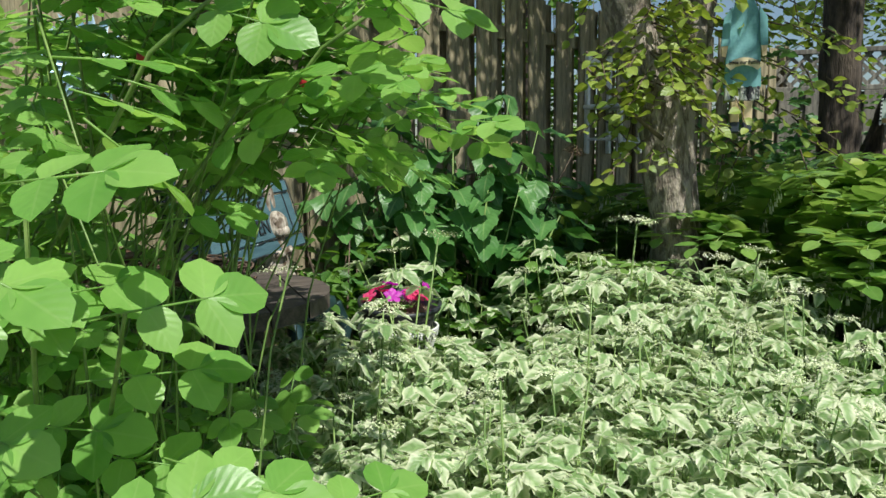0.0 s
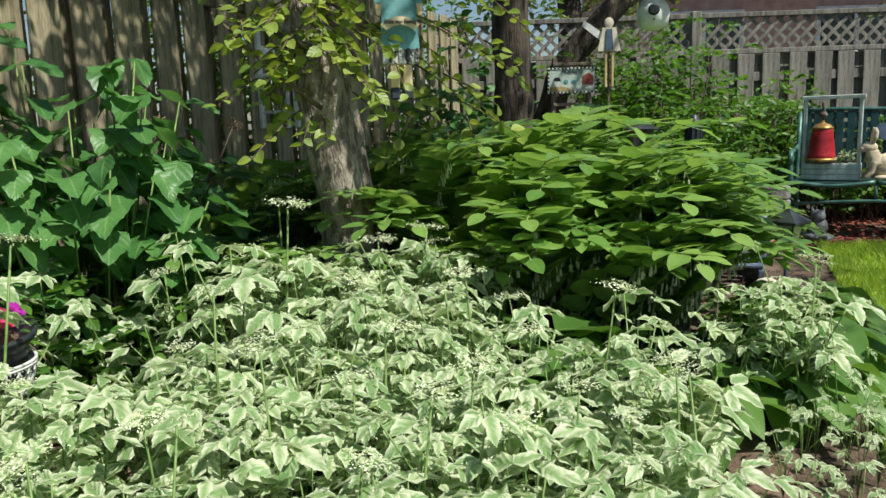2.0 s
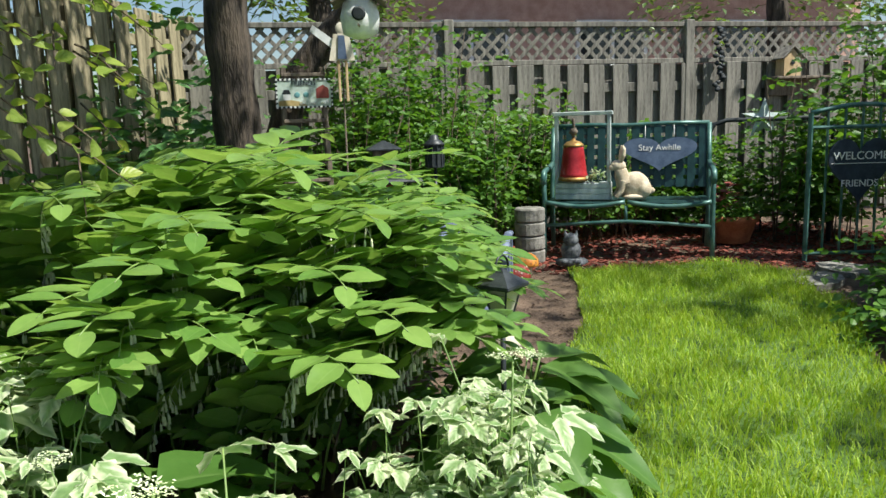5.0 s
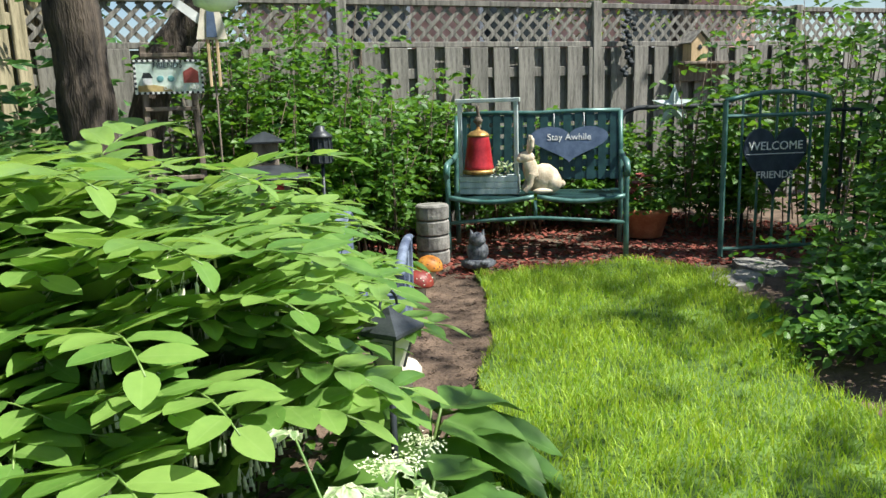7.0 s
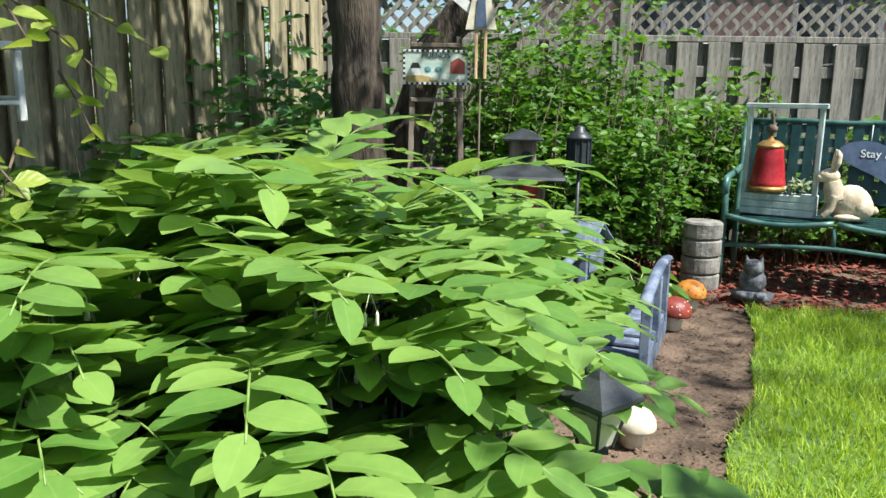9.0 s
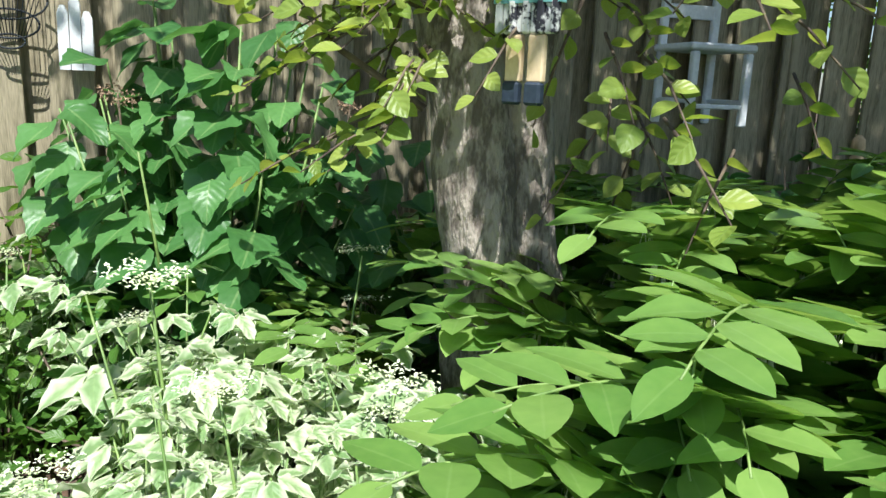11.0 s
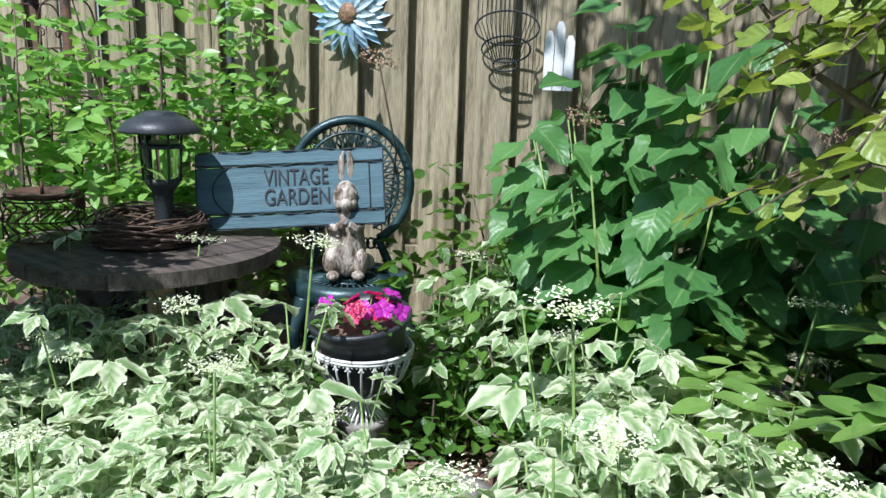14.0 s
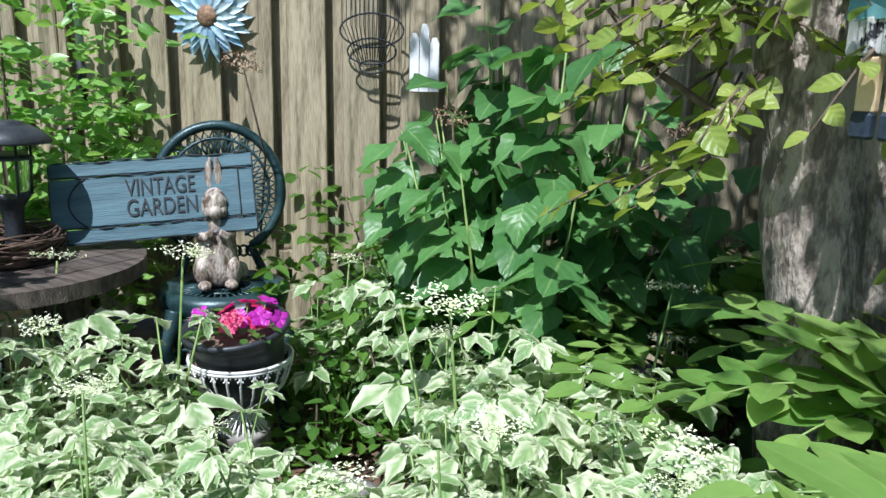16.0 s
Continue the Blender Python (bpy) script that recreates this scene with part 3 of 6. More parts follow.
# ---- plants ----
def compound_leaf(r, size, shapes, three=True):
    """A ground-elder leaf: a stalk with three to five leaflets, pointing to +x."""
    g = Geo()
    k = 5 if r.random() < 0.45 else 3
    put_leaf(g, shapes[0], (size * 0.1, 0, 0), (1, 0, -0.15), (0, 0, 1), size * 0.95)
    for s in (-1, 1):
        put_leaf(g, shapes[1], (size * 0.05, s * 0.01, 0), (0.55, s * 0.9, -0.2), (0, 0, 1), size * 0.85)
        if k == 5:
            put_leaf(g, shapes[1], (-size * 0.02, s * 0.01, 0), (-0.25, s * 1.0, -0.25), (0, 0, 1), size * 0.62)
    return g.mesh("leaf", GOUT, True)


r_leaf = np.random.default_rng(31)
GOUT_SHAPES = [leaf_shape(0.62, 8, 0.14, 0.12, teeth=0.07, wave=0.3, base=0.72, tip=0.9), leaf_shape(0.55, 8, 0.16, 0.14, teeth=0.07, wave=0.35, base=0.72, tip=0.9)]
GOUT_LEAVES = [compound_leaf(r_leaf, s, GOUT_SHAPES) for s in (0.060, 0.068, 0.074, 0.080, 0.070, 0.056)]


def umbel_mesh(r, size):
    g = Geo()
    for i in range(40):
        a, d = r.uniform(0, 6.283), math.sqrt(r.random()) * size
        p = np.array([math.cos(a) * d, math.sin(a) * d, 0.012 - d * d * 6 * 0.05])
        for _ in range(5):
            q = p + r.normal(size=3) * (0.005, 0.005, 0.003)
            put_leaf(g, LEAF_SMALL, q, r.normal(size=3) * (1, 1, 0.3), (0, 0, 1), 0.006)
    return g


def ground_elder(seed, tall, blooming=False):
    r = np.random.default_rng(seed)
    root = thing("ground_elder", pose(0, 0, -50), "variegated ground elder with cream-edged leaves", "ground cover plant", "variegated ground elder bed")
    stems = Geo()
    for i in range(6):
        a = i * 2.4 + r.uniform(-0.4, 0.4)
        reach = r.uniform(0.03, 0.13)
        h = tall * (0.55 + 0.45 * (i % 6 / 5)) * r.uniform(0.85, 1.1)
        tip = np.array([math.cos(a) * reach, math.sin(a) * reach, h])
        stems.tube([(0, 0, -0.02), tip * (0.35, 0.35, 0.6), tip], [0.0028, 0.0022, 0.0016], 5)
        o = part("leaf", GOUT_LEAVES[int(r.integers(len(GOUT_LEAVES)))], GOUT, root)
        o.location = tip
        o.rotation_euler = (r.uniform(-0.4, 0.4), r.uniform(-0.1, 0.45), a + r.uniform(-0.5, 0.5))
        o.scale = (r.uniform(0.85, 1.2),) * 3
    if blooming:
        top = np.array([r.uniform(-0.04, 0.04), r.uniform(-0.04, 0.04), tall * 1.22])
        stems.tube([(0, 0, 0), top * 0.5, top], [0.003, 0.0025, 0.002], 5)
        g = umbel_mesh(r, 0.042)
        o = part("flower_head", g, UMBEL, root, "greenish-white flower head")
        o.location = top
        o.rotation_euler = (r.uniform(-0.3, 0.3), r.uniform(-0.3, 0.3), 0)
    part("stem", stems, STEM, root, smooth=True, kind="stuff")
    return root


def solomons_seal(seed, length, leaves=20, bloom=True, joined=False, droop=106):
    """A stem that rises, then arches over towards +x, with two rows of leaves and hanging bells."""
    r = np.random.default_rng(seed)
    root = thing("solomons_seal", pose(0, 0, -50), "arching solomon's seal stem with oval leaves and hanging cream bells", "perennial plant", "solomon's seal bed")
    t = np.linspace(0, 1, 24)
    lean = np.radians(7 + droop * 0.93 * t ** 1.7)
    step = length / 23
    path = np.stack([np.cumsum(np.sin(lean)) * step, 0.025 * np.sin(t * 3 + seed), np.cumsum(np.cos(lean)) * step], 1)
    path -= path[0]
    g = Geo()
    g.tube(path, np.interp(t, [0, 1], [0.0045, 0.0018]), 6)
    part("stem", g, STEM, root, smooth=True)
    bells, whole = Geo(), Geo()
    first = 1 - min(0.74, 0.040 * leaves / length)
    for i in range(leaves):
        s = first + (1 - first) * (i + 0.5) / leaves
        p = np.array([np.interp(s, t, path[:, k]) for k in range(3)])
        q = np.array([np.interp(s - 0.04, t, path[:, k]) for k in range(3)])
        d = (p - q) / (np.linalg.norm(p - q) + 1e-9)
        side = 1 if i % 2 else -1
        up = np.array([-d[2], 0, d[0]])
        ah = d * r.uniform(0.55, 0.8) + np.array([0, side, 0]) + up * r.uniform(0.0, 0.3)
        if i == leaves - 1:
            ah = d + np.array([0, side * 0.25, -0.05])
        lg = Geo()
        sz = 0.158 * (1.0 - 0.45 * max(0.0, (i / leaves - 0.6) / 0.4)) * (0.8 + 0.2 * min(1, i / 4)) * r.uniform(0.92, 1.08)
        put_leaf(whole if joined else lg, SEAL_SHAPES[int(r.integers(3))], p if joined else p * 0, ah, up + np.array([0, -side * r.uniform(0.05, 0.35), 0.3]), sz)
        if not joined:
            o = part("leaf", lg, SEAL, root, smooth=True)
            o.location = p
        if bloom and 1 <= i <= leaves * 0.6:
            for k in range(2):
                b = p + np.array([r.uniform(-0.014, 0.014), r.uniform(-0.012, 0.012), -0.035])
                bells.tube([p, b], 0.0008, 4)
                bells.tube([b, b + (0, 0, -0.006), b + (0, 0, -0.020), b + (0, 0, -0.025)], [0.0014, 0.0034, 0.0036, 0.0048], 6)
    if joined:
        part("foliage", whole, SEAL, root, smooth=True, kind="stuff")
    if bloom:
        part("blossom", bells, CREAM, root, "hanging cream-white bells", smooth=True, kind="stuff")
    return root


SEAL_SHAPES = [leaf_shape(0.56, 8, 0.12, 0.10, base=0.86, tip=0.3, full=0.72), leaf_shape(0.52, 8, 0.20, 0.16, base=0.88, tip=0.3, full=0.72, wave=0.15), leaf_shape(0.60, 8, 0.07, 0.08, base=0.84, tip=0.3, full=0.72)]
HYD_SHAPE = [leaf_shape(0.80, 11, 0.16, 0.12, teeth=0.04, wave=0.2, base=0.7, full=0.7), leaf_shape(0.86, 11, 0.24, 0.16, teeth=0.04, wave=0.3, base=0.68, full=0.7)]
HOSTA_SHAPE = [leaf_shape(0.76, 9, 0.3, 0.18, base=0.68, wave=0.12), leaf_shape(0.82, 9, 0.24, 0.16, base=0.66, wave=0.2)]

gout_kinds = [ground_elder(40 + k, h, k in (2, 5)) for k, h in enumerate((0.30, 0.36, 0.34, 0.40, 0.28, 0.38, 0.44, 0.42))]
seal_kinds = [solomons_seal(60 + k, l, n, b) for k, (l, n, b) in enumerate(((0.86, 19, True), (0.98, 20, True), (1.12, 21, True), (1.26, 22, True), (1.40, 23, True)))]
seal_far = [solomons_seal(80 + k, l, n, b, True) for k, (l, n, b) in enumerate(((0.72, 17, False), (0.86, 19, True), (1.02, 20, False), (1.16, 22, True), (1.30, 22, True), (1.42, 23, False)))]

BARE = [(2.05, 3.33, 0.15), (1.98, 2.96, 0.13), (1.72, 2.88, 0.13), (0.95, 3.5, 0.2), (1.12, 3.43, 0.14), (0.6, 3.78, 0.14), (0.62, 3.52, 0.22), (0.50, 3.45, 0.16), (1.66, 4.22, 0.26), (0.45, 3.42, 0.2), (0.72, 3.36, 0.22), (0.85, 3.55, 0.2), (0.70, 3.62, 0.27), (2.43, 2.75, 0.32), (2.42, 2.45, 0.3), (2.15, 2.1, 0.28), (1.8, 1.75, 0.26), (1.3, 1.4, 0.26), (0.9, 1.0, 0.26), (0.74, 0.8, 0.28), (1.1, 1.2, 0.28), (1.55, 1.57, 0.28), (2.3, 2.3, 0.28)]


def bare(x, y):
    return any((x - a) ** 2 + (y - b) ** 2 < c * c for a, b, c in BARE)


def gout_here(x, y):
    if bare(x, y) or y < LAWN_LINE(x) + 0.22:
        return False
    if x > 2.0:
        return y < 2.95 + 0.35 * (x - 2.0) and x < 2.95
    if x < 0.35 and y > 3.0:
        return False
    return y < 4.0 + 0.1 * math.sin(x * 6) and not (x > 1.95 and y > 3.6)


def gout_lift(x, y):
    """The elder grows taller towards the fence, and stays low round the stepping stone."""
    low = 0.30 * max(0.0, 1 - math.hypot(x - 0.85, (y - 3.42) * 1.3) / 0.5)
    return 0.8 + 0.35 * min(1, max(0, (y - 1.6) / 1.5)) - low + (0.22 if (x > 0.95 and y > 3.5) or (x < 0.5 and y > 2.6) else 0.0)


def plant(kinds, n, xr, yr, inside, gap, seed, turn=None, size=(0.85, 1.2), lift=None):
    """Sets copies of a plant where inside() allows, at least gap apart."""
    r, put = np.random.default_rng(seed), []
    for _ in range(n * 40):
        if len(put) >= n:
            break
        x, y = r.uniform(*xr), r.uniform(*yr)
        if not inside(x, y) or any((x - a) ** 2 + (y - b) ** 2 < gap * gap for a, b in put):
            continue
        put.append((x, y))
        k = kinds[int(r.integers(len(kinds)))]
        s = r.uniform(*size) * (lift(x, y) if lift else 1.0)
        a = r.uniform(0, 360) if turn is None else turn(x, y) + r.normal() * 32
        o = copy_thing(k, pose(x, y, -0.01, r.uniform(-6, 6), r.uniform(-6, 6), a))
        o.scale = (s, s, s)
    return put


def drop_first(kinds):
    for k in kinds:
        for o in (*k.children_recursive, k):
            bpy.data.objects.remove(o)


# where the tips of the outermost stems hang, from the apple tree round to the stone post
SEAL_EDGE = [Vector(p) for p in ((1.36, 3.95), (1.62, 3.62), (2.1, 3.38), (2.6, 3.18), (3.0, 3.28), (3.34, 3.68), (3.55, 4.2), (3.62, 4.8), (3.6, 5.8))]


def seal_depth(x, y):
    """How far a place lies behind the hanging edge of the clump; negative outside it."""
    best, p = 9.0, Vector((x, y))
    for a, b in zip(SEAL_EDGE, SEAL_EDGE[1:]):
        ab = b - a
        t = min(1, max(0, (p - a).dot(ab) / ab.dot(ab)))
        q = p - a - ab * t
        side = ab.x * (y - a.y) - ab.y * (x - a.x)
        if q.length < abs(best):
            best = q.length if side > 0 else -q.length
    return best


def seal_here(x, y):
    return not bare(x, y) and seal_depth(x, y) > 0.40 and y < 6.2 and (x > 1.66 or y > 4.6) and (x - 1.66) ** 2 + (y - 4.28) ** 2 > 0.09


def seal_tall(x, y):
    """The height at which the arching stems level off."""
    return 0.55 + 0.37 * min(1.0, max(0.0, (seal_depth(x, y) - 0.40) / 0.65)) * min(1.0, max(0.6, (x - 0.9) / 1.4)) - 0.08 * min(1.0, max(0.0, (y - 4.7) / 0.8)) - (0.17 * min(1.0, max(0.0, (2.1 - x) / 0.3)) if y < 4.5 else 0.0)


def seal_bed(kinds, n, xr, yr, inside, gap, seed):
    """Sets stems that lean out from the heart of the clump, as tall as the place asks."""
    r, put = np.random.default_rng(seed), []
    tall = [max(v.co.z for o in k.children if o.name.startswith("stem") for v in o.data.vertices) for k in kinds]
    for _ in range(n * 60):
        if len(put) >= n:
            break
        x, y = r.uniform(*xr), r.uniform(*yr)
        if not inside(x, y) or any((x - a) ** 2 + (y - b) ** 2 < gap * gap for a, b in put):
            continue
        put.append((x, y))
        want = seal_tall(x, y) * r.uniform(0.78, 1.16)
        k = min(range(len(kinds)), key=lambda i: abs(tall[i] - want))
        s = min(1.25, max(0.72, want / tall[k]))
        a = math.degrees(math.atan2(y - 4.75, x - 2.05)) if y < 4.6 else -50
        o = copy_thing(kinds[k], pose(x, y, -0.01, r.uniform(-5, 5), r.uniform(-5, 5), a + r.normal() * 30))
        o.scale = (s, s, s)


plant(gout_kinds, 274, (-0.25, 3.0), (0.9, 4.1), gout_here, 0.076, 71, lift=gout_lift)


def elder_underlayer():
    """The lower leaves of the ground elder, too many to tell apart."""
    r, g, st = np.random.default_rng(76), Geo(), Geo()
    done = 0
    while done < 4300:
        x, y = r.uniform(-0.25, 3.05), r.uniform(0.9, 4.1)
        if not gout_here(x, y):
            continue
        done += 1
        a, h = r.uniform(0, 6.283), gout_lift(x, y) * r.uniform(0.16, 0.40)
        tip = np.array([x, y, h])
        ahead, across = np.array([math.cos(a), math.sin(a), -0.25]), np.array([-math.sin(a), math.cos(a), -0.1])
        up = np.array([r.uniform(-0.45, 0.45), r.uniform(-0.45, 0.45), 1])
        size = r.uniform(0.05, 0.082)
        for f, k in ((ahead, 1.0), (ahead * 0.5 + across, 0.85), (ahead * 0.5 - across, 0.85)):
            put_leaf(g, GOUT_SHAPES[done % 2], tip, f + r.normal(size=3) * 0.15, up, size * k)
        if done % 2:
            st.tube([(x - ahead[0] * 0.05, y - ahead[1] * 0.05, -0.01), tip], [0.002, 0.0014], 4)
    single("ground_elder_leaves", g, GOUT, "dense variegated ground elder leaves below the taller plants", "ground cover", kind="stuff", smooth=True)
    single("ground_elder_stalks", st, STEM, "thin green leaf stalks of the ground elder", "ground cover", kind="stuff", smooth=True)


elder_underlayer()
seal_bed(seal_kinds, 74, (1.7, 3.6), (3.4, 4.6), lambda x, y: seal_here(x, y) and seal_depth(x, y) < 0.95, 0.095, 72)
seal_bed(seal_far, 84, (1.7, 3.7), (3.4, 4.9), seal_here, 0.085, 78)
seal_bed(seal_far, 95, (0.9, 4.0), (4.3, 6.3), lambda x, y: seal_here(x, y) and seal_depth(x, y) > 0.7, 0.10, 73)
plant(seal_far[:2], 50, (1.8, 3.6), (3.3, 4.9), lambda x, y: seal_depth(x, y) > 0.3 and not bare(x, y), 0.10, 74, size=(0.5, 0.75))
plant(seal_far[1:3], 4, (0.85, 1.25), (4.25, 4.45), lambda x, y: not bare(x, y), 0.1, 75, turn=lambda x, y: -60, size=(0.8, 0.95))
plant(gout_kinds, 26, (2.35, 3.3), (2.4, 3.5), lambda x, y: LAWN_LINE(x) + 0.04 < y < LAWN_LINE(x) + 0.35, 0.09, 77, size=(0.42, 0.6))
drop_first(gout_kinds + seal_kinds + seal_far)


def hydrangea(at, half, n, seed, label):
    """A mound of stems with large toothed leaves."""
    r = np.random.default_rng(seed)
    root = thing("hydrangea", pose(*at), label, "shrub")
    stems = Geo()
    shapes = []
    for k in range(5):
        lg = Geo()
        put_leaf(lg, HYD_SHAPE[k % 2], (0, 0, 0), (1, 0, 0), (0, 0, 1), (0.14, 0.155, 0.165, 0.12, 0.18)[k])
        shapes.append(lg.mesh("leaf", HYDR, True))
    for _ in range(n // 7):
        a, d = r.uniform(0, 6.283), math.sqrt(r.random())
        tip = np.array([math.cos(a) * d * half[0], math.sin(a) * d * half[1], half[2] * r.uniform(0.6, 1.0) * (1.05 - 0.4 * d * d)])
        foot = tip * (0.4, 0.4, 0)
        path = np.array([foot, foot * 0.5 + tip * (0.5, 0.5, 0.55), tip])
        stems.tube(path, [0.006, 0.005, 0.003], 6)
        for k in range(7):
            s = 0.35 + 0.65 * (k + 1) / 7
            p = path[0] + (path[2] - path[0]) * s
            b = -1.05 + r.normal() * 1.0
            o = part("leaf", shapes[int(r.integers(5))], HYDR, root)
            o.location = p + np.array([math.cos(b), math.sin(b), 0]) * 0.03
            o.rotation_euler = (r.uniform(-0.35, 0.35), r.uniform(0.0, 0.85), b)
    part("stem", stems, STEM, root, smooth=True, kind="stuff")
    return root


hydrangea((0.58, 4.28, 0), (0.66, 0.38, 1.42), 420, 81, "tall hydrangea shrub with large toothed dark green leaves")
hydrangea((1.25, 4.95, 0), (0.60, 0.50, 1.0), 150, 82, "shaded hydrangea with broad leaves by the fence")


def hosta(at, n, size, seed, label):
    r = np.random.default_rng(seed)
    root = thing("hosta", pose(*at), label, "perennial plant", "hostas along the border")
    st = Geo()
    for i in range(n):
        a = i * 2.4 + r.uniform(-0.3, 0.3)
        e = 0.25 + 0.75 * i / n
        p = np.array([math.cos(a) * size * 0.55 * e, math.sin(a) * size * 0.55 * e, size * (0.95 - 0.55 * e)])
        st.tube([(0, 0, 0), p * (0.4, 0.4, 0.7), p], [0.006, 0.005, 0.004], 6)
        lg = Geo()
        put_leaf(lg, HOSTA_SHAPE[i % 2], (0, 0, 0), (math.cos(a), math.sin(a), 0.1 - 0.42 * e), (0, 0, 1), size * r.uniform(0.8, 1.05))
        o = part("leaf", lg, HOSTA, root, smooth=True)
        o.location = p
    part("stem", st, STEM, root, smooth=True, kind="stuff")


hosta((3.40, 3.66, 0), 19, 0.30, 91, "broad-leaved hosta spilling onto the border")
hosta((3.14, 3.36, 0), 17, 0.29, 92, "broad-leaved hosta spilling onto the border")
hosta((2.84, 3.10, 0), 15, 0.26, 93, "broad hosta leaves among variegated ground elder")
hosta((2.45, 3.02, 0), 10, 0.24, 94, "broad hosta leaves among variegated ground elder")
hosta((2.05, 3.33, 0), 13, 0.37, 97, "broad hosta leaves among variegated ground elder")
hosta((1.98, 2.96, 0), 12, 0.34, 98, "broad hosta leaves among variegated ground elder")
hosta((1.72, 2.88, 0), 11, 0.33, 99, "broad hosta leaves among variegated ground elder")
hosta((4.72, 5.75, 0), 14, 0.24, 95, "shaded hosta beside a stone post")
hosta((4.45, 5.98, 0), 12, 0.22, 96, "shaded hosta beside a stone post")


def thicket(name, boxes, n, leaf, mat, label, seed, shape=LEAF_OVAL, stem_step=9, category="shrub", stem_every=3):
    """Upright shrub stems, leafy from near the ground, inside the boxes (x, y, half x, half y, height)."""
    r = np.random.default_rng(seed)
    root = thing(name, pose(0, 0, 0), label, category)
    g, tw = Geo(), Geo()
    for k in range(n):
        x, y, hx, hy, h = boxes[k % len(boxes)]
        px, py = x + r.uniform(-hx, hx), y + r.uniform(-hy, hy)
        top = h * r.uniform(0.45, 1.05)
        lean = r.normal(size=2) * 0.12
        if k % stem_every == 0:
            tw.tube([(px, py, 0), (px + lean[0] * 0.4, py + lean[1] * 0.4, top * 0.6), (px + lean[0], py + lean[1], top)], [0.006, 0.005, 0.002], 5)
        for _ in range(stem_step):
            z = top * r.uniform(0.2, 1.0)
            a = r.uniform(0, 6.283)
            spray(g, shape, (px + lean[0] * z / top, py + lean[1] * z / top, z), (math.cos(a), math.sin(a), r.uniform(-0.2, 0.4)), 5, r.uniform(0.1, 0.22), leaf, r)
    part("leaves", g, mat, root, smooth=True, kind="stuff")
    part("stem", tw, TWIG, root, smooth=True, kind="stuff")


thicket("spirea_shrub", [(4.6, 7.1, 0.5, 0.5, 1.75), (5.2, 7.1, 0.5, 0.35, 1.7), (6.0, 7.0, 0.5, 0.25, 1.3), (4.9, 6.6, 0.5, 0.3, 1.1)], 520, 0.06, SHRUB, "dense leafy shrub growing against the lattice fence", 101)
thicket("back_shrub", [(6.9, 6.6, 0.6, 0.25, 0.95), (7.6, 6.3, 0.5, 0.25, 0.9), (7.9, 5.6, 0.4, 0.5, 1.0)], 200, 0.06, SHRUB, "leafy green shrub behind the garden bench", 102)
thicket("lawn_side_shrub", [(5.5, 3.2, 0.3, 0.25, 0.42), (6.0, 3.55, 0.35, 0.22, 0.5), (6.4, 3.4, 0.4, 0.35, 0.9), (7.2, 3.7, 0.5, 0.3, 1.3)], 170, 0.055, SHRUB, "low leafy shrub at the edge of the lawn", 103)
thicket("fence_corner_plants", [(2.5, 6.7, 0.8, 0.3, 0.8), (3.2, 7.5, 0.6, 0.4, 1.85), (2.2, 6.2, 0.4, 0.2, 0.7)], 190, 0.10, HYDR, "shaded leafy plants along the board fence", 104, stem_step=5, category="plant")

thicket("undergrowth", [(0.9, 3.2, 1.0, 0.7, 0.22), (2.7, 4.4, 0.8, 0.9, 0.3), (1.5, 5.2, 0.8, 0.6, 0.4), (0.5, 4.1, 0.4, 0.3, 0.45)], 300, 0.055, SHRUB, "low green undergrowth filling the bed", 105, stem_step=5, category="ground cover")
thicket("shaded_shrub", [(0.3, 4.0, 0.3, 0.15, 0.6), (-0.1, 4.1, 0.25, 0.2, 0.9)], 36, 0.07, SHRUB, "leafy green shrub between the chair and the tree", 106, stem_step=6)

# ---- materials of things ----
IRON_GREEN = surface("green_black_cast_iron", (0.010, 0.030, 0.034), (0.035, 0.075, 0.08), 0.38, 0.25, scale=14, fine=120, bump=0.2)
BENCH_GREEN = surface("dark_green_enamel", (0.008, 0.034, 0.036), (0.02, 0.065, 0.065), 0.4, 0.2, scale=14, fine=120, bump=0.15)
BENCH_TUBE = surface("green_painted_tube", (0.035, 0.11, 0.10), (0.10, 0.20, 0.18), 0.4, 0.2, scale=14, fine=120, bump=0.15)
BOARD_BLUE = surface("blue_green_board_paint", (0.04, 0.09, 0.115), (0.075, 0.15, 0.18), 0.65, scale=6, fine=60, bump=0.4, stretch=(0.4, 3, 4))
INK = surface("dark_paint", (0.008, 0.012, 0.016), (0.02, 0.028, 0.034), 0.7, scale=30, fine=150)
SILVER_STONE = surface("silver_brown_resin", (0.10, 0.07, 0.045), (0.52, 0.46, 0.39), 0.55, 0.1, scale=22, fine=90, bump=0.8, stretch=(1.5, 1.5, 0.8))
SPOOL = surface("dark_spool_wood", (0.035, 0.027, 0.022), (0.12, 0.095, 0.078), 0.7, scale=5, fine=40, bump=0.6, stretch=(1, 8, 4), isl=0.25)
PALEWOOD = surface("pale_plank", (0.42, 0.29, 0.15), (0.62, 0.46, 0.28), 0.75, scale=5, fine=40, stretch=(4, 4, 0.6))
BLACK_PLASTIC = surface("black_plastic", (0.012, 0.014, 0.018), (0.03, 0.034, 0.04), 0.42, scale=10, fine=120, bump=0.1)
LAMP_BLACK = surface("weathered_black_lamp", (0.02, 0.024, 0.03), (0.055, 0.062, 0.07), 0.45, 0.2, scale=10, fine=120, bump=0.15)
WHITE_IRON = surface("white_painted_iron", (0.60, 0.59, 0.56), (0.80, 0.80, 0.78), 0.5, scale=25, fine=120, bump=0.3)
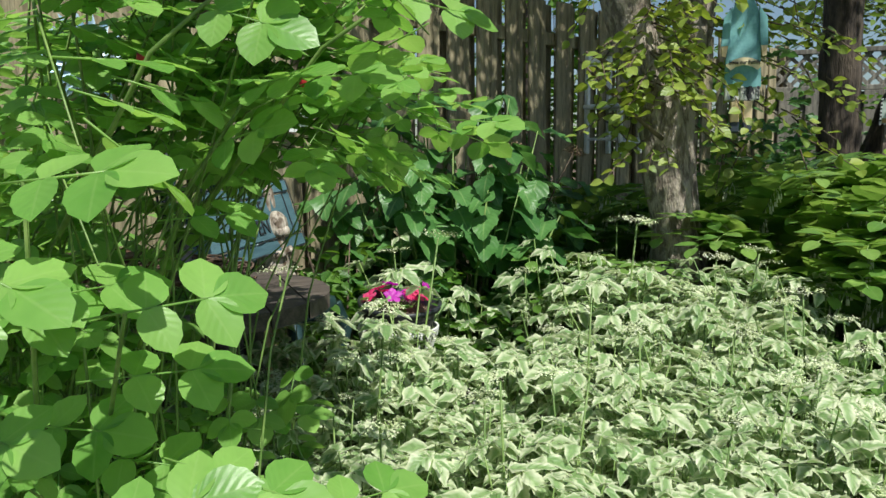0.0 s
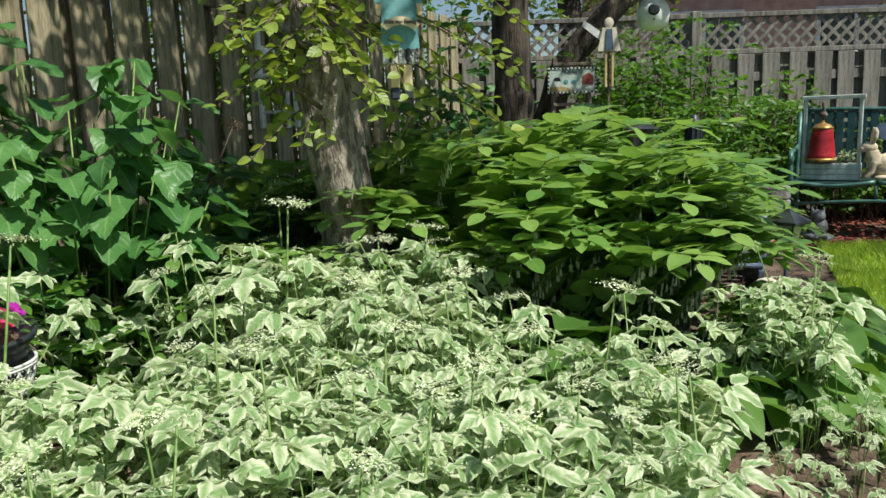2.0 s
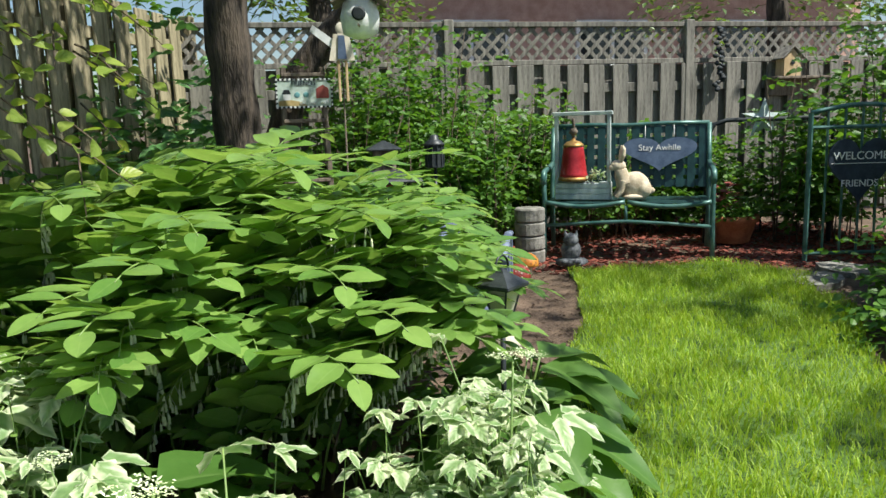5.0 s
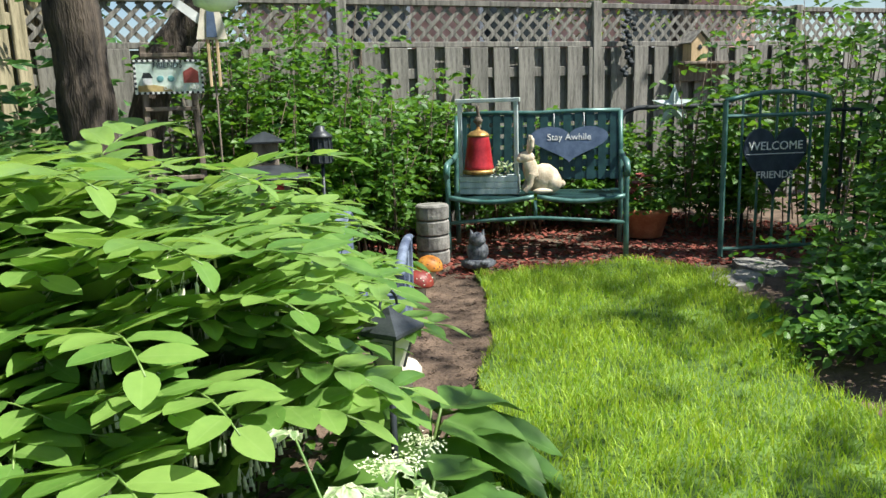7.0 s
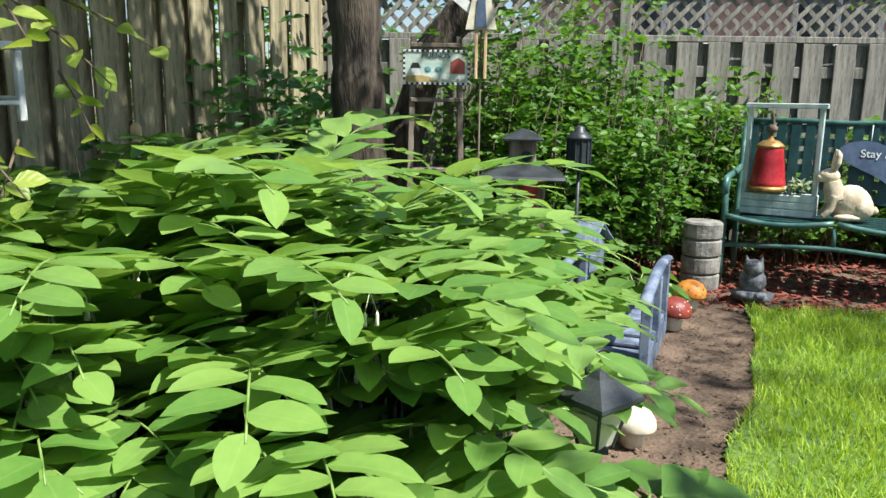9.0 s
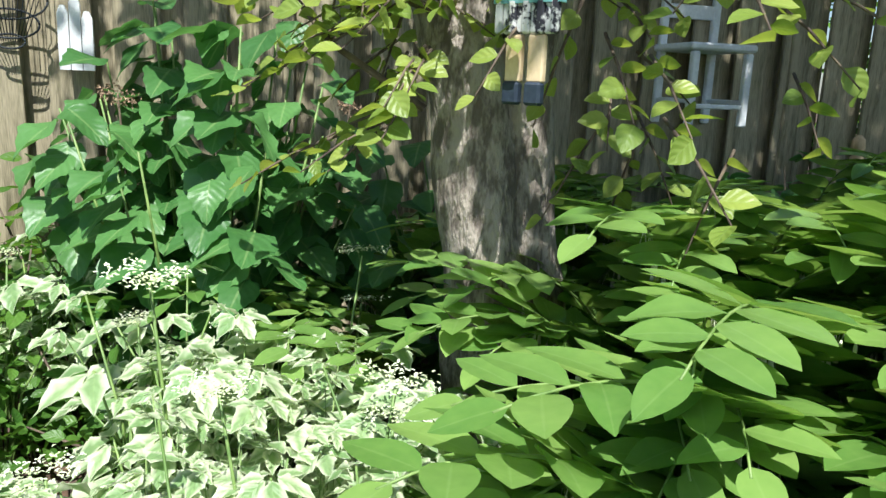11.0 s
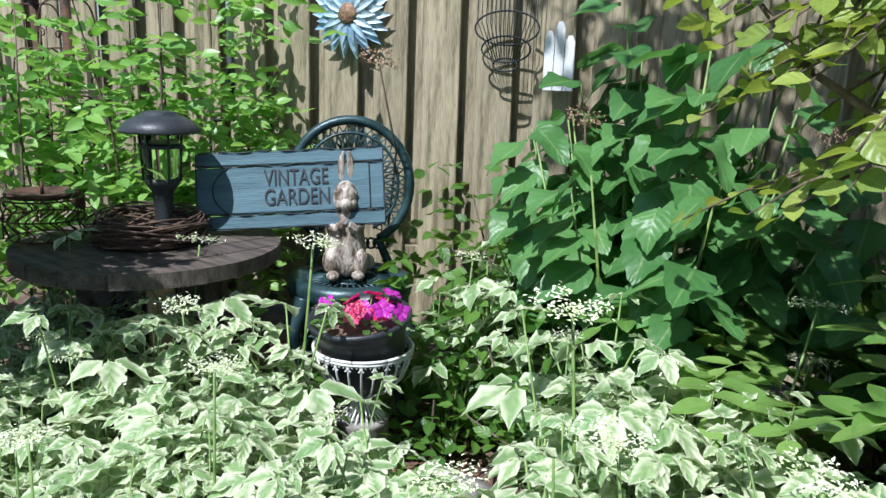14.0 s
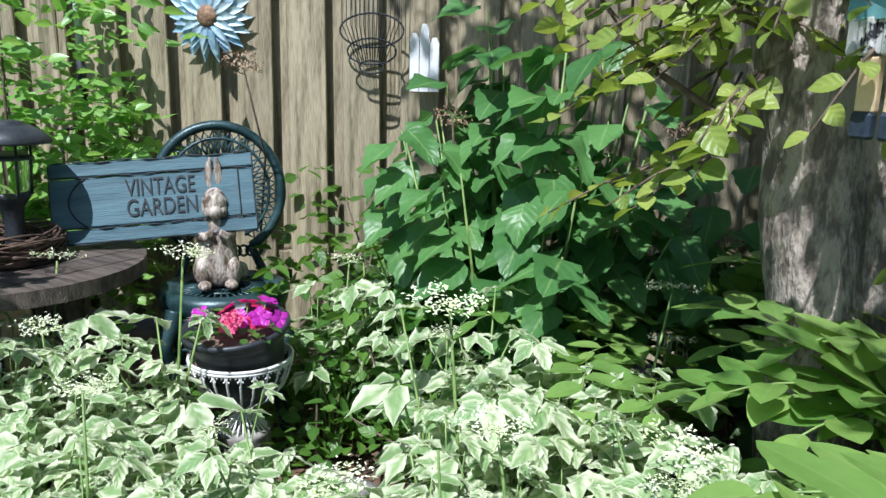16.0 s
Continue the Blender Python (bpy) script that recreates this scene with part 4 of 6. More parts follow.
WHITE_PAINT = surface("chipped_white_paint", (0.62, 0.63, 0.63), (0.82, 0.83, 0.83), 0.6, scale=9, fine=80, bump=0.3)
RUST = surface("rusty_iron", (0.035, 0.02, 0.014), (0.12, 0.065, 0.04), 0.8, 0.3, scale=20, fine=120)
BLUE_METAL = surface("pale_blue_painted_tin", (0.22, 0.38, 0.52), (0.55, 0.66, 0.74), 0.4, 0.3, scale=12, fine=90, isl=0.3)
BROWN_TIN = surface("brown_tin", (0.16, 0.09, 0.05), (0.30, 0.19, 0.11), 0.6, 0.2, scale=60, fine=160, bump=0.6)
MAGENTA = foliage("petunia_magenta", (0.42, 0.02, 0.36), (0.62, 0.06, 0.55), glow=0.35, rib=0.0, veins=3)
HOTPINK = foliage("petunia_pink", (0.70, 0.02, 0.14), (0.80, 0.10, 0.25), glow=0.35, rib=0.0, veins=3)
TEAL = surface("teal_dress_paint", (0.10, 0.26, 0.28), (0.17, 0.38, 0.40), 0.7, scale=9, fine=70)
FLESH = surface("cream_wood_paint", (0.60, 0.44, 0.26), (0.76, 0.60, 0.38), 0.7, scale=9, fine=70)
PLAID = surface("grey_plaid_cloth", (0.03, 0.03, 0.04), (0.62, 0.62, 0.60), 0.9, scale=18, fine=120, pos=(0.46, 0.54))
BANNER = surface("parchment_banner", (0.58, 0.46, 0.24), (0.72, 0.62, 0.40), 0.7, scale=9, fine=70)
RED = surface("red_glazed_metal", (0.26, 0.010, 0.016), (0.52, 0.035, 0.045), 0.3, 0.15, scale=8, fine=60, bump=0.3)
GOLD = surface("worn_gold_trim", (0.20, 0.10, 0.03), (0.48, 0.30, 0.10), 0.45, 0.6, scale=20, fine=90)
GREYWASH = surface("whitewashed_grey_wood", (0.34, 0.42, 0.42), (0.60, 0.66, 0.64), 0.75, scale=5, fine=50, stretch=(3, 3, 0.7))
CONCRETE_RABBIT = surface("cream_concrete", (0.42, 0.33, 0.23), (0.68, 0.58, 0.44), 0.85, scale=14, fine=90, bump=0.5)
HEART_BLUE = surface("slate_blue_paint", (0.045, 0.075, 0.14), (0.085, 0.125, 0.21), 0.6, scale=12, fine=90)
NAVY = surface("navy_slate_paint", (0.012, 0.022, 0.040), (0.03, 0.045, 0.07), 0.6, scale=12, fine=90)
TERRA = surface("terracotta", (0.34, 0.11, 0.05), (0.52, 0.20, 0.10), 0.85, scale=10, fine=90)
STONE = surface("grey_stone", (0.11, 0.105, 0.095), (0.30, 0.285, 0.26), 0.9, scale=12, fine=80, bump=0.8)
SLATE = surface("dark_grey_statue", (0.05, 0.055, 0.065), (0.20, 0.21, 0.23), 0.8, scale=25, fine=90, bump=0.8)
ORANGE = surface("orange_mushroom", (0.50, 0.17, 0.02), (0.72, 0.34, 0.06), 0.55, scale=10, fine=70)
REDCAP = surface("red_mushroom", (0.18, 0.025, 0.02), (0.34, 0.06, 0.04), 0.5, scale=10, fine=70)
GREENCAP = surface("green_mushroom", (0.16, 0.26, 0.07), (0.32, 0.42, 0.16), 0.5, scale=10, fine=70)
IVORY = surface("ivory_stalk", (0.52, 0.46, 0.36), (0.74, 0.68, 0.56), 0.7, scale=10, fine=70)
BLUEWOOD = surface("faded_blue_wood", (0.06, 0.08, 0.14), (0.20, 0.24, 0.33), 0.75, scale=6, fine=60, bump=0.5, stretch=(2, 2, 2))
OLDWOOD = surface("old_brown_wood", (0.09, 0.07, 0.055), (0.26, 0.21, 0.165), 0.85, scale=6, fine=50, bump=0.5, stretch=(4, 4, 0.5))
MINT = surface("mint_sign_paint", (0.45, 0.56, 0.50), (0.62, 0.72, 0.66), 0.7, scale=9, fine=70)
BRICKRED = surface("barn_red_paint", (0.20, 0.04, 0.035), (0.34, 0.08, 0.07), 0.7, scale=12, fine=90)
OCHRE = surface("ochre_field_paint", (0.38, 0.27, 0.10), (0.52, 0.40, 0.18), 0.7, scale=9, fine=70)
WREATH = surface("brown_vine", (0.045, 0.028, 0.02), (0.15, 0.095, 0.065), 0.85, scale=20, fine=90, isl=0.35)
CLEAR = glass("lamp_glass", (0.95, 0.98, 0.95))
FROST = surface("frosted_lamp_pane", (0.50, 0.46, 0.36), (0.66, 0.62, 0.50), 0.35, scale=5, fine=30, bump=0.05)
DRYHEAD = surface("dried_flower", (0.20, 0.13, 0.08), (0.42, 0.29, 0.19), 0.9, scale=40, fine=150, isl=0.3)
PINKBRICK = surface("pink_brick", (0.46, 0.27, 0.22), (0.62, 0.40, 0.34), 0.85, scale=6, fine=50, isl=0.15)
ROOFING = surface("asphalt_shingle", (0.05, 0.045, 0.045), (0.12, 0.11, 0.105), 0.9, scale=20, fine=120, isl=0.25)
WINDOW_DARK = surface("dark_window_pane", (0.02, 0.025, 0.03), (0.05, 0.06, 0.07), 0.08, scale=3, fine=20, bump=0.02)


def lettering(text, size, depth=0.002, align="CENTER"):
    """Raised letters as a mesh, facing -y, upright along z."""
    cu = bpy.data.curves.new("lettering", "FONT")
    cu.body, cu.size, cu.extrude, cu.align_x, cu.align_y = text, size, depth, align, "CENTER"
    ob = new("lettering", cu)
    bpy.context.view_layer.update()
    me = bpy.data.meshes.new_from_object(ob.evaluated_get(bpy.context.evaluated_depsgraph_get()))
    bpy.data.objects.remove(ob)
    me.transform(Matrix.Rotation(radians(90), 4, "X"))
    return me


def letters(text, size, mat, parent, at, name="lettering", tilt=0.0, squeeze=1.0):
    me = lettering(text, size)
    me.materials.clear()
    me.materials.append(mat)
    o = part(name, me, mat, parent, "lettering that reads " + text.lower())
    o.matrix_local = Matrix.Translation(at) @ Matrix.Rotation(tilt, 4, "Y") @ Matrix.Diagonal((squeeze, 1, 1, 1))
    return o


def facing(x, y, z, cx, cy):
    """A pose at x, y, z whose -y side faces the place cx, cy."""
    return Matrix.Translation((x, y, z)) @ Matrix.Rotation(math.atan2(cx - x, -(cy - y)), 4, "Z")


def arc(cx, cz, rx, rz, a0, a1, n, y=0.0):
    a = np.radians(np.linspace(a0, a1, n))
    return np.stack([cx + rx * np.cos(a), np.full(n, y), cz + rz * np.sin(a)], 1)


# ---- the chair corner ----
def bistro_chair():
    root = thing("bistro_chair", facing(-0.03, 3.515, 0, 2.38, 2.79) @ Matrix.Diagonal((1, 1, 0.965, 1)), "dark green cast-iron bistro chair with pierced round seat and back", "chair")
    g = Geo()
    prof = [(0.145, 0.458), (0.15, 0.478), (0.185, 0.486), (0.208, 0.478), (0.215, 0.458), (0.208, 0.42), (0.19, 0.408), (0.175, 0.43)]
    g.lathe(prof + [prof[0]], 40)
    part("seat", g, IRON_GREEN, root, smooth=True)
    g = Geo()
    for r0 in (0.04, 0.09, 0.145):
        a = np.linspace(0, 2 * np.pi, 33)
        g.tube(np.stack([r0 * np.cos(a), r0 * np.sin(a), np.full(33, 0.472)], 1), 0.005, 6)
    for k in range(36):
        a = k * math.pi / 18
        g.tube([(0.04 * math.cos(a), 0.04 * math.sin(a), 0.472), (0.148 * math.cos(a + 0.1), 0.148 * math.sin(a + 0.1), 0.47)], 0.004, 5)
    part("seat_grille", g, IRON_GREEN, root, "pierced iron grille", smooth=True)
    g = Geo()
    a = np.radians(np.linspace(-62, 242, 40))
    bx, bz = 0.215 * np.cos(a), 0.775 + 0.235 * np.sin(a)
    by = 0.19 + 0.12 * (bz - 0.5)
    g.tube(np.stack([bx, by, bz], 1), 0.018, 8)
    part("back_frame", g, IRON_GREEN, root, smooth=True)
    for rr, tube in ((0.80, 0.006), (0.55, 0.006), (0.48, 0.004)):
        x, z = 0.215 * rr * np.cos(a), 0.775 + 0.235 * rr * np.sin(a)
        part("back_ring", Geo().tube(np.stack([x, 0.19 + 0.12 * (z - 0.5), z], 1), tube, 6), IRON_GREEN, root, smooth=True)
    for k in range(34):
        b = radians(-55 + k * 290 / 33)
        w = 0.09
        pts = []
        for rr, da in ((0.55, -w), (0.68, -w * 0.2), (0.80, -w * 0.9), (0.92, 0), (0.80, w * 0.9), (0.68, w * 0.2), (0.55, w)):
            x, z = 0.215 * rr * math.cos(b + da), 0.775 + 0.235 * rr * math.sin(b + da)
            pts.append((x, 0.19 + 0.12 * (z - 0.5), z))
        part("back_scroll", Geo().tube(pts, 0.0045, 5), IRON_GREEN, root, smooth=True)
    g = Geo()
    for s in (-1, 1):
        g.tube([(s * 0.10, 0.21, 0.57), (s * 0.13, 0.19, 0.50), (s * 0.16, 0.16, 0.44)], [0.015, 0.016, 0.016], 8)
        for k in range(4):
            g.tube(arc(s * (0.05 + 0.025 * k), 0.55, 0.016, 0.02, 0, 360, 12, 0.2), 0.005, 5)
    part("back_bracket", g, IRON_GREEN, root, smooth=True)
    for sx in (-1, 1):
        for sy in (-1, 1):
            g = Geo()
            q = np.array([(0.15, 0.15, 0.44), (0.185, 0.185, 0.33), (0.15, 0.15, 0.16), (0.18, 0.18, 0.0)]) * (sx, sy, 1)
            limb(g, q, [0.03, 0.024, 0.018, 0.022], 8, 0.0)
            for k in range(2):
                g.tube(np.array([(0.13 + 0.03 * math.cos(t), 0.16, 0.38 - 0.1 * k + 0.03 * math.sin(t)) for t in np.linspace(0, 5.5, 14)]) * (sx, sy, 1), 0.007, 5)
            part("leg", g, IRON_GREEN, root, smooth=True)


def rabbit_standing():
    g = Geo()
    g.lathe([(0.055, 0.0), (0.074, 0.012), (0.078, 0.05), (0.074, 0.10), (0.064, 0.15), (0.056, 0.19), (0.042, 0.215), (0.02, 0.222)], 22, sx=1.0, sy=0.9)
    v = g.v[-1]
    for i in range(len(v)):
        v[i] *= 1 + np.array([1, 1, 0]) * 0.10 * noise.noise(Vector((v[i][0] * 55, v[i][1] * 55, v[i][2] * 22)))
    g.blob((0, -0.015, 0.235), (0.046, 0.050, 0.052), 18, 14, 0.06, 3)
    g.blob((0, -0.056, 0.222), (0.026, 0.020, 0.020), 12, 9, 0.05, 4)
    for s in (-1, 1):
        g.blob((s * 0.022, -0.045, 0.222), (0.02, 0.018, 0.018), 10, 8)
        g.blob((s * 0.034, -0.036, 0.252), (0.008, 0.008, 0.009), 8, 6)
        limb(g, [(s * 0.013, 0.005, 0.27), (s * 0.017, 0.012, 0.305), (s * 0.016, 0.016, 0.345), (s * 0.010, 0.014, 0.372)], [0.012, 0.016, 0.013, 0.004], 10, 0.04, s)
        limb(g, [(s * 0.05, -0.01, 0.185), (s * 0.056, -0.038, 0.15), (s * 0.038, -0.062, 0.15), (s * 0.012, -0.068, 0.165)], [0.016, 0.015, 0.013, 0.012], 10, 0.05, s)
        g.blob((s * 0.052, -0.03, 0.045), (0.032, 0.05, 0.045), 14, 10, 0.12, s)
        g.blob((s * 0.045, -0.092, 0.014), (0.024, 0.038, 0.014), 12, 8, 0.1, s)
    g.blob((0.085, 0.03, 0.03), (0.025, 0.025, 0.025), 10, 8, 0.2, 2)
    single("rabbit_statue", g, SILVER_STONE, "silver-brown upright rabbit statue on the bistro chair", "statue", m=facing(-0.04, 3.50, 0.466, 2.38, 2.79) @ Matrix.Diagonal((0.92, 0.92, 1.13, 1)), smooth=True)


def vintage_sign():
    a, b = Vector((-0.165, 3.03, 0.612)), Vector((0.055, 3.612, 0.655))
    x = (b - a).normalized()
    out = Vector((0.93, -0.30, 0.32)).normalized()
    z = x.cross(-out).normalized()
    z = z if z.z > 0 else -z
    y = z.cross(x)
    m = Matrix((x, y, z)).transposed().to_4x4()
    w, h = (b - a).length, 0.262
    m.translation = (a + b) / 2 + z * h / 2
    root = thing("garden_sign", m, "blue-green painted plank sign leaning on the chair", "sign")
    for z0, hh in ((-h * 0.405, h * 0.185), (0, h * 0.61), (h * 0.405, h * 0.185)):
        part("plank", Geo().box((0, 0.008, z0), (w - (0.0 if z0 else 0.004), 0.022, hh - 0.003), bev=0.004), BOARD_BLUE, root)
    front = -0.006
    g = Geo()
    for z0 in (-h * 0.312, h * 0.312, h * 0.492, -h * 0.492):
        g.tube([(-w / 2 + w * t, front, z0 + 0.003 * math.sin(t * 23 + z0 * 90)) for t in np.linspace(0.01, 0.99, 30)], [0.0022 + 0.0014 * math.sin(k * 1.9) for k in range(30)], 6)
    for s in (-1, 1):
        g.tube([(s * (w / 2 - 0.002), front, h * t) for t in np.linspace(-0.49, 0.49, 12)], 0.002, 6)
    part("painted_line", g, INK, root, "dark painted border lines", smooth=True)
    g, edge = Geo(), Geo()
    g.tube([(-w * 0.36 - 0.032 * math.sin(math.pi * t) ** 1 + 0.02 * (2 * abs(t - 0.5)) ** 3, front, h * (0.30 - 0.6 * t)) for t in np.linspace(0, 1, 20)], 0.0025, 6)
    edge.tube([(w * 0.42, front, h * (0.30 - 0.6 * t)) for t in np.linspace(0, 1, 8)], 0.002, 6)
    part("painted_curve", g, INK, root, "dark painted scroll outline", smooth=True)
    part("painted_edge", edge, INK, root, "dark painted upright line", smooth=True)
    letters("VINTAGE", 0.078, INK, root, (0.02, front + 0.0005, 0.036), squeeze=0.66)
    letters("GARDEN", 0.078, INK, root, (0.022, front + 0.0005, -0.030), squeeze=0.70)


def spool_table():
    cx, cy, top = -0.11, 2.885, 0.60
    root = thing("spool_table", pose(cx, cy, 0, 0, 0, 25), "round dark wooden cable-spool table with weathered planks", "table")
    rad = 0.40
    n = 7
    for i in range(n):
        x0, x1 = -rad + 2 * rad * i / n + 0.003, -rad + 2 * rad * (i + 1) / n - 0.003
        out = []
        for x in np.linspace(x0, x1, 6):
            out.append((x, math.sqrt(max(0.0004, rad * rad - x * x))))
        ring = out + [(x, -y) for x, y in out[::-1]]
        g = Geo().slab(ring, 0.045, Matrix.Rotation(radians(90), 4, "X"), (0, 0, top - 0.023))
        part("top_plank", g, SPOOL, root)
    for k in range(16):
        a = k * math.pi / 8
        g = Geo().box((0.215 * math.cos(a), 0.215 * math.sin(a), 0.30), (0.02, 0.078, 0.51), Matrix.Rotation(a, 4, "Z"))
        # one stave gets pale wood in place of the sun that strikes it
        part("drum_stave", g, PALEWOOD if k in (15,) else SPOOL, root, "drum stave coloured pale as if sunlit" if k == 15 else "")
    g = Geo().lathe([(0.38, 0.0), (0.385, 0.01), (0.385, 0.04), (0.38, 0.045)], 40)
    part("base_disc", g, SPOOL, root)


def wreath_and_lamp():
    r = np.random.default_rng(5)
    root = thing("vine_wreath", pose(-0.12, 2.885, 0.602), "round wreath of dark twisted vines on the spool table", "wreath")
    g = Geo()
    for k in range(90):
        a0, n = r.uniform(0, 6.283), 26
        t = np.linspace(0, r.uniform(2.5, 5.5), n)
        rad = 0.145 + r.normal() * 0.018 + 0.012 * np.sin(t * 3 + k)
        z = 0.045 + r.normal() * 0.02 + 0.016 * np.cos(t * 2.3 + k)
        g.tube(np.stack([np.cos(t + a0) * rad, np.sin(t + a0) * rad, np.clip(z, 0.006, 0.1)], 1), 0.0035, 5)
    part("vine", g, WREATH, root, "twisted brown vine", smooth=True, kind="stuff")
    lamp = thing("solar_lantern", pose(-0.15, 2.93, 0.602), "black solar path lantern with clear cylinder and domed cap", "lantern")
    g = Geo().lathe([(0.028, 0.0), (0.03, 0.02), (0.026, 0.09), (0.034, 0.15), (0.05, 0.175), (0.055, 0.185), (0.05, 0.195)], 22)
    part("post", g, LAMP_BLACK, lamp, smooth=True)
    g = Geo().lathe([(0.045, 0.195), (0.05, 0.20), (0.055, 0.29), (0.058, 0.335)], 24)
    o = part("glass", g, CLEAR, lamp, "clear glass cylinder", smooth=True)
    o.visible_shadow = False
    for k in range(6):
        a = k * math.pi / 3 + 0.3
        g = Geo().tube([(0.056 * math.cos(a), 0.056 * math.sin(a), 0.185), (0.064 * math.cos(a), 0.064 * math.sin(a), 0.345)], 0.004, 6)
        part("cage_bar", g, LAMP_BLACK, lamp, smooth=True)
    g = Geo().lathe([(0.068, 0.29), (0.07, 0.295), (0.068, 0.30)], 24)
    part("cage_ring", g, LAMP_BLACK, lamp, smooth=True)
    g = Geo().lathe([(0.122, 0.338), (0.126, 0.345), (0.10, 0.372), (0.07, 0.388), (0.055, 0.392), (0.052, 0.40), (0.03, 0.404)], 30)
    part("cap", g, LAMP_BLACK, lamp, smooth=True)


def wire_holder():
    root = thing("wire_candle_holder", pose(-0.20, 2.585, 0.602), "rusty scrolled wire basket holding a round plate", "candle holder")
    for z, rr in ((0.012, 0.10), (0.075, 0.118), (0.135, 0.112)):
        a = np.linspace(0, 6.283, 36)
        part("hoop", Geo().tube(np.stack([rr * np.cos(a), rr * np.sin(a), np.full(36, z)], 1), 0.003, 5), RUST, root, smooth=True)
    for k in range(16):
        a = k * math.pi / 8
        t = np.linspace(0, 1, 22)
        sp = 0.03 * np.exp(-t * 1.4)
        pts = []
        for q, s in zip(t, sp):
            da = 0.2 * math.sin(q * 9)
            pts.append((0.114 * math.cos(a + da), 0.114 * math.sin(a + da), 0.012 + 0.122 * q))
        part("scroll", Geo().tube(pts, 0.0026, 5), RUST, root, smooth=True)
    part("plate", Geo().lathe([(0.02, 0.137), (0.10, 0.139), (0.108, 0.15), (0.104, 0.155), (0.09, 0.146), (0.02, 0.145)], 28), RUST, root, smooth=True)
    part("stem", Geo().tube([(0, 0, 0.145), (0, 0, 0.185)], [0.006, 0.004], 6), RUST, root, smooth=True)


def urn():
    root = thing("petunia_urn", pose(0.43, 3.415, 0, 0, 0, 10) @ Matrix.Diagonal((1, 1, 0.88, 1)), "black pot of petunias in a white wire urn", "planter")
    for z, rr in ((0.435, 0.142), (0.425, 0.141)):
        a = np.linspace(0, 6.283, 44)
        part("rim_hoop", Geo().tube(np.stack([rr * np.cos(a), rr * np.sin(a), np.full(44, z)], 1), 0.005, 6), WHITE_IRON, root, smooth=True)
    for k in range(24):
        a = k * math.pi / 12
        prof = [(0.141, 0.43), (0.135, 0.39), (0.118, 0.34), (0.088, 0.298), (0.045, 0.272), (0.016, 0.262), (0.014, 0.25), (0.04, 0.215), (0.07, 0.18)]
        part("wire", Geo().tube([(q * math.cos(a), q * math.sin(a), z) for q, z in prof], 0.0035, 5), WHITE_IRON, root, smooth=True)
        for s in (-1, 1):
            t = np.linspace(0, 5.0, 12)
            pts = [((0.1405) * math.cos(a + s * (0.05 + 0.035 * math.cos(u))), 0.1405 * math.sin(a + s * (0.05 + 0.035 * math.cos(u))), 0.413 + 0.009 * math.sin(u)) for u in t]
            part("scroll", Geo().tube(pts, 0.0028, 4), WHITE_IRON, root, smooth=True)
    part("stem_collar", Geo().lathe([(0.015, 0.248), (0.021, 0.255), (0.021, 0.262), (0.015, 0.268)], 14), WHITE_IRON, root, smooth=True)
    part("foot", Geo().lathe([(0.075, 0.0), (0.08, 0.01), (0.075, 0.17), (0.078, 0.18), (0.07, 0.186)], 24), STONE, root, "low stone foot under the urn", smooth=True)
    m = Matrix.Rotation(radians(9), 4, Vector((1.0, 0.35, 0)))
    g = Geo().lathe([(0.06, -0.15), (0.095, -0.10), (0.118, -0.02), (0.127, 0.06), (0.134, 0.09), (0.147, 0.092), (0.150, 0.114), (0.140, 0.115), (0.130, 0.095), (0.12, 0.085)], 36, c=(0, 0, 0.43), m=m)
    part("pot", g, BLACK_PLASTIC, root, "black plastic pot", smooth=True)
    g = Geo().lathe([(0.124, 0.08), (0.08, 0.09), (0.01, 0.095)], 24, c=(0, 0, 0.43), m=m)
    part("potting_soil", g, SOIL, root, "dark potting soil", smooth=True)
    r = np.random.default_rng(9)
    petal = leaf_shape(1.0, 5, 0.25, -0.2, base=1.25, wave=0.4)
    for k in range(11):
        a, d = r.uniform(0, 6.283), math.sqrt(r.random()) * 0.115
        c = np.array([math.cos(a) * d, math.sin(a) * d, 0.565 + r.uniform(-0.015, 0.025)])
        axis = np.array([math.cos(a) * 0.7 + 0.35, math.sin(a) * 0.7 - 0.35, r.uniform(0.4, 1.0)])
        axis /= np.linalg.norm(axis)
        u = np.cross(axis, (0.3, 0.2, 1))
        u /= np.linalg.norm(u)
        w = np.cross(axis, u)
        g = Geo()
        for q in range(5):
            b = q * 1.2566
            out = math.cos(b) * u + math.sin(b) * w
            put_leaf(g, petal, c, out * 1.0 + axis * 0.35, axis, 0.034)
        part("petunia", g, MAGENTA if k % 2 else HOTPINK, root, "magenta petunia" if k % 2 else "pink petunia", smooth=True)
        part("stalk", Geo().tube([(c[0] * 0.6, c[1] * 0.6, 0.52), c], 0.002, 5), STEM, root, smooth=True)
    g = Geo()
    for k in range(60):
        a, d = r.uniform(0, 6.283), math.sqrt(r.random()) * 0.14
        put_leaf(g, LEAF_OVAL, (math.cos(a) * d, math.sin(a) * d, 0.525 + r.uniform(0, 0.03)), (math.cos(a), math.sin(a), r.uniform(-0.4, 0.6)), (0, 0, 1), 0.035)
    part("petunia_leaves", g, SHRUB, root, smooth=True, kind="stuff")


def on_left_fence(along, off, z):
    p = LEFT_A + LEFT_DIR * along + Vector((LEFT_DIR.y, -LEFT_DIR.x, 0)) * off
    return Matrix.Translation((p.x, p.y, z)) @ Matrix.Rotation(math.atan2(LEFT_DIR.y, LEFT_DIR.x), 4, "Z")


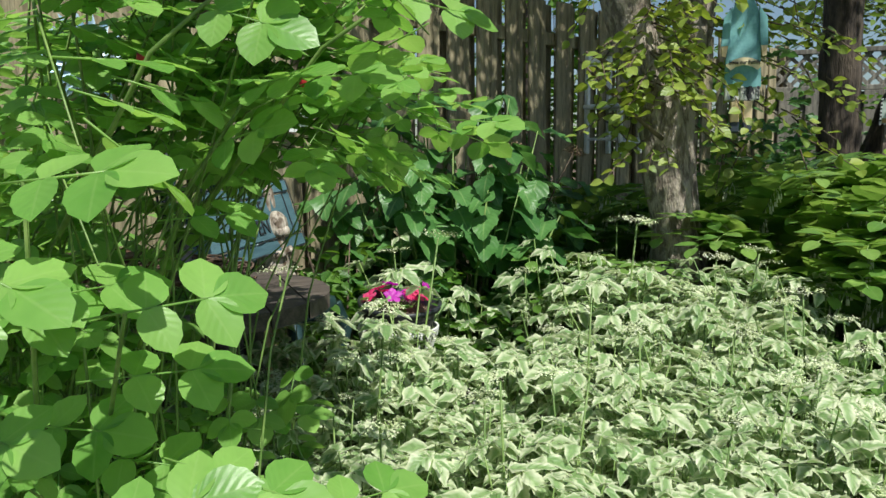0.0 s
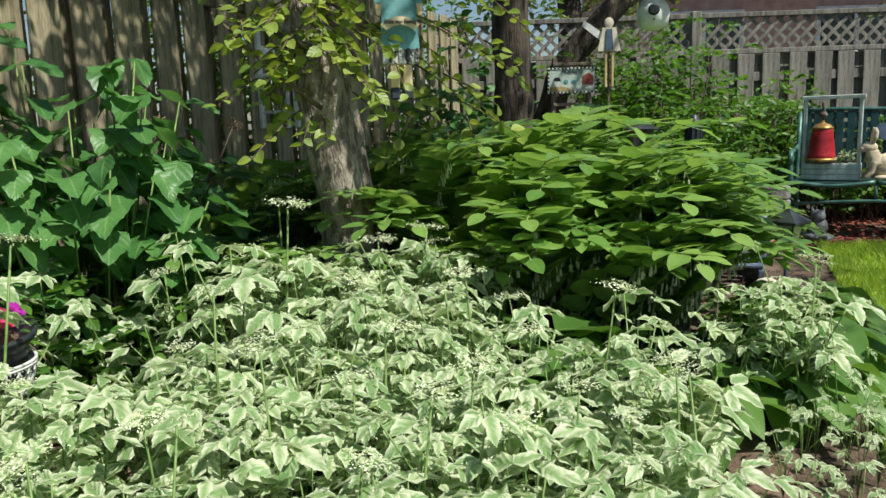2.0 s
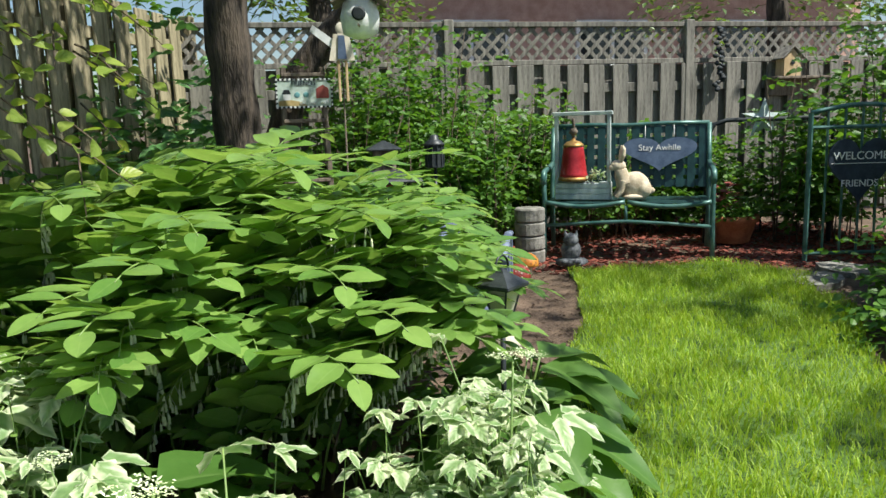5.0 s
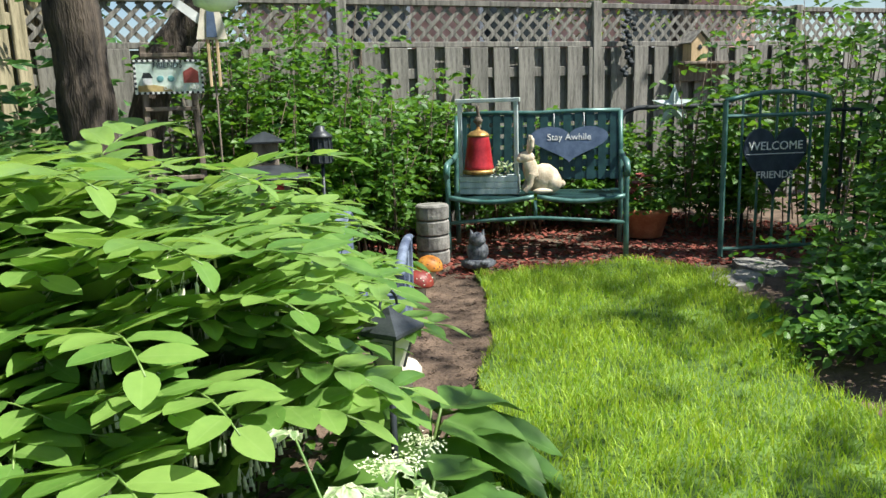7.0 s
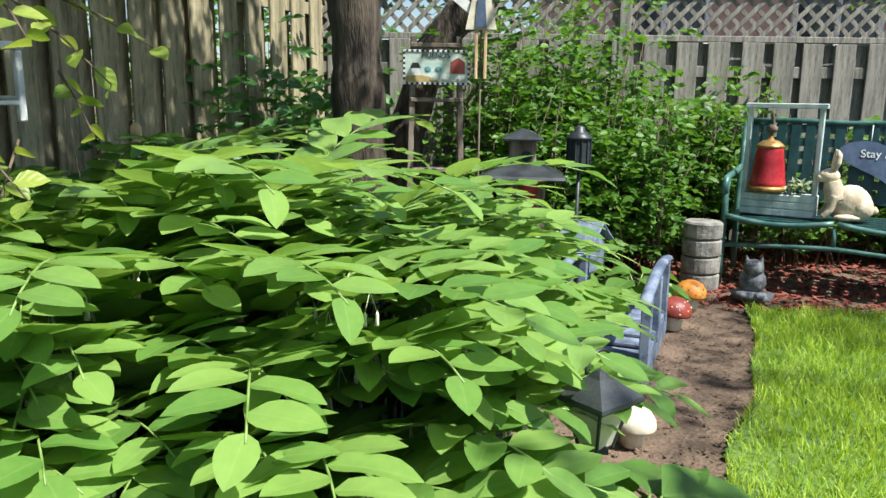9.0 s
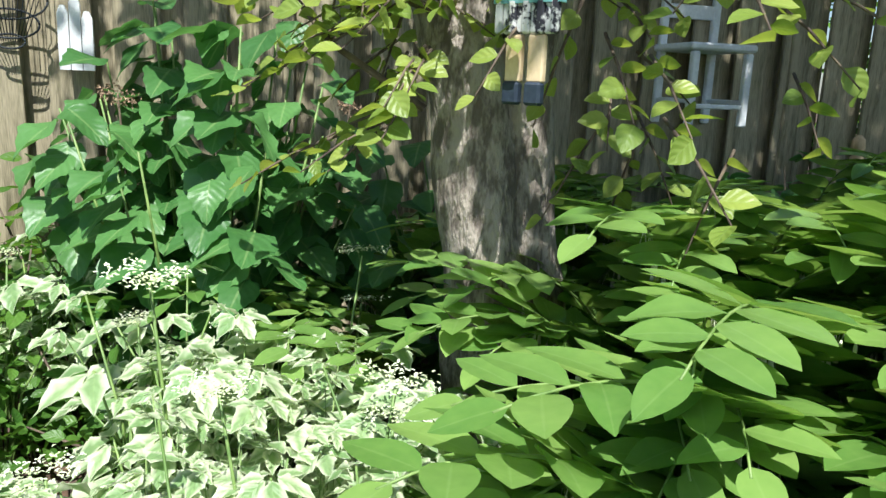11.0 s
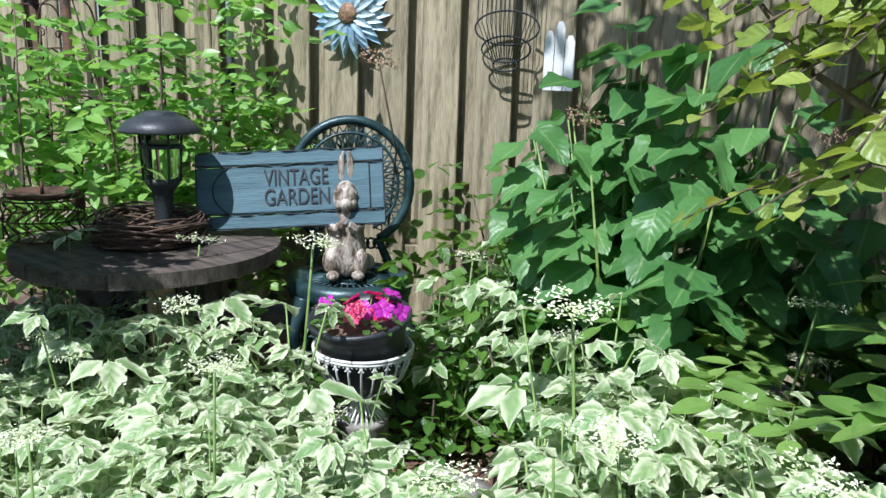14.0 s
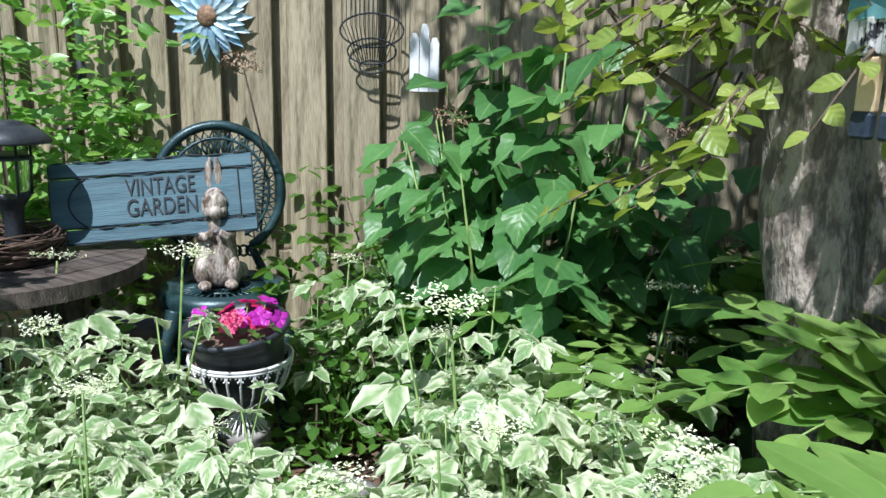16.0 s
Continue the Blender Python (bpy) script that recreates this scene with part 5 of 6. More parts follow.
def tin_daisy():
    root = thing("tin_daisy", on_left_fence(-0.40, 0.085, 1.38), "pale blue tin daisy hung on the fence", "wall ornament")
    pet = leaf_shape(0.34, 6, 0.12, 0.3, base=0.9)
    for layer, (n, l, y) in enumerate(((18, 0.165, 0.0), (16, 0.14, -0.014), (14, 0.11, -0.026))):
        for k in range(n):
            a = (k + layer * 0.5) * 2 * math.pi / n
            g = Geo()
            d = np.array([math.cos(a), -0.12, math.sin(a)])
            put_leaf(g, pet, np.array([0.02 * math.cos(a), y, 0.02 * math.sin(a)]), d, (0, -1, 0), l)
            part("petal", g, BLUE_METAL, root, smooth=True)
    part("center", Geo().blob((0, -0.03, 0), (0.045, 0.02, 0.045), 18, 12, 0.1), BROWN_TIN, root, "brown tin center", smooth=True)


def garden_fork():
    root = thing("garden_fork", on_left_fence(-0.98, 0.16, 0.0), "old garden fork with grey wooden handle leaning on the fence", "garden tool")
    part("handle", Geo().tube([(0.02, 0, 1.22), (0.0, 0.03, 1.5), (-0.02, 0.06, 1.95)], 0.017, 10), GREYWASH, root, "weathered grey wooden handle", smooth=True)
    part("socket", Geo().tube([(0.03, -0.02, 0.92), (0.02, 0.0, 1.26)], [0.02, 0.018], 10), INK, root, "black iron socket", smooth=True)
    for x in (-0.08, -0.02, 0.05, 0.11):
        part("tine", Geo().tube([(0.03, -0.02, 0.92), (x, -0.02, 0.90), (x + (0.012 if x > 0 else -0.012), -0.02, 0.87), (x, -0.03, 0.6), (x, -0.03, 0.5)], [0.007, 0.008, 0.008, 0.006, 0.003], 7), INK, root, smooth=True)


def trellis():
    for k, (al, off) in enumerate(((-1.55, 0.5), (-1.95, 0.3), (-2.5, 0.3))):
        root = thing("iron_trellis", on_left_fence(al, off, 0), "dark scrolled iron plant trellis", "trellis", "scrolled trellises")
        part("post", Geo().tube([(0, 0, 0), (0.01, 0, 0.8), (0, 0, 1.6)], 0.022, 9), RUST, root, smooth=True)
        for z in (0.75, 0.95, 1.15, 1.35):
            for s in (-1, 1):
                t = np.linspace(0, 1, 24)
                pts = [(s * (0.02 + 0.13 * q - 0.03 * math.sin(q * 6)), 0, z + 0.07 * math.sin(q * 4.5) + 0.02 * math.cos(q * 9)) for q in t]
                part("scroll", Geo().tube(pts, 0.004, 5), RUST, root, smooth=True)
                c = pts[-1]
                spiral = [(c[0] + s * 0.022 * math.cos(u) * (1 - u / 9) - s * 0.02, 0, c[2] + 0.022 * math.sin(u) * (1 - u / 9)) for u in np.linspace(0, 7.5, 22)]
                part("curl", Geo().tube(spiral, 0.0035, 5), RUST, root, smooth=True)


def wire_hoop():
    root = thing("wire_plant_basket", on_left_fence(0.30, 0.12, 1.25), "empty wire hanging basket with a white picket ornament", "basket")
    for rr, z in ((0.13, 0.08), (0.10, 0.0), (0.05, -0.06)):
        part("hoop", Geo().tube(arc(0, z, rr, rr * 0.5, 0, 360, 30), 0.004, 5), INK, root, smooth=True)
    for k in range(14):
        x = -0.12 + 0.0185 * k
        part("wire", Geo().tube([(x, 0, 0.35), (x * 0.95, -0.02, 0.1), (x * 0.4, 0, -0.06)], 0.0018, 4), INK, root, smooth=True)
    orn = thing("white_picket_ornament", on_left_fence(0.52, 0.14, 1.10) @ Matrix.Diagonal((0.72, 1, 0.85, 1)), "chipped white wooden picket ornament", "ornament")
    for k, (x, h) in enumerate(((-0.055, 0.26), (0.0, 0.30), (0.055, 0.24))):
        part("picket", Geo().slab([(x - 0.025, 0), (x + 0.025, 0), (x + 0.025, h - 0.03), (x + 0.01, h), (x - 0.01, h), (x - 0.025, h - 0.03)], 0.018), WHITE_PAINT, orn)
    part("crosspiece", Geo().box((0, 0.014, 0.1), (0.16, 0.012, 0.03)), WHITE_PAINT, orn)


def stepping_stone(x, y, r, label, seed):
    g = Geo().lathe([(r * 0.9, 0.0), (r, 0.02), (r * 0.97, 0.038), (r * 0.6, 0.046), (0.02, 0.048)], 26, sx=1.15)
    v = g.v[-1]
    for i in range(len(v)):
        v[i] *= 1 + 0.12 * noise.noise(Vector(v[i] * 6) + Vector((seed, 0, 0)))
    single("stepping_stone", g, STONE, label, "stepping stone", m=pose(x, y, -0.02, 0, 0, seed * 40), smooth=True)


def dry_heads():
    r = np.random.default_rng(14)
    for x, y, z, s in ((-0.02, 3.60, 1.19, 0.075), (0.33, 4.18, 1.03, 0.07), (1.2, 4.75, 1.0, 0.06), (0.9, 4.6, 1.02, 0.05)):
        root = thing("dried_hydrangea_head", pose(x, y, z, 10, 20, 30), "last year's dry brown hydrangea flower head", "dried flower", "dried hydrangea heads")
        g = Geo()
        for _ in range(170):
            d = r.normal(size=3) * (1, 1, 0.45)
            d /= np.linalg.norm(d)
            put_leaf(g, LEAF_SMALL, d * s * r.uniform(0.5, 1) * (1, 1, 0.6), r.normal(size=3), d, 0.012)
        part("floret", g, DRYHEAD, root, kind="stuff")
        part("stalk", Geo().tube([(0, 0, 0), (0.05, 0.12, -0.35), (0.06, 0.2, -z)], [0.003, 0.004, 0.005], 6), TWIG, root, smooth=True)


def white_chair():
    m = on_left_fence(3.0, 0.045, 0.98)
    root = thing("small_white_chair", m, "small white wooden chair hung on the board fence", "chair")
    for s in (-1, 1):
        part("back_post", Geo().box((s * 0.125, -0.02, 0.34), (0.035, 0.03, 0.68), bev=0.005), WHITE_PAINT, root)
        part("front_leg", Geo().box((s * 0.125, -0.29, 0.15), (0.032, 0.032, 0.30), bev=0.005), WHITE_PAINT, root)
        part("side_stretcher", Geo().box((s * 0.125, -0.155, 0.10), (0.018, 0.25, 0.02)), WHITE_PAINT, root)
    for z in (0.63, 0.48):
        part("back_slat", Geo().box((0, -0.02, z), (0.25, 0.018, 0.06)), WHITE_PAINT, root)
    part("front_stretcher", Geo().box((0, -0.29, 0.08), (0.25, 0.018, 0.02)), WHITE_PAINT, root)
    part("seat", Geo().box((0, -0.155, 0.32), (0.31, 0.31, 0.03), bev=0.008), WHITE_PAINT, root)


def tree_doll():
    """A plain wooden figure, kept as simple shapes."""
    m = facing(1.79, 3.99, 1.04, 1.55, 2.2) @ Matrix.Diagonal((0.72, 1, 0.86, 1))
    root = thing("wooden_plaque_figure", m, "painted wooden figure in teal dress hung on the tree", "ornament")
    g = Geo().slab([(-0.10, 0.25), (0.10, 0.25), (0.088, 0.45), (0.07, 0.60), (0.04, 0.66), (-0.04, 0.66), (-0.07, 0.60), (-0.088, 0.45)], 0.022)
    part("dress", g, TEAL, root)
    for s in (-1, 1):
        part("sleeve", Geo().slab([(s * 0.07, 0.62), (s * 0.115, 0.57), (s * 0.125, 0.44), (s * 0.085, 0.44)][::s], 0.018, c=(0, -0.014, 0)), TEAL, root)
        part("hand_piece", Geo().slab([(s * 0.088, 0.44), (s * 0.122, 0.44), (s * 0.118, 0.395), (s * 0.098, 0.39)][::s], 0.014, c=(0, -0.014, 0)), FLESH, root)
        part("leg", Geo().box((s * 0.034, 0.0, 0.135), (0.048, 0.018, 0.10)), FLESH, root)
        part("boot", Geo().box((s * 0.034, -0.004, 0.062), (0.050, 0.024, 0.05), bev=0.006), NAVY, root)
    for k in range(9):
        part("skirt_frill", Geo().box((-0.084 + 0.021 * k, -0.004 + 0.006 * (k % 2), 0.222), (0.022, 0.016, 0.07)), PLAID, root)
    up, lo = arc(0, 0.19, 0.165, 0.165, 128, 52, 14), arc(0, 0.19, 0.125, 0.13, 55, 125, 14)
    ring = [(p[0], p[2] + 0.03) for p in up] + [(p[0], p[2] + 0.03) for p in lo]
    part("banner", Geo().slab(ring, 0.012, c=(0, -0.03, 0)), BANNER, root, "curved parchment banner")
    letters("Bless our Family", 0.026, INK, root, (0, -0.038, 0.362))
    part("head", Geo().blob((0, 0, 0.72), (0.05, 0.012, 0.055), 14, 10), FLESH, root)


bistro_chair()
rabbit_standing()
vintage_sign()
spool_table()
wreath_and_lamp()
wire_holder()
urn()
tin_daisy()
garden_fork()
trellis()
wire_hoop()
stepping_stone(0.70, 3.60, 0.12, "rough grey-brown stepping stone in the bed", 1)
dry_heads()
white_chair()
tree_doll()


# ---- the bench ----
BX, BY = Vector((0.668, -0.744, 0)), Vector((0.744, 0.668, 0))
BENCH = Matrix(((BX.x, BY.x, 0, 5.97), (BX.y, BY.y, 0, 5.69), (0, 0, 1, 0), (0, 0, 0, 1)))


def heart(w, h, n=40):
    out = []
    for k in range(n):
        t = 2 * math.pi * k / n
        x = 16 * math.sin(t) ** 3 / 32
        z = (13 * math.cos(t) - 5 * math.cos(2 * t) - 2 * math.cos(3 * t) - math.cos(4 * t)) / 29
        out.append((x * w, z * h))
    return out


def garden_bench():
    """Front feet on local y = 0, the back at y = 0.55; x runs along the seat."""
    root = thing("garden_bench", BENCH, "dark green metal two-seat bench with woven strap seat and back", "bench")
    L = 0.61
    for s in (-1, 1):
        x = s * L
        part("front_leg", Geo().tube([(x, -0.02, 0.0), (x, 0.0, 0.2), (x, 0.02, 0.44), (x, 0.0, 0.58), (x, 0.05, 0.635)], 0.019, 10), BENCH_TUBE, root, smooth=True)
        part("back_leg", Geo().tube([(x, 0.56, 0.0), (x, 0.50, 0.25), (x, 0.48, 0.45), (x, 0.54, 0.7), (x, 0.60, 0.98)], 0.019, 10), BENCH_TUBE, root, smooth=True)
        part("armrest", Geo().tube([(x, -0.03, 0.56), (x, -0.045, 0.61), (x, -0.01, 0.645), (x, 0.1, 0.655), (x, 0.3, 0.66), (x, 0.52, 0.68)], 0.021, 10), BENCH_TUBE, root, smooth=True)
    part("front_stretcher", Geo().tube([(-L, 0.0, 0.24), (-0.3, -0.02, 0.265), (0, -0.03, 0.28), (0.3, -0.02, 0.265), (L, 0.0, 0.24)], 0.014, 8), BENCH_TUBE, root, smooth=True)
    part("middle_leg", Geo().tube([(0, -0.025, 0.28), (0, -0.02, 0.40)], 0.013, 8), BENCH_TUBE, root, smooth=True)
    for cx in (-0.305, 0.305):
        a = np.linspace(-0.295, 0.295, 11)
        part("seat_front_rail", Geo().tube([(cx + q, -0.02, 0.425 - 0.035 * math.cos(q * 5.2)) for q in a], 0.017, 8), BENCH_TUBE, root, smooth=True)
        for k in range(7):
            q = cx - 0.255 + 0.085 * k
            z = -0.03 * math.cos((q - cx) * 5.2)
            part("seat_strap", Geo().box((q, 0.23, 0.425 + z), (0.058, 0.50, 0.005)), BENCH_GREEN, root)
            part("back_strap", Geo().box((q, 0.545, 0.73), (0.058, 0.006, 0.50), Matrix.Rotation(radians(-12), 4, "X")), BENCH_GREEN, root)
        for k in range(6):
            part("seat_cross_strap", Geo().box((cx, 0.02 + 0.085 * k, 0.412), (0.58, 0.056, 0.005)), BENCH_GREEN, root)
            part("back_cross_strap", Geo().box((cx, 0.508 + 0.0175 * k, 0.52 + 0.083 * k), (0.58, 0.006, 0.054), Matrix.Rotation(radians(-12), 4, "X")), BENCH_GREEN, root)
    part("back_top_rail", Geo().tube([(-L, 0.60, 0.98), (-0.3, 0.605, 0.985), (0, 0.60, 0.975), (0.3, 0.605, 0.985), (L, 0.60, 0.98)], 0.017, 8), BENCH_TUBE, root, smooth=True)


def bell_box():
    root = thing("bell_planter_box", BENCH @ pose(-0.33, 0.19, 0.425, 0, 0, -4), "whitewashed wooden planter box with tall frame on the bench", "planter box")
    for z in (0.022, 0.066, 0.11):
        part("front_slat", Geo().box((0, -0.06, z), (0.42, 0.014, 0.041)), GREYWASH, root)
        part("back_slat", Geo().box((0, 0.06, z), (0.42, 0.014, 0.041)), GREYWASH, root)
    for s in (-1, 1):
        part("side_board", Geo().box((s * 0.205, 0, 0.066), (0.014, 0.105, 0.13)), GREYWASH, root)
        part("frame_post", Geo().box((s * 0.2 - 0.008, 0.01, 0.34), (0.03, 0.03, 0.62)), GREYWASH, root)
    part("frame_top", Geo().box((-0.008, 0.01, 0.655), (0.46, 0.035, 0.03)), GREYWASH, root)
    r = np.random.default_rng(4)
    g = Geo()
    for _ in range(60):
        p = (r.uniform(-0.02, 0.16), r.uniform(-0.05, 0.05), r.uniform(0.13, 0.21))
        put_leaf(g, LEAF_OVAL, p, r.normal(size=3) * (1, 1, 0.5), (0, 0, 1), 0.042)
    part("planted_leaves", g, GOUT, root, "small variegated leaves", smooth=True, kind="stuff")
    bell = thing("red_bell", BENCH @ pose(-0.405, 0.185, 0.567), "red metal bell with worn gold rim hung in the frame", "bell")
    part("body", Geo().lathe([(0.102, 0.03), (0.108, 0.045), (0.103, 0.06), (0.092, 0.14), (0.08, 0.235), (0.075, 0.27), (0.06, 0.29), (0.03, 0.30)], 32), RED, bell, smooth=True)
    part("rim", Geo().lathe([(0.098, 0.0), (0.115, 0.004), (0.117, 0.02), (0.108, 0.034), (0.098, 0.03)], 32), GOLD, bell, "worn gold rim", smooth=True)
    part("shoulder_band", Geo().lathe([(0.076, 0.262), (0.083, 0.27), (0.076, 0.28), (0.05, 0.302), (0.02, 0.312), (0.010, 0.335)], 28), GOLD, bell, "worn gold band", smooth=True)
    part("knotted_rope", Geo().blob((0, 0, 0.375), (0.03, 0.028, 0.028), 12, 9, 0.5, 3).tube([(0, 0, 0.33), (0.006, 0, 0.40), (-0.004, 0, 0.46), (0, 0, 0.48)], 0.011, 8), OLDWOOD, bell, "knotted brown rope", smooth=True)


def rabbit_sitting():
    g = Geo()
    g.blob((0.06, 0, 0.10), (0.115, 0.075, 0.105), 20, 14, 0.05, 1)
    g.blob((0.115, 0, 0.075), (0.075, 0.085, 0.078), 18, 12, 0.05, 2)
    limb(g, [(-0.01, 0, 0.12), (-0.035, 0, 0.18), (-0.045, 0, 0.225)], [0.07, 0.056, 0.045], 16, 0.02, 1)
    g.blob((-0.062, 0, 0.252), (0.058, 0.042, 0.044), 18, 12, 0.03, 5)
    g.blob((-0.105, 0, 0.240), (0.026, 0.028, 0.024), 12, 9)
    for s in (-1, 1):
        limb(g, [(-0.045, s * 0.022, 0.28), (-0.032, s * 0.032, 0.33), (-0.028, s * 0.034, 0.375), (-0.034, s * 0.028, 0.405)], [0.012, 0.019, 0.017, 0.005], 12, 0.02, s)
        limb(g, [(-0.03, s * 0.04, 0.14), (-0.05, s * 0.045, 0.06), (-0.085, s * 0.045, 0.018)], [0.03, 0.022, 0.018], 10, 0.03, s)
        g.blob((0.04, s * 0.062, 0.02), (0.075, 0.026, 0.02), 12, 8)
    g.blob((0.19, 0, 0.06), (0.026, 0.026, 0.026), 10, 8, 0.2)
    ob = single("rabbit_figure", g, CONCRETE_RABBIT, "cream concrete sitting rabbit figure on the bench seat", "statue", m=BENCH @ pose(-0.005, 0.14, 0.43, 0, 0, 14), smooth=True)
    return ob


def heart_sign():
    root = thing("heart_sign", BENCH @ pose(0.235, 0.50, 0.765, -12, 0, 0), "slate blue wooden heart sign that says stay awhile", "sign")
    part("heart_board", Geo().slab(heart(0.57, 0.27), 0.014), HEART_BLUE, root)
    letters("Stay Awhile", 0.068, WHITE_PAINT, root, (0.0, -0.009, 0.03))
    for s in (-1, 1):
        part("hanging_cord", Geo().tube([(s * 0.11, 0, 0.11), (s * 0.11, 0.012, 0.17), (s * 0.11, 0.05, 0.225)], 0.003, 5), WHITE_PAINT, root, smooth=True)


def cat_statue():
    g = Geo()
    g.blob((0, 0, 0.035), (0.115, 0.10, 0.035), 18, 8, 0.25, 4)
    g.blob((0, 0, 0.115), (0.07, 0.065, 0.085), 16, 12, 0.12, 1)
    g.blob((0, -0.025, 0.195), (0.055, 0.05, 0.048), 14, 10, 0.08, 2)
    for s in (-1, 1):
        limb(g, [(s * 0.034, -0.02, 0.225), (s * 0.042, -0.02, 0.262)], [0.016, 0.003], 8, 0.0)
        g.blob((s * 0.045, -0.085, 0.05), (0.03, 0.04, 0.02), 10, 7, 0.1, s)
    # a stone cat with upright ears and front paws
    single("owl_statue", g, SLATE, "small dark grey stone animal statue on the mulch edge", "statue", m=facing(5.45, 5.72, 0.0, 2.4, 2.4), smooth=True)


def stone_post():
    root = thing("stone_post", pose(5.40, 6.12, -0.02, 0, 0, 20), "stacked round grey stone blocks beside the bench", "stone post")
    for k in range(4):
        part("block", Geo().lathe([(0.105, 0.105 * k), (0.115, 0.105 * k + 0.01), (0.115, 0.105 * k + 0.09), (0.105, 0.105 * k + 0.10)], 22), STONE, root, smooth=False)


def mushroom(x, y, r, h, cap, spots, label):
    root = thing("mushroom_ornament", pose(x, y, 0, 3, 4, 0), label, "ornament", "mushroom ornaments")
    part("stalk", Geo().lathe([(r * 0.52, -0.01), (r * 0.5, h * 0.3), (r * 0.42, h * 0.6), (r * 0.3, h * 0.7)], 16), IVORY, root, smooth=True)
    prof = [(r * 0.35, h * 0.5), (r * 0.95, h * 0.45), (r, h * 0.52), (r * 0.93, h * 0.72), (r * 0.7, h * 0.9), (r * 0.35, h), (0.004, h * 1.02)]
    part("cap", Geo().lathe(prof, 26), cap, root, smooth=True)
    if spots:
        q = np.random.default_rng(int(x * 100))
        for _ in range(26):
            a, t = q.uniform(0, 6.283), q.uniform(0.25, 0.95)
            rr = float(np.interp(t, [0, 0.3, 0.65, 1], [0.1 * r, 0.62 * r, 0.9 * r, 0.99 * r]))
            z = float(np.interp(t, [0, 0.3, 0.65, 1], [h, h * 0.93, h * 0.75, h * 0.55]))
            part("spot", Geo().blob((rr * math.cos(a), rr * math.sin(a), z), (0.005, 0.005, 0.005), 6, 5), IVORY if cap is REDCAP or cap is GREENCAP else BROWN_TIN, root, smooth=True)


def blue_bridge():
    m = Matrix.Translation((4.18, 5.12, 0.0)) @ Matrix.Rotation(radians(50), 4, "Z")
    root = thing("garden_footbridge", m, "small faded blue wooden garden footbridge with railings", "ornament bridge")
    for k in range(8):
        x = -0.42 + 0.12 * k
        part("deck_slat", Geo().box((x, 0, 0.10 + 0.04 * math.cos(x * 3)), (0.085, 0.40, 0.018)), BLUEWOOD, root)
    for s in (-1, 1):
        part("side_beam", Geo().slab([(-0.47, 0.01), (0.47, 0.01), (0.47, 0.09)] + [(x, 0.09 + 0.04 * math.cos(x * 3)) for x in np.linspace(0.46, -0.46, 12)] + [(-0.47, 0.09)], 0.025, c=(0, s * 0.19, 0)), BLUEWOOD, root)
        for x in (-0.34, 0.0, 0.34):
            part("rail_post", Geo().box((x, s * 0.19, 0.24), (0.045, 0.04, 0.28)), BLUEWOOD, root)
        part("handrail", Geo().tube([(x, s * 0.19, 0.36 + 0.05 * math.cos(x * 3)) for x in np.linspace(-0.45, 0.45, 12)], 0.024, 8, squash=0.7), BLUEWOOD, root, smooth=True)
    well = thing("blue_birdhouse", Matrix.Translation((4.32, 5.62, 0)) @ Matrix.Rotation(radians(35), 4, "Z"), "faded blue wooden birdhouse with peaked roof", "birdhouse")
    part("post", Geo().box((0, 0, 0.14), (0.06, 0.06, 0.28)), BLUEWOOD, well)
    part("body", Geo().slab([(-0.08, 0.28), (0.08, 0.28), (0.08, 0.42), (0, 0.48), (-0.08, 0.42)], 0.14), BLUEWOOD, well)
    for s in (-1, 1):
        part("roof_board", Geo().box((s * 0.06, 0, 0.468), (0.155, 0.2, 0.014), Matrix.Rotation(s * radians(37), 4, "Y")), BLUEWOOD, well)


def coach_lantern():
    root = thing("coach_lantern", pose(3.19, 3.53, 0, 0, 0, 20) @ Matrix.Translation((0, 0, 0.61)) @ Matrix.Diagonal((0.72, 0.72, 0.72, 1)) @ Matrix.Translation((0, 0, -0.61)), "black tapered garden lantern with frosted panes on a post", "lantern")
    part("post", Geo().tube([(0, 0, -0.25), (0, 0, 0.40)], 0.012, 8), LAMP_BLACK, root, smooth=True)
    part("base", Geo().lathe([(0.03, 0.385), (0.045, 0.39), (0.045, 0.405), (0.03, 0.41)], 4), LAMP_BLACK, root)
    for k in range(4):
        a = k * math.pi / 2 + math.pi / 4
        part("corner_bar", Geo().tube([(0.045 * math.cos(a), 0.045 * math.sin(a), 0.40), (0.085 * math.cos(a), 0.085 * math.sin(a), 0.53)], 0.005, 6), LAMP_BLACK, root)
        b = k * math.pi / 2
        u, v = np.array([math.cos(b), math.sin(b)]), np.array([-math.sin(b), math.cos(b)])
        q = [(*(u * 0.030 + v * s * w), z) for (s, w, z, o) in ((-1, 0.029, 0.405, 0), (1, 0.029, 0.405, 0))] + [(*(u * 0.058 + v * s * 0.056), 0.53) for s in (1, -1)]
        back = [(p[0] * 0.94, p[1] * 0.94, p[2]) for p in q]
        part("pane", Geo().add(q + back, [(0, 1, 2, 3), (7, 6, 5, 4), (0, 4, 5, 1), (1, 5, 6, 2), (2, 6, 7, 3), (3, 7, 4, 0)]), FROST, root, "frosted pane")
    part("roof", Geo().lathe([(0.115, 0.528), (0.12, 0.535), (0.118, 0.545), (0.03, 0.592), (0.022, 0.60), (0.01, 0.61)], 4, m=Matrix.Rotation(radians(45), 4, "Z")), LAMP_BLACK, root)
    part("hook", Geo().tube([(x * 0.05, 0, 0.61 + 0.055 * math.sin(t)) for t, x in ((q, -math.cos(q)) for q in np.linspace(0, 3.14, 14))], 0.005, 6), LAMP_BLACK, root, smooth=True)


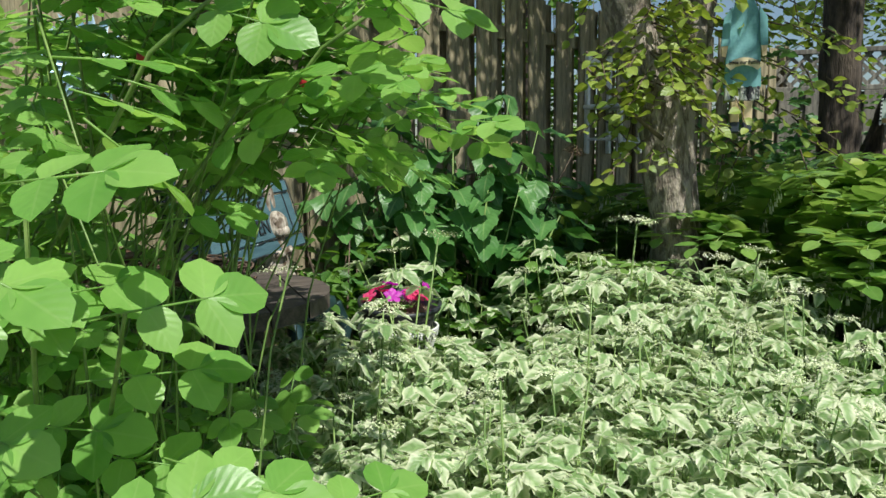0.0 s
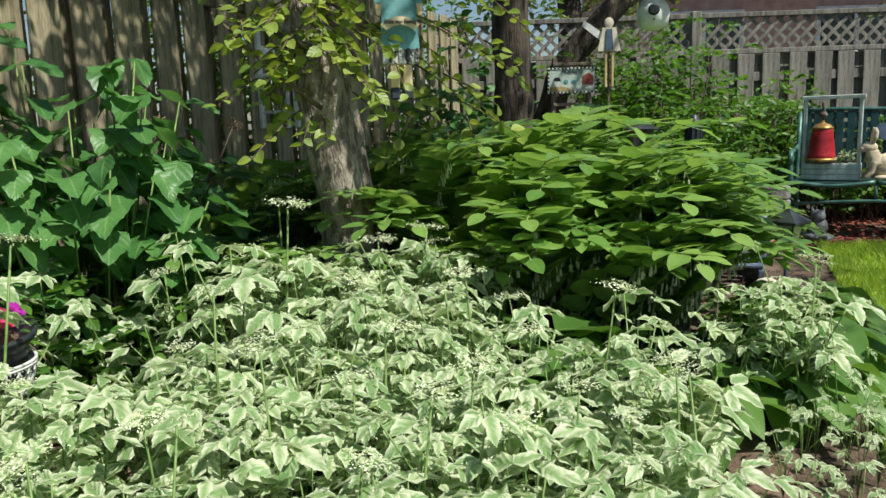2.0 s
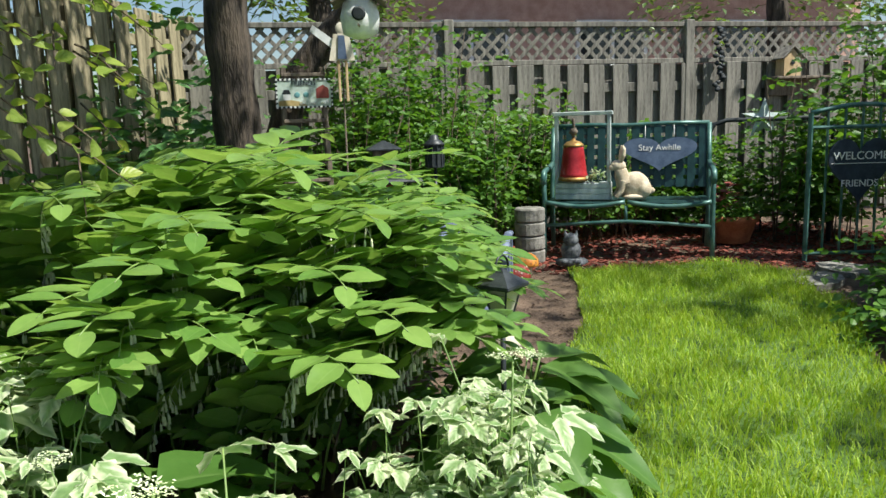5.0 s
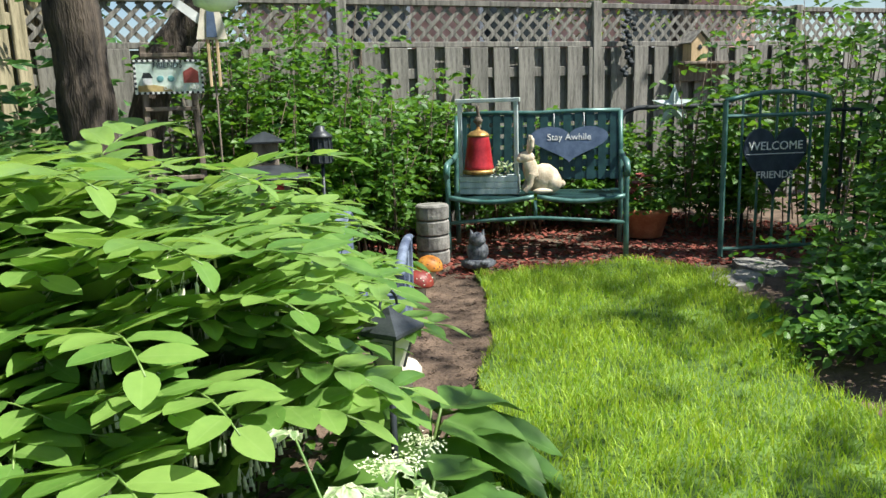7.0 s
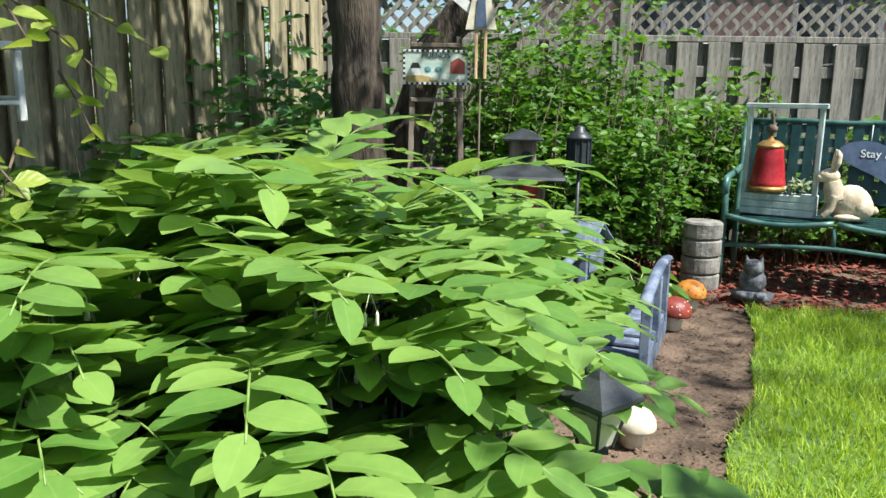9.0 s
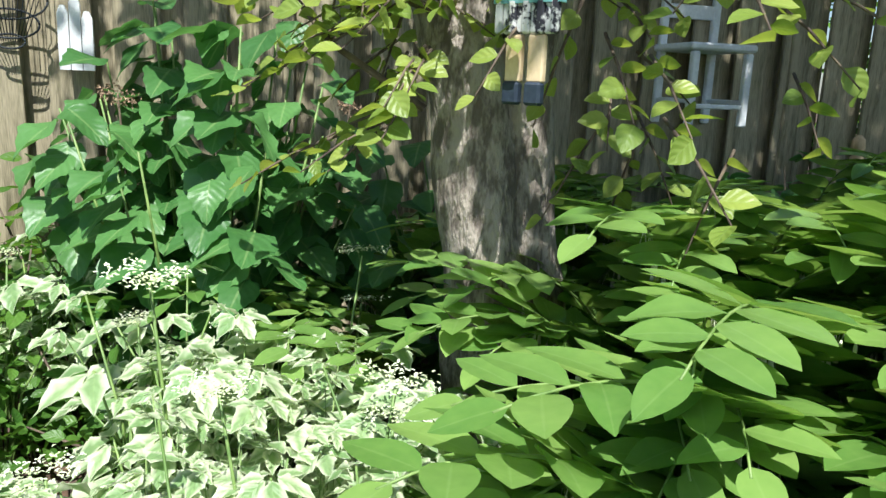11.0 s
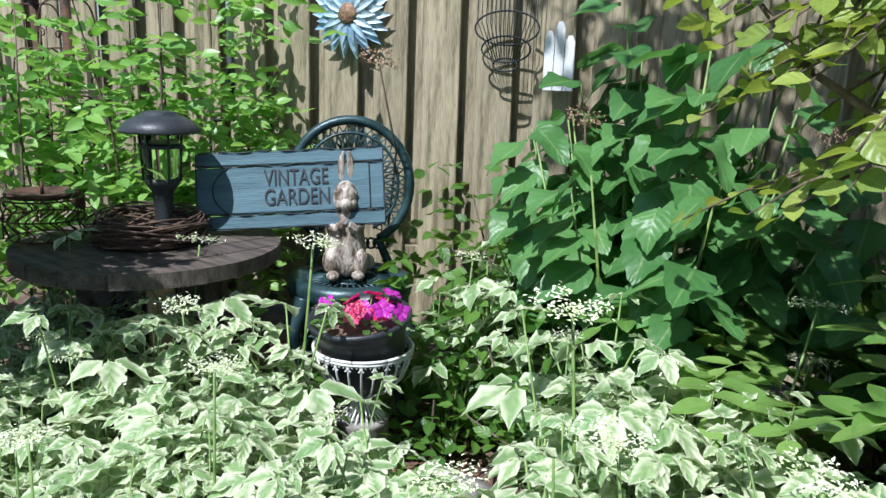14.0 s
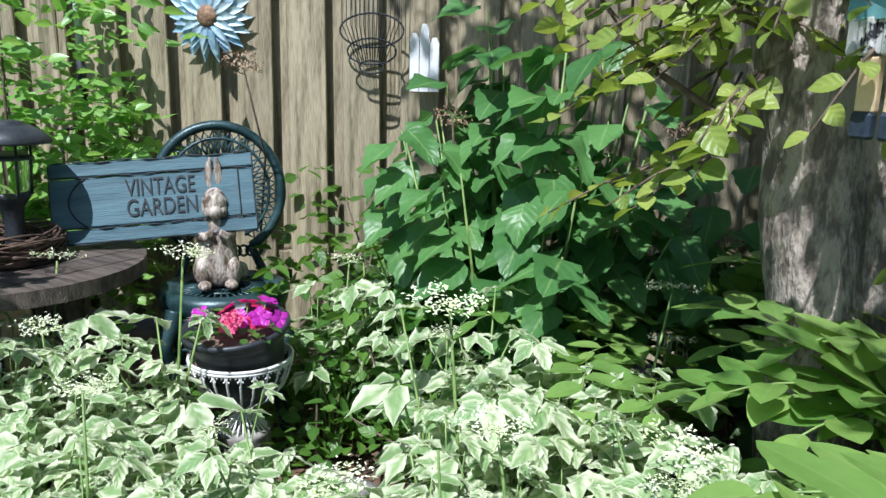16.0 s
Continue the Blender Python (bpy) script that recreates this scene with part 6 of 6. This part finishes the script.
def pagoda_birdhouse():
    root = thing("pagoda_birdhouse", facing(4.27, 6.28, 0, 2.5, 2.4), "weathered brown pagoda birdhouse with dark flared roofs", "birdhouse")
    part("post", Geo().box((0, 0, 0.16), (0.07, 0.07, 0.36)), OLDWOOD, root)
    part("lower_house", Geo().box((0, 0, 0.50), (0.26, 0.22, 0.34), bev=0.008), OLDWOOD, root)
    part("red_panel", Geo().box((0.045, -0.115, 0.56), (0.09, 0.012, 0.17)), RED, root, "red painted panel")
    q = Matrix.Rotation(radians(45), 4, "Z")
    part("lower_roof", Geo().lathe([(0.33, 0.665), (0.335, 0.675), (0.32, 0.69), (0.16, 0.735), (0.11, 0.745)], 4, m=q), LAMP_BLACK, root)
    part("upper_house", Geo().box((0, 0, 0.81), (0.15, 0.14, 0.14), bev=0.006), OLDWOOD, root)
    # no opening: a dark disc paints the shade inside the entry
    part("entry_hole", Geo().lathe([(0.028, 0.0), (0.03, 0.004), (0.02, 0.006)], 16, c=(0.02, -0.07, 0.79), m=Matrix.Rotation(radians(90), 4, "X")), INK, root, "dark disc standing in for the shaded entry hole")
    part("upper_roof", Geo().lathe([(0.16, 0.875), (0.163, 0.885), (0.14, 0.895), (0.06, 0.925), (0.012, 0.94)], 4, m=q), LAMP_BLACK, root)


def stake_lantern():
    root = thing("stake_lantern", pose(4.27, 5.63, 0, 0, 0, 15), "black ribbed solar lantern on a thin stake", "lantern")
    part("stake", Geo().tube([(0, 0, 0), (0.005, 0, 0.78)], 0.009, 8), LAMP_BLACK, root, smooth=True)
    part("body", Geo().lathe([(0.052, 0.78), (0.058, 0.785), (0.056, 0.80), (0.056, 0.915), (0.06, 0.92)], 12), INK, root)
    for k in range(12):
        a = k * math.pi / 6
        part("rib", Geo().tube([(0.058 * math.cos(a), 0.058 * math.sin(a), 0.79), (0.058 * math.cos(a), 0.058 * math.sin(a), 0.915)], 0.004, 5), LAMP_BLACK, root)
    part("cap", Geo().lathe([(0.064, 0.915), (0.064, 0.925), (0.04, 0.945), (0.028, 0.955), (0.024, 0.975), (0.008, 0.98)], 20), LAMP_BLACK, root, smooth=True)


def friends_sign():
    a, b = Vector((3.69, 6.70, 0)), Vector((4.055, 6.60, 0))
    ang = math.atan2(b.y - a.y, b.x - a.x)
    lad = thing("small_ladder", Matrix.Translation((*((a + b) / 2).xy, 0)) @ Matrix.Rotation(ang, 4, "Z"), "old brown wooden stepladder standing in the plants", "ladder")
    for s in (-1, 1):
        part("rail", Geo().box((s * 0.15, 0.02, 0.72), (0.035, 0.05, 1.46), Matrix.Rotation(s * radians(-1.5), 4, "Y")), OLDWOOD, lad)
    for z in (0.25, 0.68, 1.09, 1.40):
        part("rung", Geo().box((0, 0.01, z), (0.30, 0.06, 0.025)), OLDWOOD, lad)
    root = thing("friends_sign", Matrix.Translation((*((a + b) / 2).xy, 1.275)) @ Matrix.Rotation(ang, 4, "Z") @ pose(0, -0.022, 0, 6, 0, 0), "painted mint sign with houses saying friends gather here", "sign")
    w, h = 0.385, 0.195
    part("sign_board", Geo().box((0, 0, 0), (w, 0.012, h)), MINT, root)
    for k in range(26):
        x = -w / 2 + (k + 0.5) * w / 26
        for z in (-1, 1):
            part("border_check", Geo().box((x, -0.0075, z * (h / 2 - 0.006)), (w / 26, 0.004, 0.012), bev=0.0005), INK if k % 2 else WHITE_PAINT, root)
    for k in range(12):
        z = -h / 2 + 0.012 + (k + 0.5) * (h - 0.024) / 12
        for x in (-1, 1):
            part("border_check", Geo().box((x * (w / 2 - 0.006), -0.0075, z), (0.012, 0.004, (h - 0.024) / 12), bev=0.0005), INK if k % 2 else WHITE_PAINT, root)
    part("painted_field", Geo().slab([(-0.175, -0.083), (0.02, -0.083), (-0.03, -0.055), (-0.10, -0.042), (-0.175, -0.05)], 0.004, c=(0, -0.0065, 0)), OCHRE, root)
    part("painted_house", Geo().slab([(-0.145, -0.045), (-0.095, -0.045), (-0.095, -0.005), (-0.145, -0.005)], 0.004, c=(0, -0.007, 0)), WHITE_PAINT, root)
    part("painted_roof", Geo().slab([(-0.152, -0.005), (-0.09, -0.005), (-0.105, 0.025), (-0.14, 0.025)], 0.004, c=(0, -0.0075, 0)), INK, root)
    part("painted_barn", Geo().slab([(0.08, -0.035), (0.165, -0.035), (0.165, 0.03), (0.125, 0.055), (0.08, 0.03)], 0.004, c=(0, -0.007, 0)), BRICKRED, root)
    for x in (-0.05, 0.01):
        part("painted_tree", Geo().blob((x, -0.007, -0.01), (0.02, 0.003, 0.018), 12, 8), TEAL, root)
    letters("FRIENDS", 0.043, NAVY, root, (-0.005, -0.008, 0.066))
    letters("GATHER HERE", 0.034, WHITE_PAINT, root, (0.075, -0.011, -0.063))


def angel_figure():
    root = thing("wooden_angel_ornament", facing(4.03, 6.35, 1.34, 2.5, 2.4), "cream wooden angel ornament with hanging legs", "ornament")
    part("dress", Geo().slab([(-0.085, 0.13), (0.085, 0.13), (0.05, 0.30), (-0.05, 0.30)], 0.018), IVORY, root)
    part("apron", Geo().slab([(-0.03, 0.14), (0.03, 0.14), (0.02, 0.29), (-0.02, 0.29)], 0.008, c=(0, -0.014, 0)), HEART_BLUE, root)
    part("head", Geo().blob((0, 0, 0.335), (0.035, 0.012, 0.04), 14, 10), IVORY, root)
    part("wing", Geo().slab([(-0.04, 0.26), (-0.18, 0.36), (-0.2, 0.32), (-0.05, 0.2)][::-1], 0.01, c=(0, 0.014, 0)), WHITE_PAINT, root)
    for s in (-1, 1):
        part("leg", Geo().box((s * 0.025, 0, 0.0), (0.018, 0.012, 0.27)), PALEWOOD, root)
    part("support_rod", Geo().tube([(0, 0.02, -1.34), (0, 0.02, 0.2)], 0.006, 6), OLDWOOD, root)


def owl_house():
    root = thing("hanging_birdhouse", facing(3.35, 4.72, 1.42, 1.4, 1.4), "whitewashed round hanging birdhouse", "birdhouse")
    part("body", Geo().lathe([(0.03, 0.0), (0.075, 0.02), (0.085, 0.09), (0.07, 0.15), (0.03, 0.18)], 20), WHITE_PAINT, root, smooth=True)
    # the entry is a solid disc, black in place of its inner shade
    part("entry_hole", Geo().lathe([(0.026, 0.0), (0.03, 0.004), (0.022, 0.01)], 16, c=(0, -0.082, 0.095), m=Matrix.Rotation(radians(90), 4, "X")), INK, root, "dark disc standing in for the shaded entry hole")
    part("perch", Geo().tube([(0, -0.08, 0.045), (0, -0.13, 0.045)], 0.005, 6), OLDWOOD, root)
    for s in (-1, 1):
        part("roof_board", Geo().box((s * 0.055, 0, 0.185), (0.15, 0.19, 0.014), Matrix.Rotation(s * radians(38), 4, "Y")), OLDWOOD, root)
    part("hanging_wire", Geo().tube([(0, 0, 0.2), (0.02, 0.02, 0.9), (0.0, 0.0, 1.65)], 0.002, 4), INK, root)


def terracotta_pot():
    root = thing("potted_plant", pose(7.12, 5.62, 0, 0, 0, 0), "terracotta pot with trailing leafy plant on the mulch", "potted plant")
    part("pot", Geo().lathe([(0.13, 0.0), (0.135, 0.01), (0.185, 0.17), (0.205, 0.175), (0.21, 0.225), (0.195, 0.228), (0.185, 0.20), (0.02, 0.19)], 30), TERRA, root, smooth=True)
    g, r = Geo(), np.random.default_rng(6)
    for _ in range(120):
        a = r.uniform(0, 6.283)
        d = math.sqrt(r.random()) * 0.22
        spray(g, LEAF_OVAL, (math.cos(a) * d * 0.5, math.sin(a) * d * 0.5, 0.2), (math.cos(a), math.sin(a), r.uniform(0.2, 1.5)), 4, 0.2, 0.05, r)
    part("leaves", g, SHRUB, root, smooth=True, kind="stuff")
    g = Geo()
    for _ in range(40):
        a = r.uniform(0, 6.283)
        put_leaf(g, LEAF_OVAL, (-0.12 + 0.05 * math.cos(a), 0.05 * math.sin(a), r.uniform(0.25, 0.5)), (math.cos(a), math.sin(a), 0.3), (0, 0, 1), 0.1)
    part("dark_red_leaves", g, BRICKRED, root, "dark red foliage", smooth=True, kind="stuff")


def tin_star():
    root = thing("tin_star", facing(7.75, 5.80, 0.0, 2.3, 2.2), "grey tin barn star on an iron stand", "ornament")
    g = Geo()
    pts = []
    for k in range(10):
        a = math.pi / 2 + k * math.pi / 5
        rr = 0.19 if k % 2 == 0 else 0.075
        pts.append((rr * math.cos(a), 0.0, 0.98 + rr * math.sin(a)))
    pts += [(0, -0.05, 0.98), (0, 0.03, 0.98)]
    faces = [(k, (k + 1) % 10, 10) for k in range(10)] + [((k + 1) % 10, k, 11) for k in range(10)]
    part("star", g.add(pts, faces), GREYWASH, root)
    part("stand", Geo().tube([(0, 0.02, 0.0), (0, 0.03, 0.95)], 0.008, 6), INK, root)


def arm_arch():
    root = thing("iron_arch_rail", BENCH @ pose(0.95, 0.8, 0, 0, 0, 10), "black iron tube rail behind the bench", "rail")
    part("rail", Geo().tube([(-0.35, 0, 0.0), (-0.35, 0, 0.86), (-0.30, 0, 0.96), (-0.2, 0, 0.99), (0.5, 0, 0.99), (0.6, 0, 0.96), (0.62, 0, 0.86), (0.62, 0, 0.0)], 0.018, 9), INK, root, smooth=True)


def gate():
    a, b = Vector((6.80, 4.78, 0)), Vector((7.40, 4.39, 0))
    ang = math.atan2(b.y - a.y, b.x - a.x)
    w = (b - a).length
    root = thing("iron_gate", Matrix.Translation(a) @ Matrix.Rotation(ang, 4, "Z"), "grey-green iron garden gate with upright bars", "gate")
    for x in (0, w):
        part("gate_post", Geo().tube([(x, 0, 0), (x, 0, 1.03)], 0.018, 8), BENCH_TUBE, root)
    part("top_arch", Geo().tube([(w * t, 0, 1.03 + 0.05 * math.sin(math.pi * t)) for t in np.linspace(0, 1, 12)], 0.016, 8), BENCH_TUBE, root, smooth=True)
    for z in (0.05, 0.93):
        part("crossbar", Geo().tube([(0, 0, z), (w, 0, z)], 0.013, 8), BENCH_TUBE, root)
    for k in range(1, 6):
        part("bar", Geo().tube([(w * k / 6, 0, 0.05), (w * k / 6, 0, 1.06)], 0.009, 7), BENCH_TUBE, root)
    sign = thing("welcome_sign", Matrix.Translation(a) @ Matrix.Rotation(ang, 4, "Z") @ pose(w * 0.47, -0.03, 0.66), "dark navy heart sign that says welcome friends", "sign")
    part("heart_board", Geo().slab(heart(0.44, 0.46), 0.014), NAVY, sign)
    letters("WELCOME", 0.078, WHITE_PAINT, sign, (0, -0.009, 0.07))
    part("stitched_line", Geo().box((0, -0.009, 0.02), (0.40, 0.003, 0.005)), WHITE_PAINT, sign)
    letters("FRIENDS", 0.068, WHITE_PAINT, sign, (0, -0.009, -0.12))
    # the railing that goes on from the gate
    rail = thing("iron_railing", Matrix.Translation(b) @ Matrix.Rotation(ang - 0.25, 4, "Z"), "dark iron railing beside the gate", "railing")
    for z in (0.06, 0.95):
        part("crossbar", Geo().tube([(0, 0, z), (1.5, 0, z)], 0.013, 8), INK, rail)
    for k in range(14):
        part("bar", Geo().tube([(0.1 + 0.105 * k, 0, 0), (0.1 + 0.105 * k, 0, 1.0)], 0.010, 7), INK, rail)


def flagstone(x, y, a, sx, sy, seed):
    r = np.random.default_rng(seed)
    n = 9
    ring = [(sx * math.cos(t) * r.uniform(0.85, 1.1), sy * math.sin(t) * r.uniform(0.85, 1.1)) for t in np.linspace(0, 2 * math.pi, n, endpoint=False)]
    g = Geo().slab(ring, 0.04, Matrix.Rotation(radians(90), 4, "X"), (0, 0, 0.002))
    single("flagstone", g, STONE, "flat grey flagstone set in the mulch", "flagstone", "flagstones by the gate", m=pose(x, y, 0.0, 0, 0, a))


def on_back_fence(along, off, z):
    p = BACK_A + BACK_DIR * along + Vector((BACK_DIR.y, -BACK_DIR.x, 0)) * off
    return Matrix.Translation((p.x, p.y, z)) @ Matrix.Rotation(math.atan2(BACK_DIR.y, BACK_DIR.x), 4, "Z")


def fence_birdhouse():
    sh = thing("fence_shelf", on_back_fence(3.0, 0.05, 1.33), "dark wooden shelf fixed to the fence", "shelf")
    part("shelf_board", Geo().box((0.1, -0.09, 0.04), (0.62, 0.18, 0.025)), OLDWOOD, sh)
    part("back_board", Geo().box((0.1, -0.015, -0.05), (0.62, 0.03, 0.16)), OLDWOOD, sh)
    root = thing("wooden_birdhouse", on_back_fence(2.98, 0.14, 1.385), "honey-brown wooden birdhouse with a peaked roof", "birdhouse")
    part("body", Geo().slab([(-0.095, 0.0), (0.095, 0.0), (0.095, 0.17), (0, 0.26), (-0.095, 0.17)], 0.13), PALEWOOD, root)
    for s in (-1, 1):
        part("roof_board", Geo().box((s * 0.065, 0, 0.225), (0.18, 0.18, 0.014), Matrix.Rotation(s * radians(43), 4, "Y")), GREYWOOD, root)
    # a dark disc on the front stands for the shade in the opening
    part("entry_hole", Geo().lathe([(0.022, 0.0), (0.024, 0.004), (0.018, 0.006)], 14, c=(0, -0.067, 0.13), m=Matrix.Rotation(radians(90), 4, "X")), INK, root, "dark disc standing in for the shaded entry hole")
    ch = thing("hanging_black_ornament", on_back_fence(2.25, 0.12, 1.25), "black hanging chain ornament on the fence post", "ornament")
    q = np.random.default_rng(8)
    for k in range(26):
        part("link", Geo().blob((q.normal() * 0.03, q.normal() * 0.015, 0.02 + 0.023 * k), (0.03, 0.02, 0.022), 8, 6, 0.4, k), INK, ch, smooth=True)


def house():
    o = BACK_A + BACK_DIR * 1.0 + Vector((0.32, 0.947, 0)) * 5.0
    root = thing("neighbour_house", Matrix.Translation(o) @ Matrix.Rotation(math.atan2(BACK_DIR.y, BACK_DIR.x), 4, "Z"), "neighbour's pink brick house beyond the lattice fence", "house")
    part("wall", Geo().box((3.2, 2.0, 1.9), (8.5, 4, 3.8)), PINKBRICK, root)
    for s in (-1, 1):
        part("roof", Geo().box((3.2, 2.0 + s * 1.3, 4.35), (9.2, 3.2, 0.12), Matrix.Rotation(s * radians(-24), 4, "X")), ROOFING, root)
    for x in (0.2, 2.6, 5.2):
        win = part("window", Geo().box((x, -0.02, 1.95), (1.15, 0.05, 1.15)), WINDOW_DARK, root)
        for dx in (-0.6, 0, 0.6):
            part("frame", Geo().box((x + dx, -0.05, 1.95), (0.07, 0.06, 1.25)), WHITE_PAINT, win)
        for dz in (-0.6, 0.6):
            part("frame", Geo().box((x, -0.052, 1.95 + dz), (1.27, 0.06, 0.07)), WHITE_PAINT, win)


garden_bench()
bell_box()
rabbit_sitting()
heart_sign()
cat_statue()
stone_post()
mushroom(5.02, 5.70, 0.085, 0.15, ORANGE, True, "orange spotted mushroom ornament with ivory stalk")
mushroom(4.72, 5.42, 0.085, 0.15, REDCAP, True, "red white-dotted mushroom ornament")
mushroom(4.80, 5.66, 0.075, 0.17, GREENCAP, True, "green white-dotted mushroom ornament")
mushroom(3.82, 4.36, 0.075, 0.12, IVORY, False, "cream mushroom ornament beside the lantern")
blue_bridge()
coach_lantern()
pagoda_birdhouse()
stake_lantern()
friends_sign()
angel_figure()
owl_house()
terracotta_pot()
tin_star()
arm_arch()
gate()
flagstone(6.25, 4.35, 20, 0.24, 0.16, 1)
flagstone(6.68, 4.42, 60, 0.22, 0.15, 2)
fence_birdhouse()
house()


# ---- rose and climbers ----
def rose_leaf(r, size):
    g = Geo()
    put_leaf(g, ROSE_SHAPE, (size * 1.35, 0, 0), (1, 0, -0.1), (0, 0, 1), size)
    for k, x in enumerate((1.2, 0.3)):
        for s in (-1, 1):
            put_leaf(g, ROSE_SHAPE, (size * x, 0, 0), (0.3, s, -0.1), (0, 0, 1), size * (0.92 - 0.12 * k))
    g.tube([(-size * 0.6, 0, 0), (size * 1.35, 0, 0)], 0.0012, 4)
    return g.mesh("leaf", ROSE, True)


ROSE_SHAPE = leaf_shape(0.84, 10, 0.08, 0.1, teeth=0.02, base=0.88, tip=0.1, full=0.62)
r_rose = np.random.default_rng(55)
ROSE_LEAVES = [rose_leaf(r_rose, s) for s in (0.043, 0.050, 0.056, 0.047)]


def rose_bush():
    r = np.random.default_rng(56)
    root = thing("rose_bush", pose(0, 0, 0), "leafy shrub rose with a few small red buds", "shrub")
    ends = []
    for k in range(88):
        foot = np.array([r.uniform(-0.35, 0.35), r.uniform(1.75, 2.35), 0.0])
        top = np.array([r.uniform(-0.35, 0.55), r.uniform(1.5, 2.3), r.uniform(0.95, 1.5)])
        if k > 39:
            top = np.array([r.uniform(0.08, 0.54), r.uniform(1.95, 2.45), r.uniform(0.98, 1.5)])
        elif k % 3 == 0:
            top = np.array([r.uniform(-0.4, 0.12), r.uniform(1.35, 1.9), r.uniform(0.45, 0.9)])
        tip = top + np.array([r.uniform(-0.05, 0.22), r.uniform(-0.3, 0.15), r.uniform(-0.2, 0.1)])
        if tip[0] > 0.45 and tip[1] < 1.5:
            tip[0] -= 0.2
        path = np.array([foot, foot * (0.6, 0.6, 0.4) + top * (0.4, 0.4, 0.6), top, tip])
        part("cane", Geo().tube(path, [0.0026, 0.0021, 0.0017, 0.001], 6), STEM, root, smooth=True)
        ends.append(tip)
        for q in np.linspace(0.12, 1, 13):
            p = np.array([np.interp(q * 3, range(4), path[:, i]) for i in range(3)])
            a = r.uniform(0, 6.283)
            if 0.16 < p[0] < 0.62 and 0.60 < p[2] < 0.97:
                continue  # the bush is open here, above its low shoots
            o = part("leaf", ROSE_LEAVES[int(r.integers(4))], ROSE, root)
            o.location = p + np.array([math.cos(a), math.sin(a), 0.2]) * 0.03
            o.rotation_euler = (r.uniform(-0.5, 0.5), r.uniform(-0.3, 0.7), a)
    for e in ends[:7]:
        g = Geo().blob(e, (0.008, 0.008, 0.011), 10, 8, 0.2)
        part("rosebud", g, HOTPINK if e[2] < 1.1 else RED, root, "small red rosebud", smooth=True)
    # sprays that reach out over the path
    for foot, tip in (((0.2, 1.75, 0.4), (0.42, 1.42, 0.86)), ((0.15, 1.7, 0.4), (0.36, 1.38, 0.98)), ((0.25, 1.8, 0.3), (0.47, 1.45, 0.70)), ((0.2, 1.7, 0.9), (0.5, 1.62, 1.22)), ((0.3, 1.9, 0.9), (0.74, 1.75, 1.27)), ((0.1, 1.6, 0.5), (0.30, 1.36, 0.92)), ((0.1, 1.6, 0.3), (0.40, 1.40, 0.66)), ((0.15, 1.7, 0.3), (0.56, 1.62, 0.58)), ((0.2, 1.9, 0.7), (0.45, 1.72, 1.08))):
        foot, tip = np.array(foot), np.array(tip)
        part("cane", Geo().tube([foot, (foot + tip) / 2 + (0, 0, 0.06), tip], [0.004, 0.003, 0.002], 6), STEM, root, smooth=True)
        for q in (0.45, 0.75, 1.0):
            o = part("leaf", ROSE_LEAVES[2], ROSE, root)
            o.location = foot + (tip - foot) * q + (0, 0, 0.04 * math.sin(3.14 * q))
            o.rotation_euler = (r.uniform(0.4, 0.9), r.uniform(-0.3, 0.3), r.uniform(-0.6, 1.0))
            o.scale = (1.1, 1.1, 1.1)


rose_bush()


def climber(name, boxes, n, leaf, mat, label, seed):
    thicket(name, boxes, n, leaf, mat, label, seed, stem_step=10, category="climbing plant", stem_every=9)


climber("fence_climber", [(-0.78, 2.75, 0.32, 0.28, 1.75), (-0.85, 3.2, 0.2, 0.2, 1.7), (-1.1, 2.4, 0.4, 0.4, 1.7)], 96, 0.070, ROSE, "leafy climbing rose along the cedar fence", 111)
thicket("gate_vine", [(7.6, 5.2, 0.35, 0.25, 1.5), (8.0, 4.5, 0.3, 0.3, 1.8), (7.7, 3.8, 0.4, 0.3, 2.3), (6.9, 3.55, 0.3, 0.25, 1.4), (8.3, 5.2, 0.5, 0.5, 2.1)], 190, 0.075, SHRUB, "broad-leaved vine growing over the iron gate", 112, stem_step=8, category="vine")


thicket("lilac_hedge", [(0.9, 7.3, 0.7, 0.3, 2.7), (2.2, 8.6, 0.8, 0.4, 2.8), (3.4, 9.3, 0.5, 0.3, 2.5)], 260, 0.085, SHRUB, "tall leafy hedge beyond the board fence", 113, stem_step=7, category="hedge", stem_every=8)


def finial_post():
    root = thing("finial_post", pose(2.24, 6.45, 0), "pale turned wooden finial on a thin post", "ornament")
    part("post", Geo().tube([(0, 0, 0), (0, 0, 0.86)], 0.012, 8), OLDWOOD, root)
    part("finial", Geo().lathe([(0.02, 0.85), (0.03, 0.865), (0.018, 0.88), (0.03, 0.91), (0.026, 0.945), (0.008, 0.965)], 16), PALEWOOD, root, smooth=True)


finial_post()
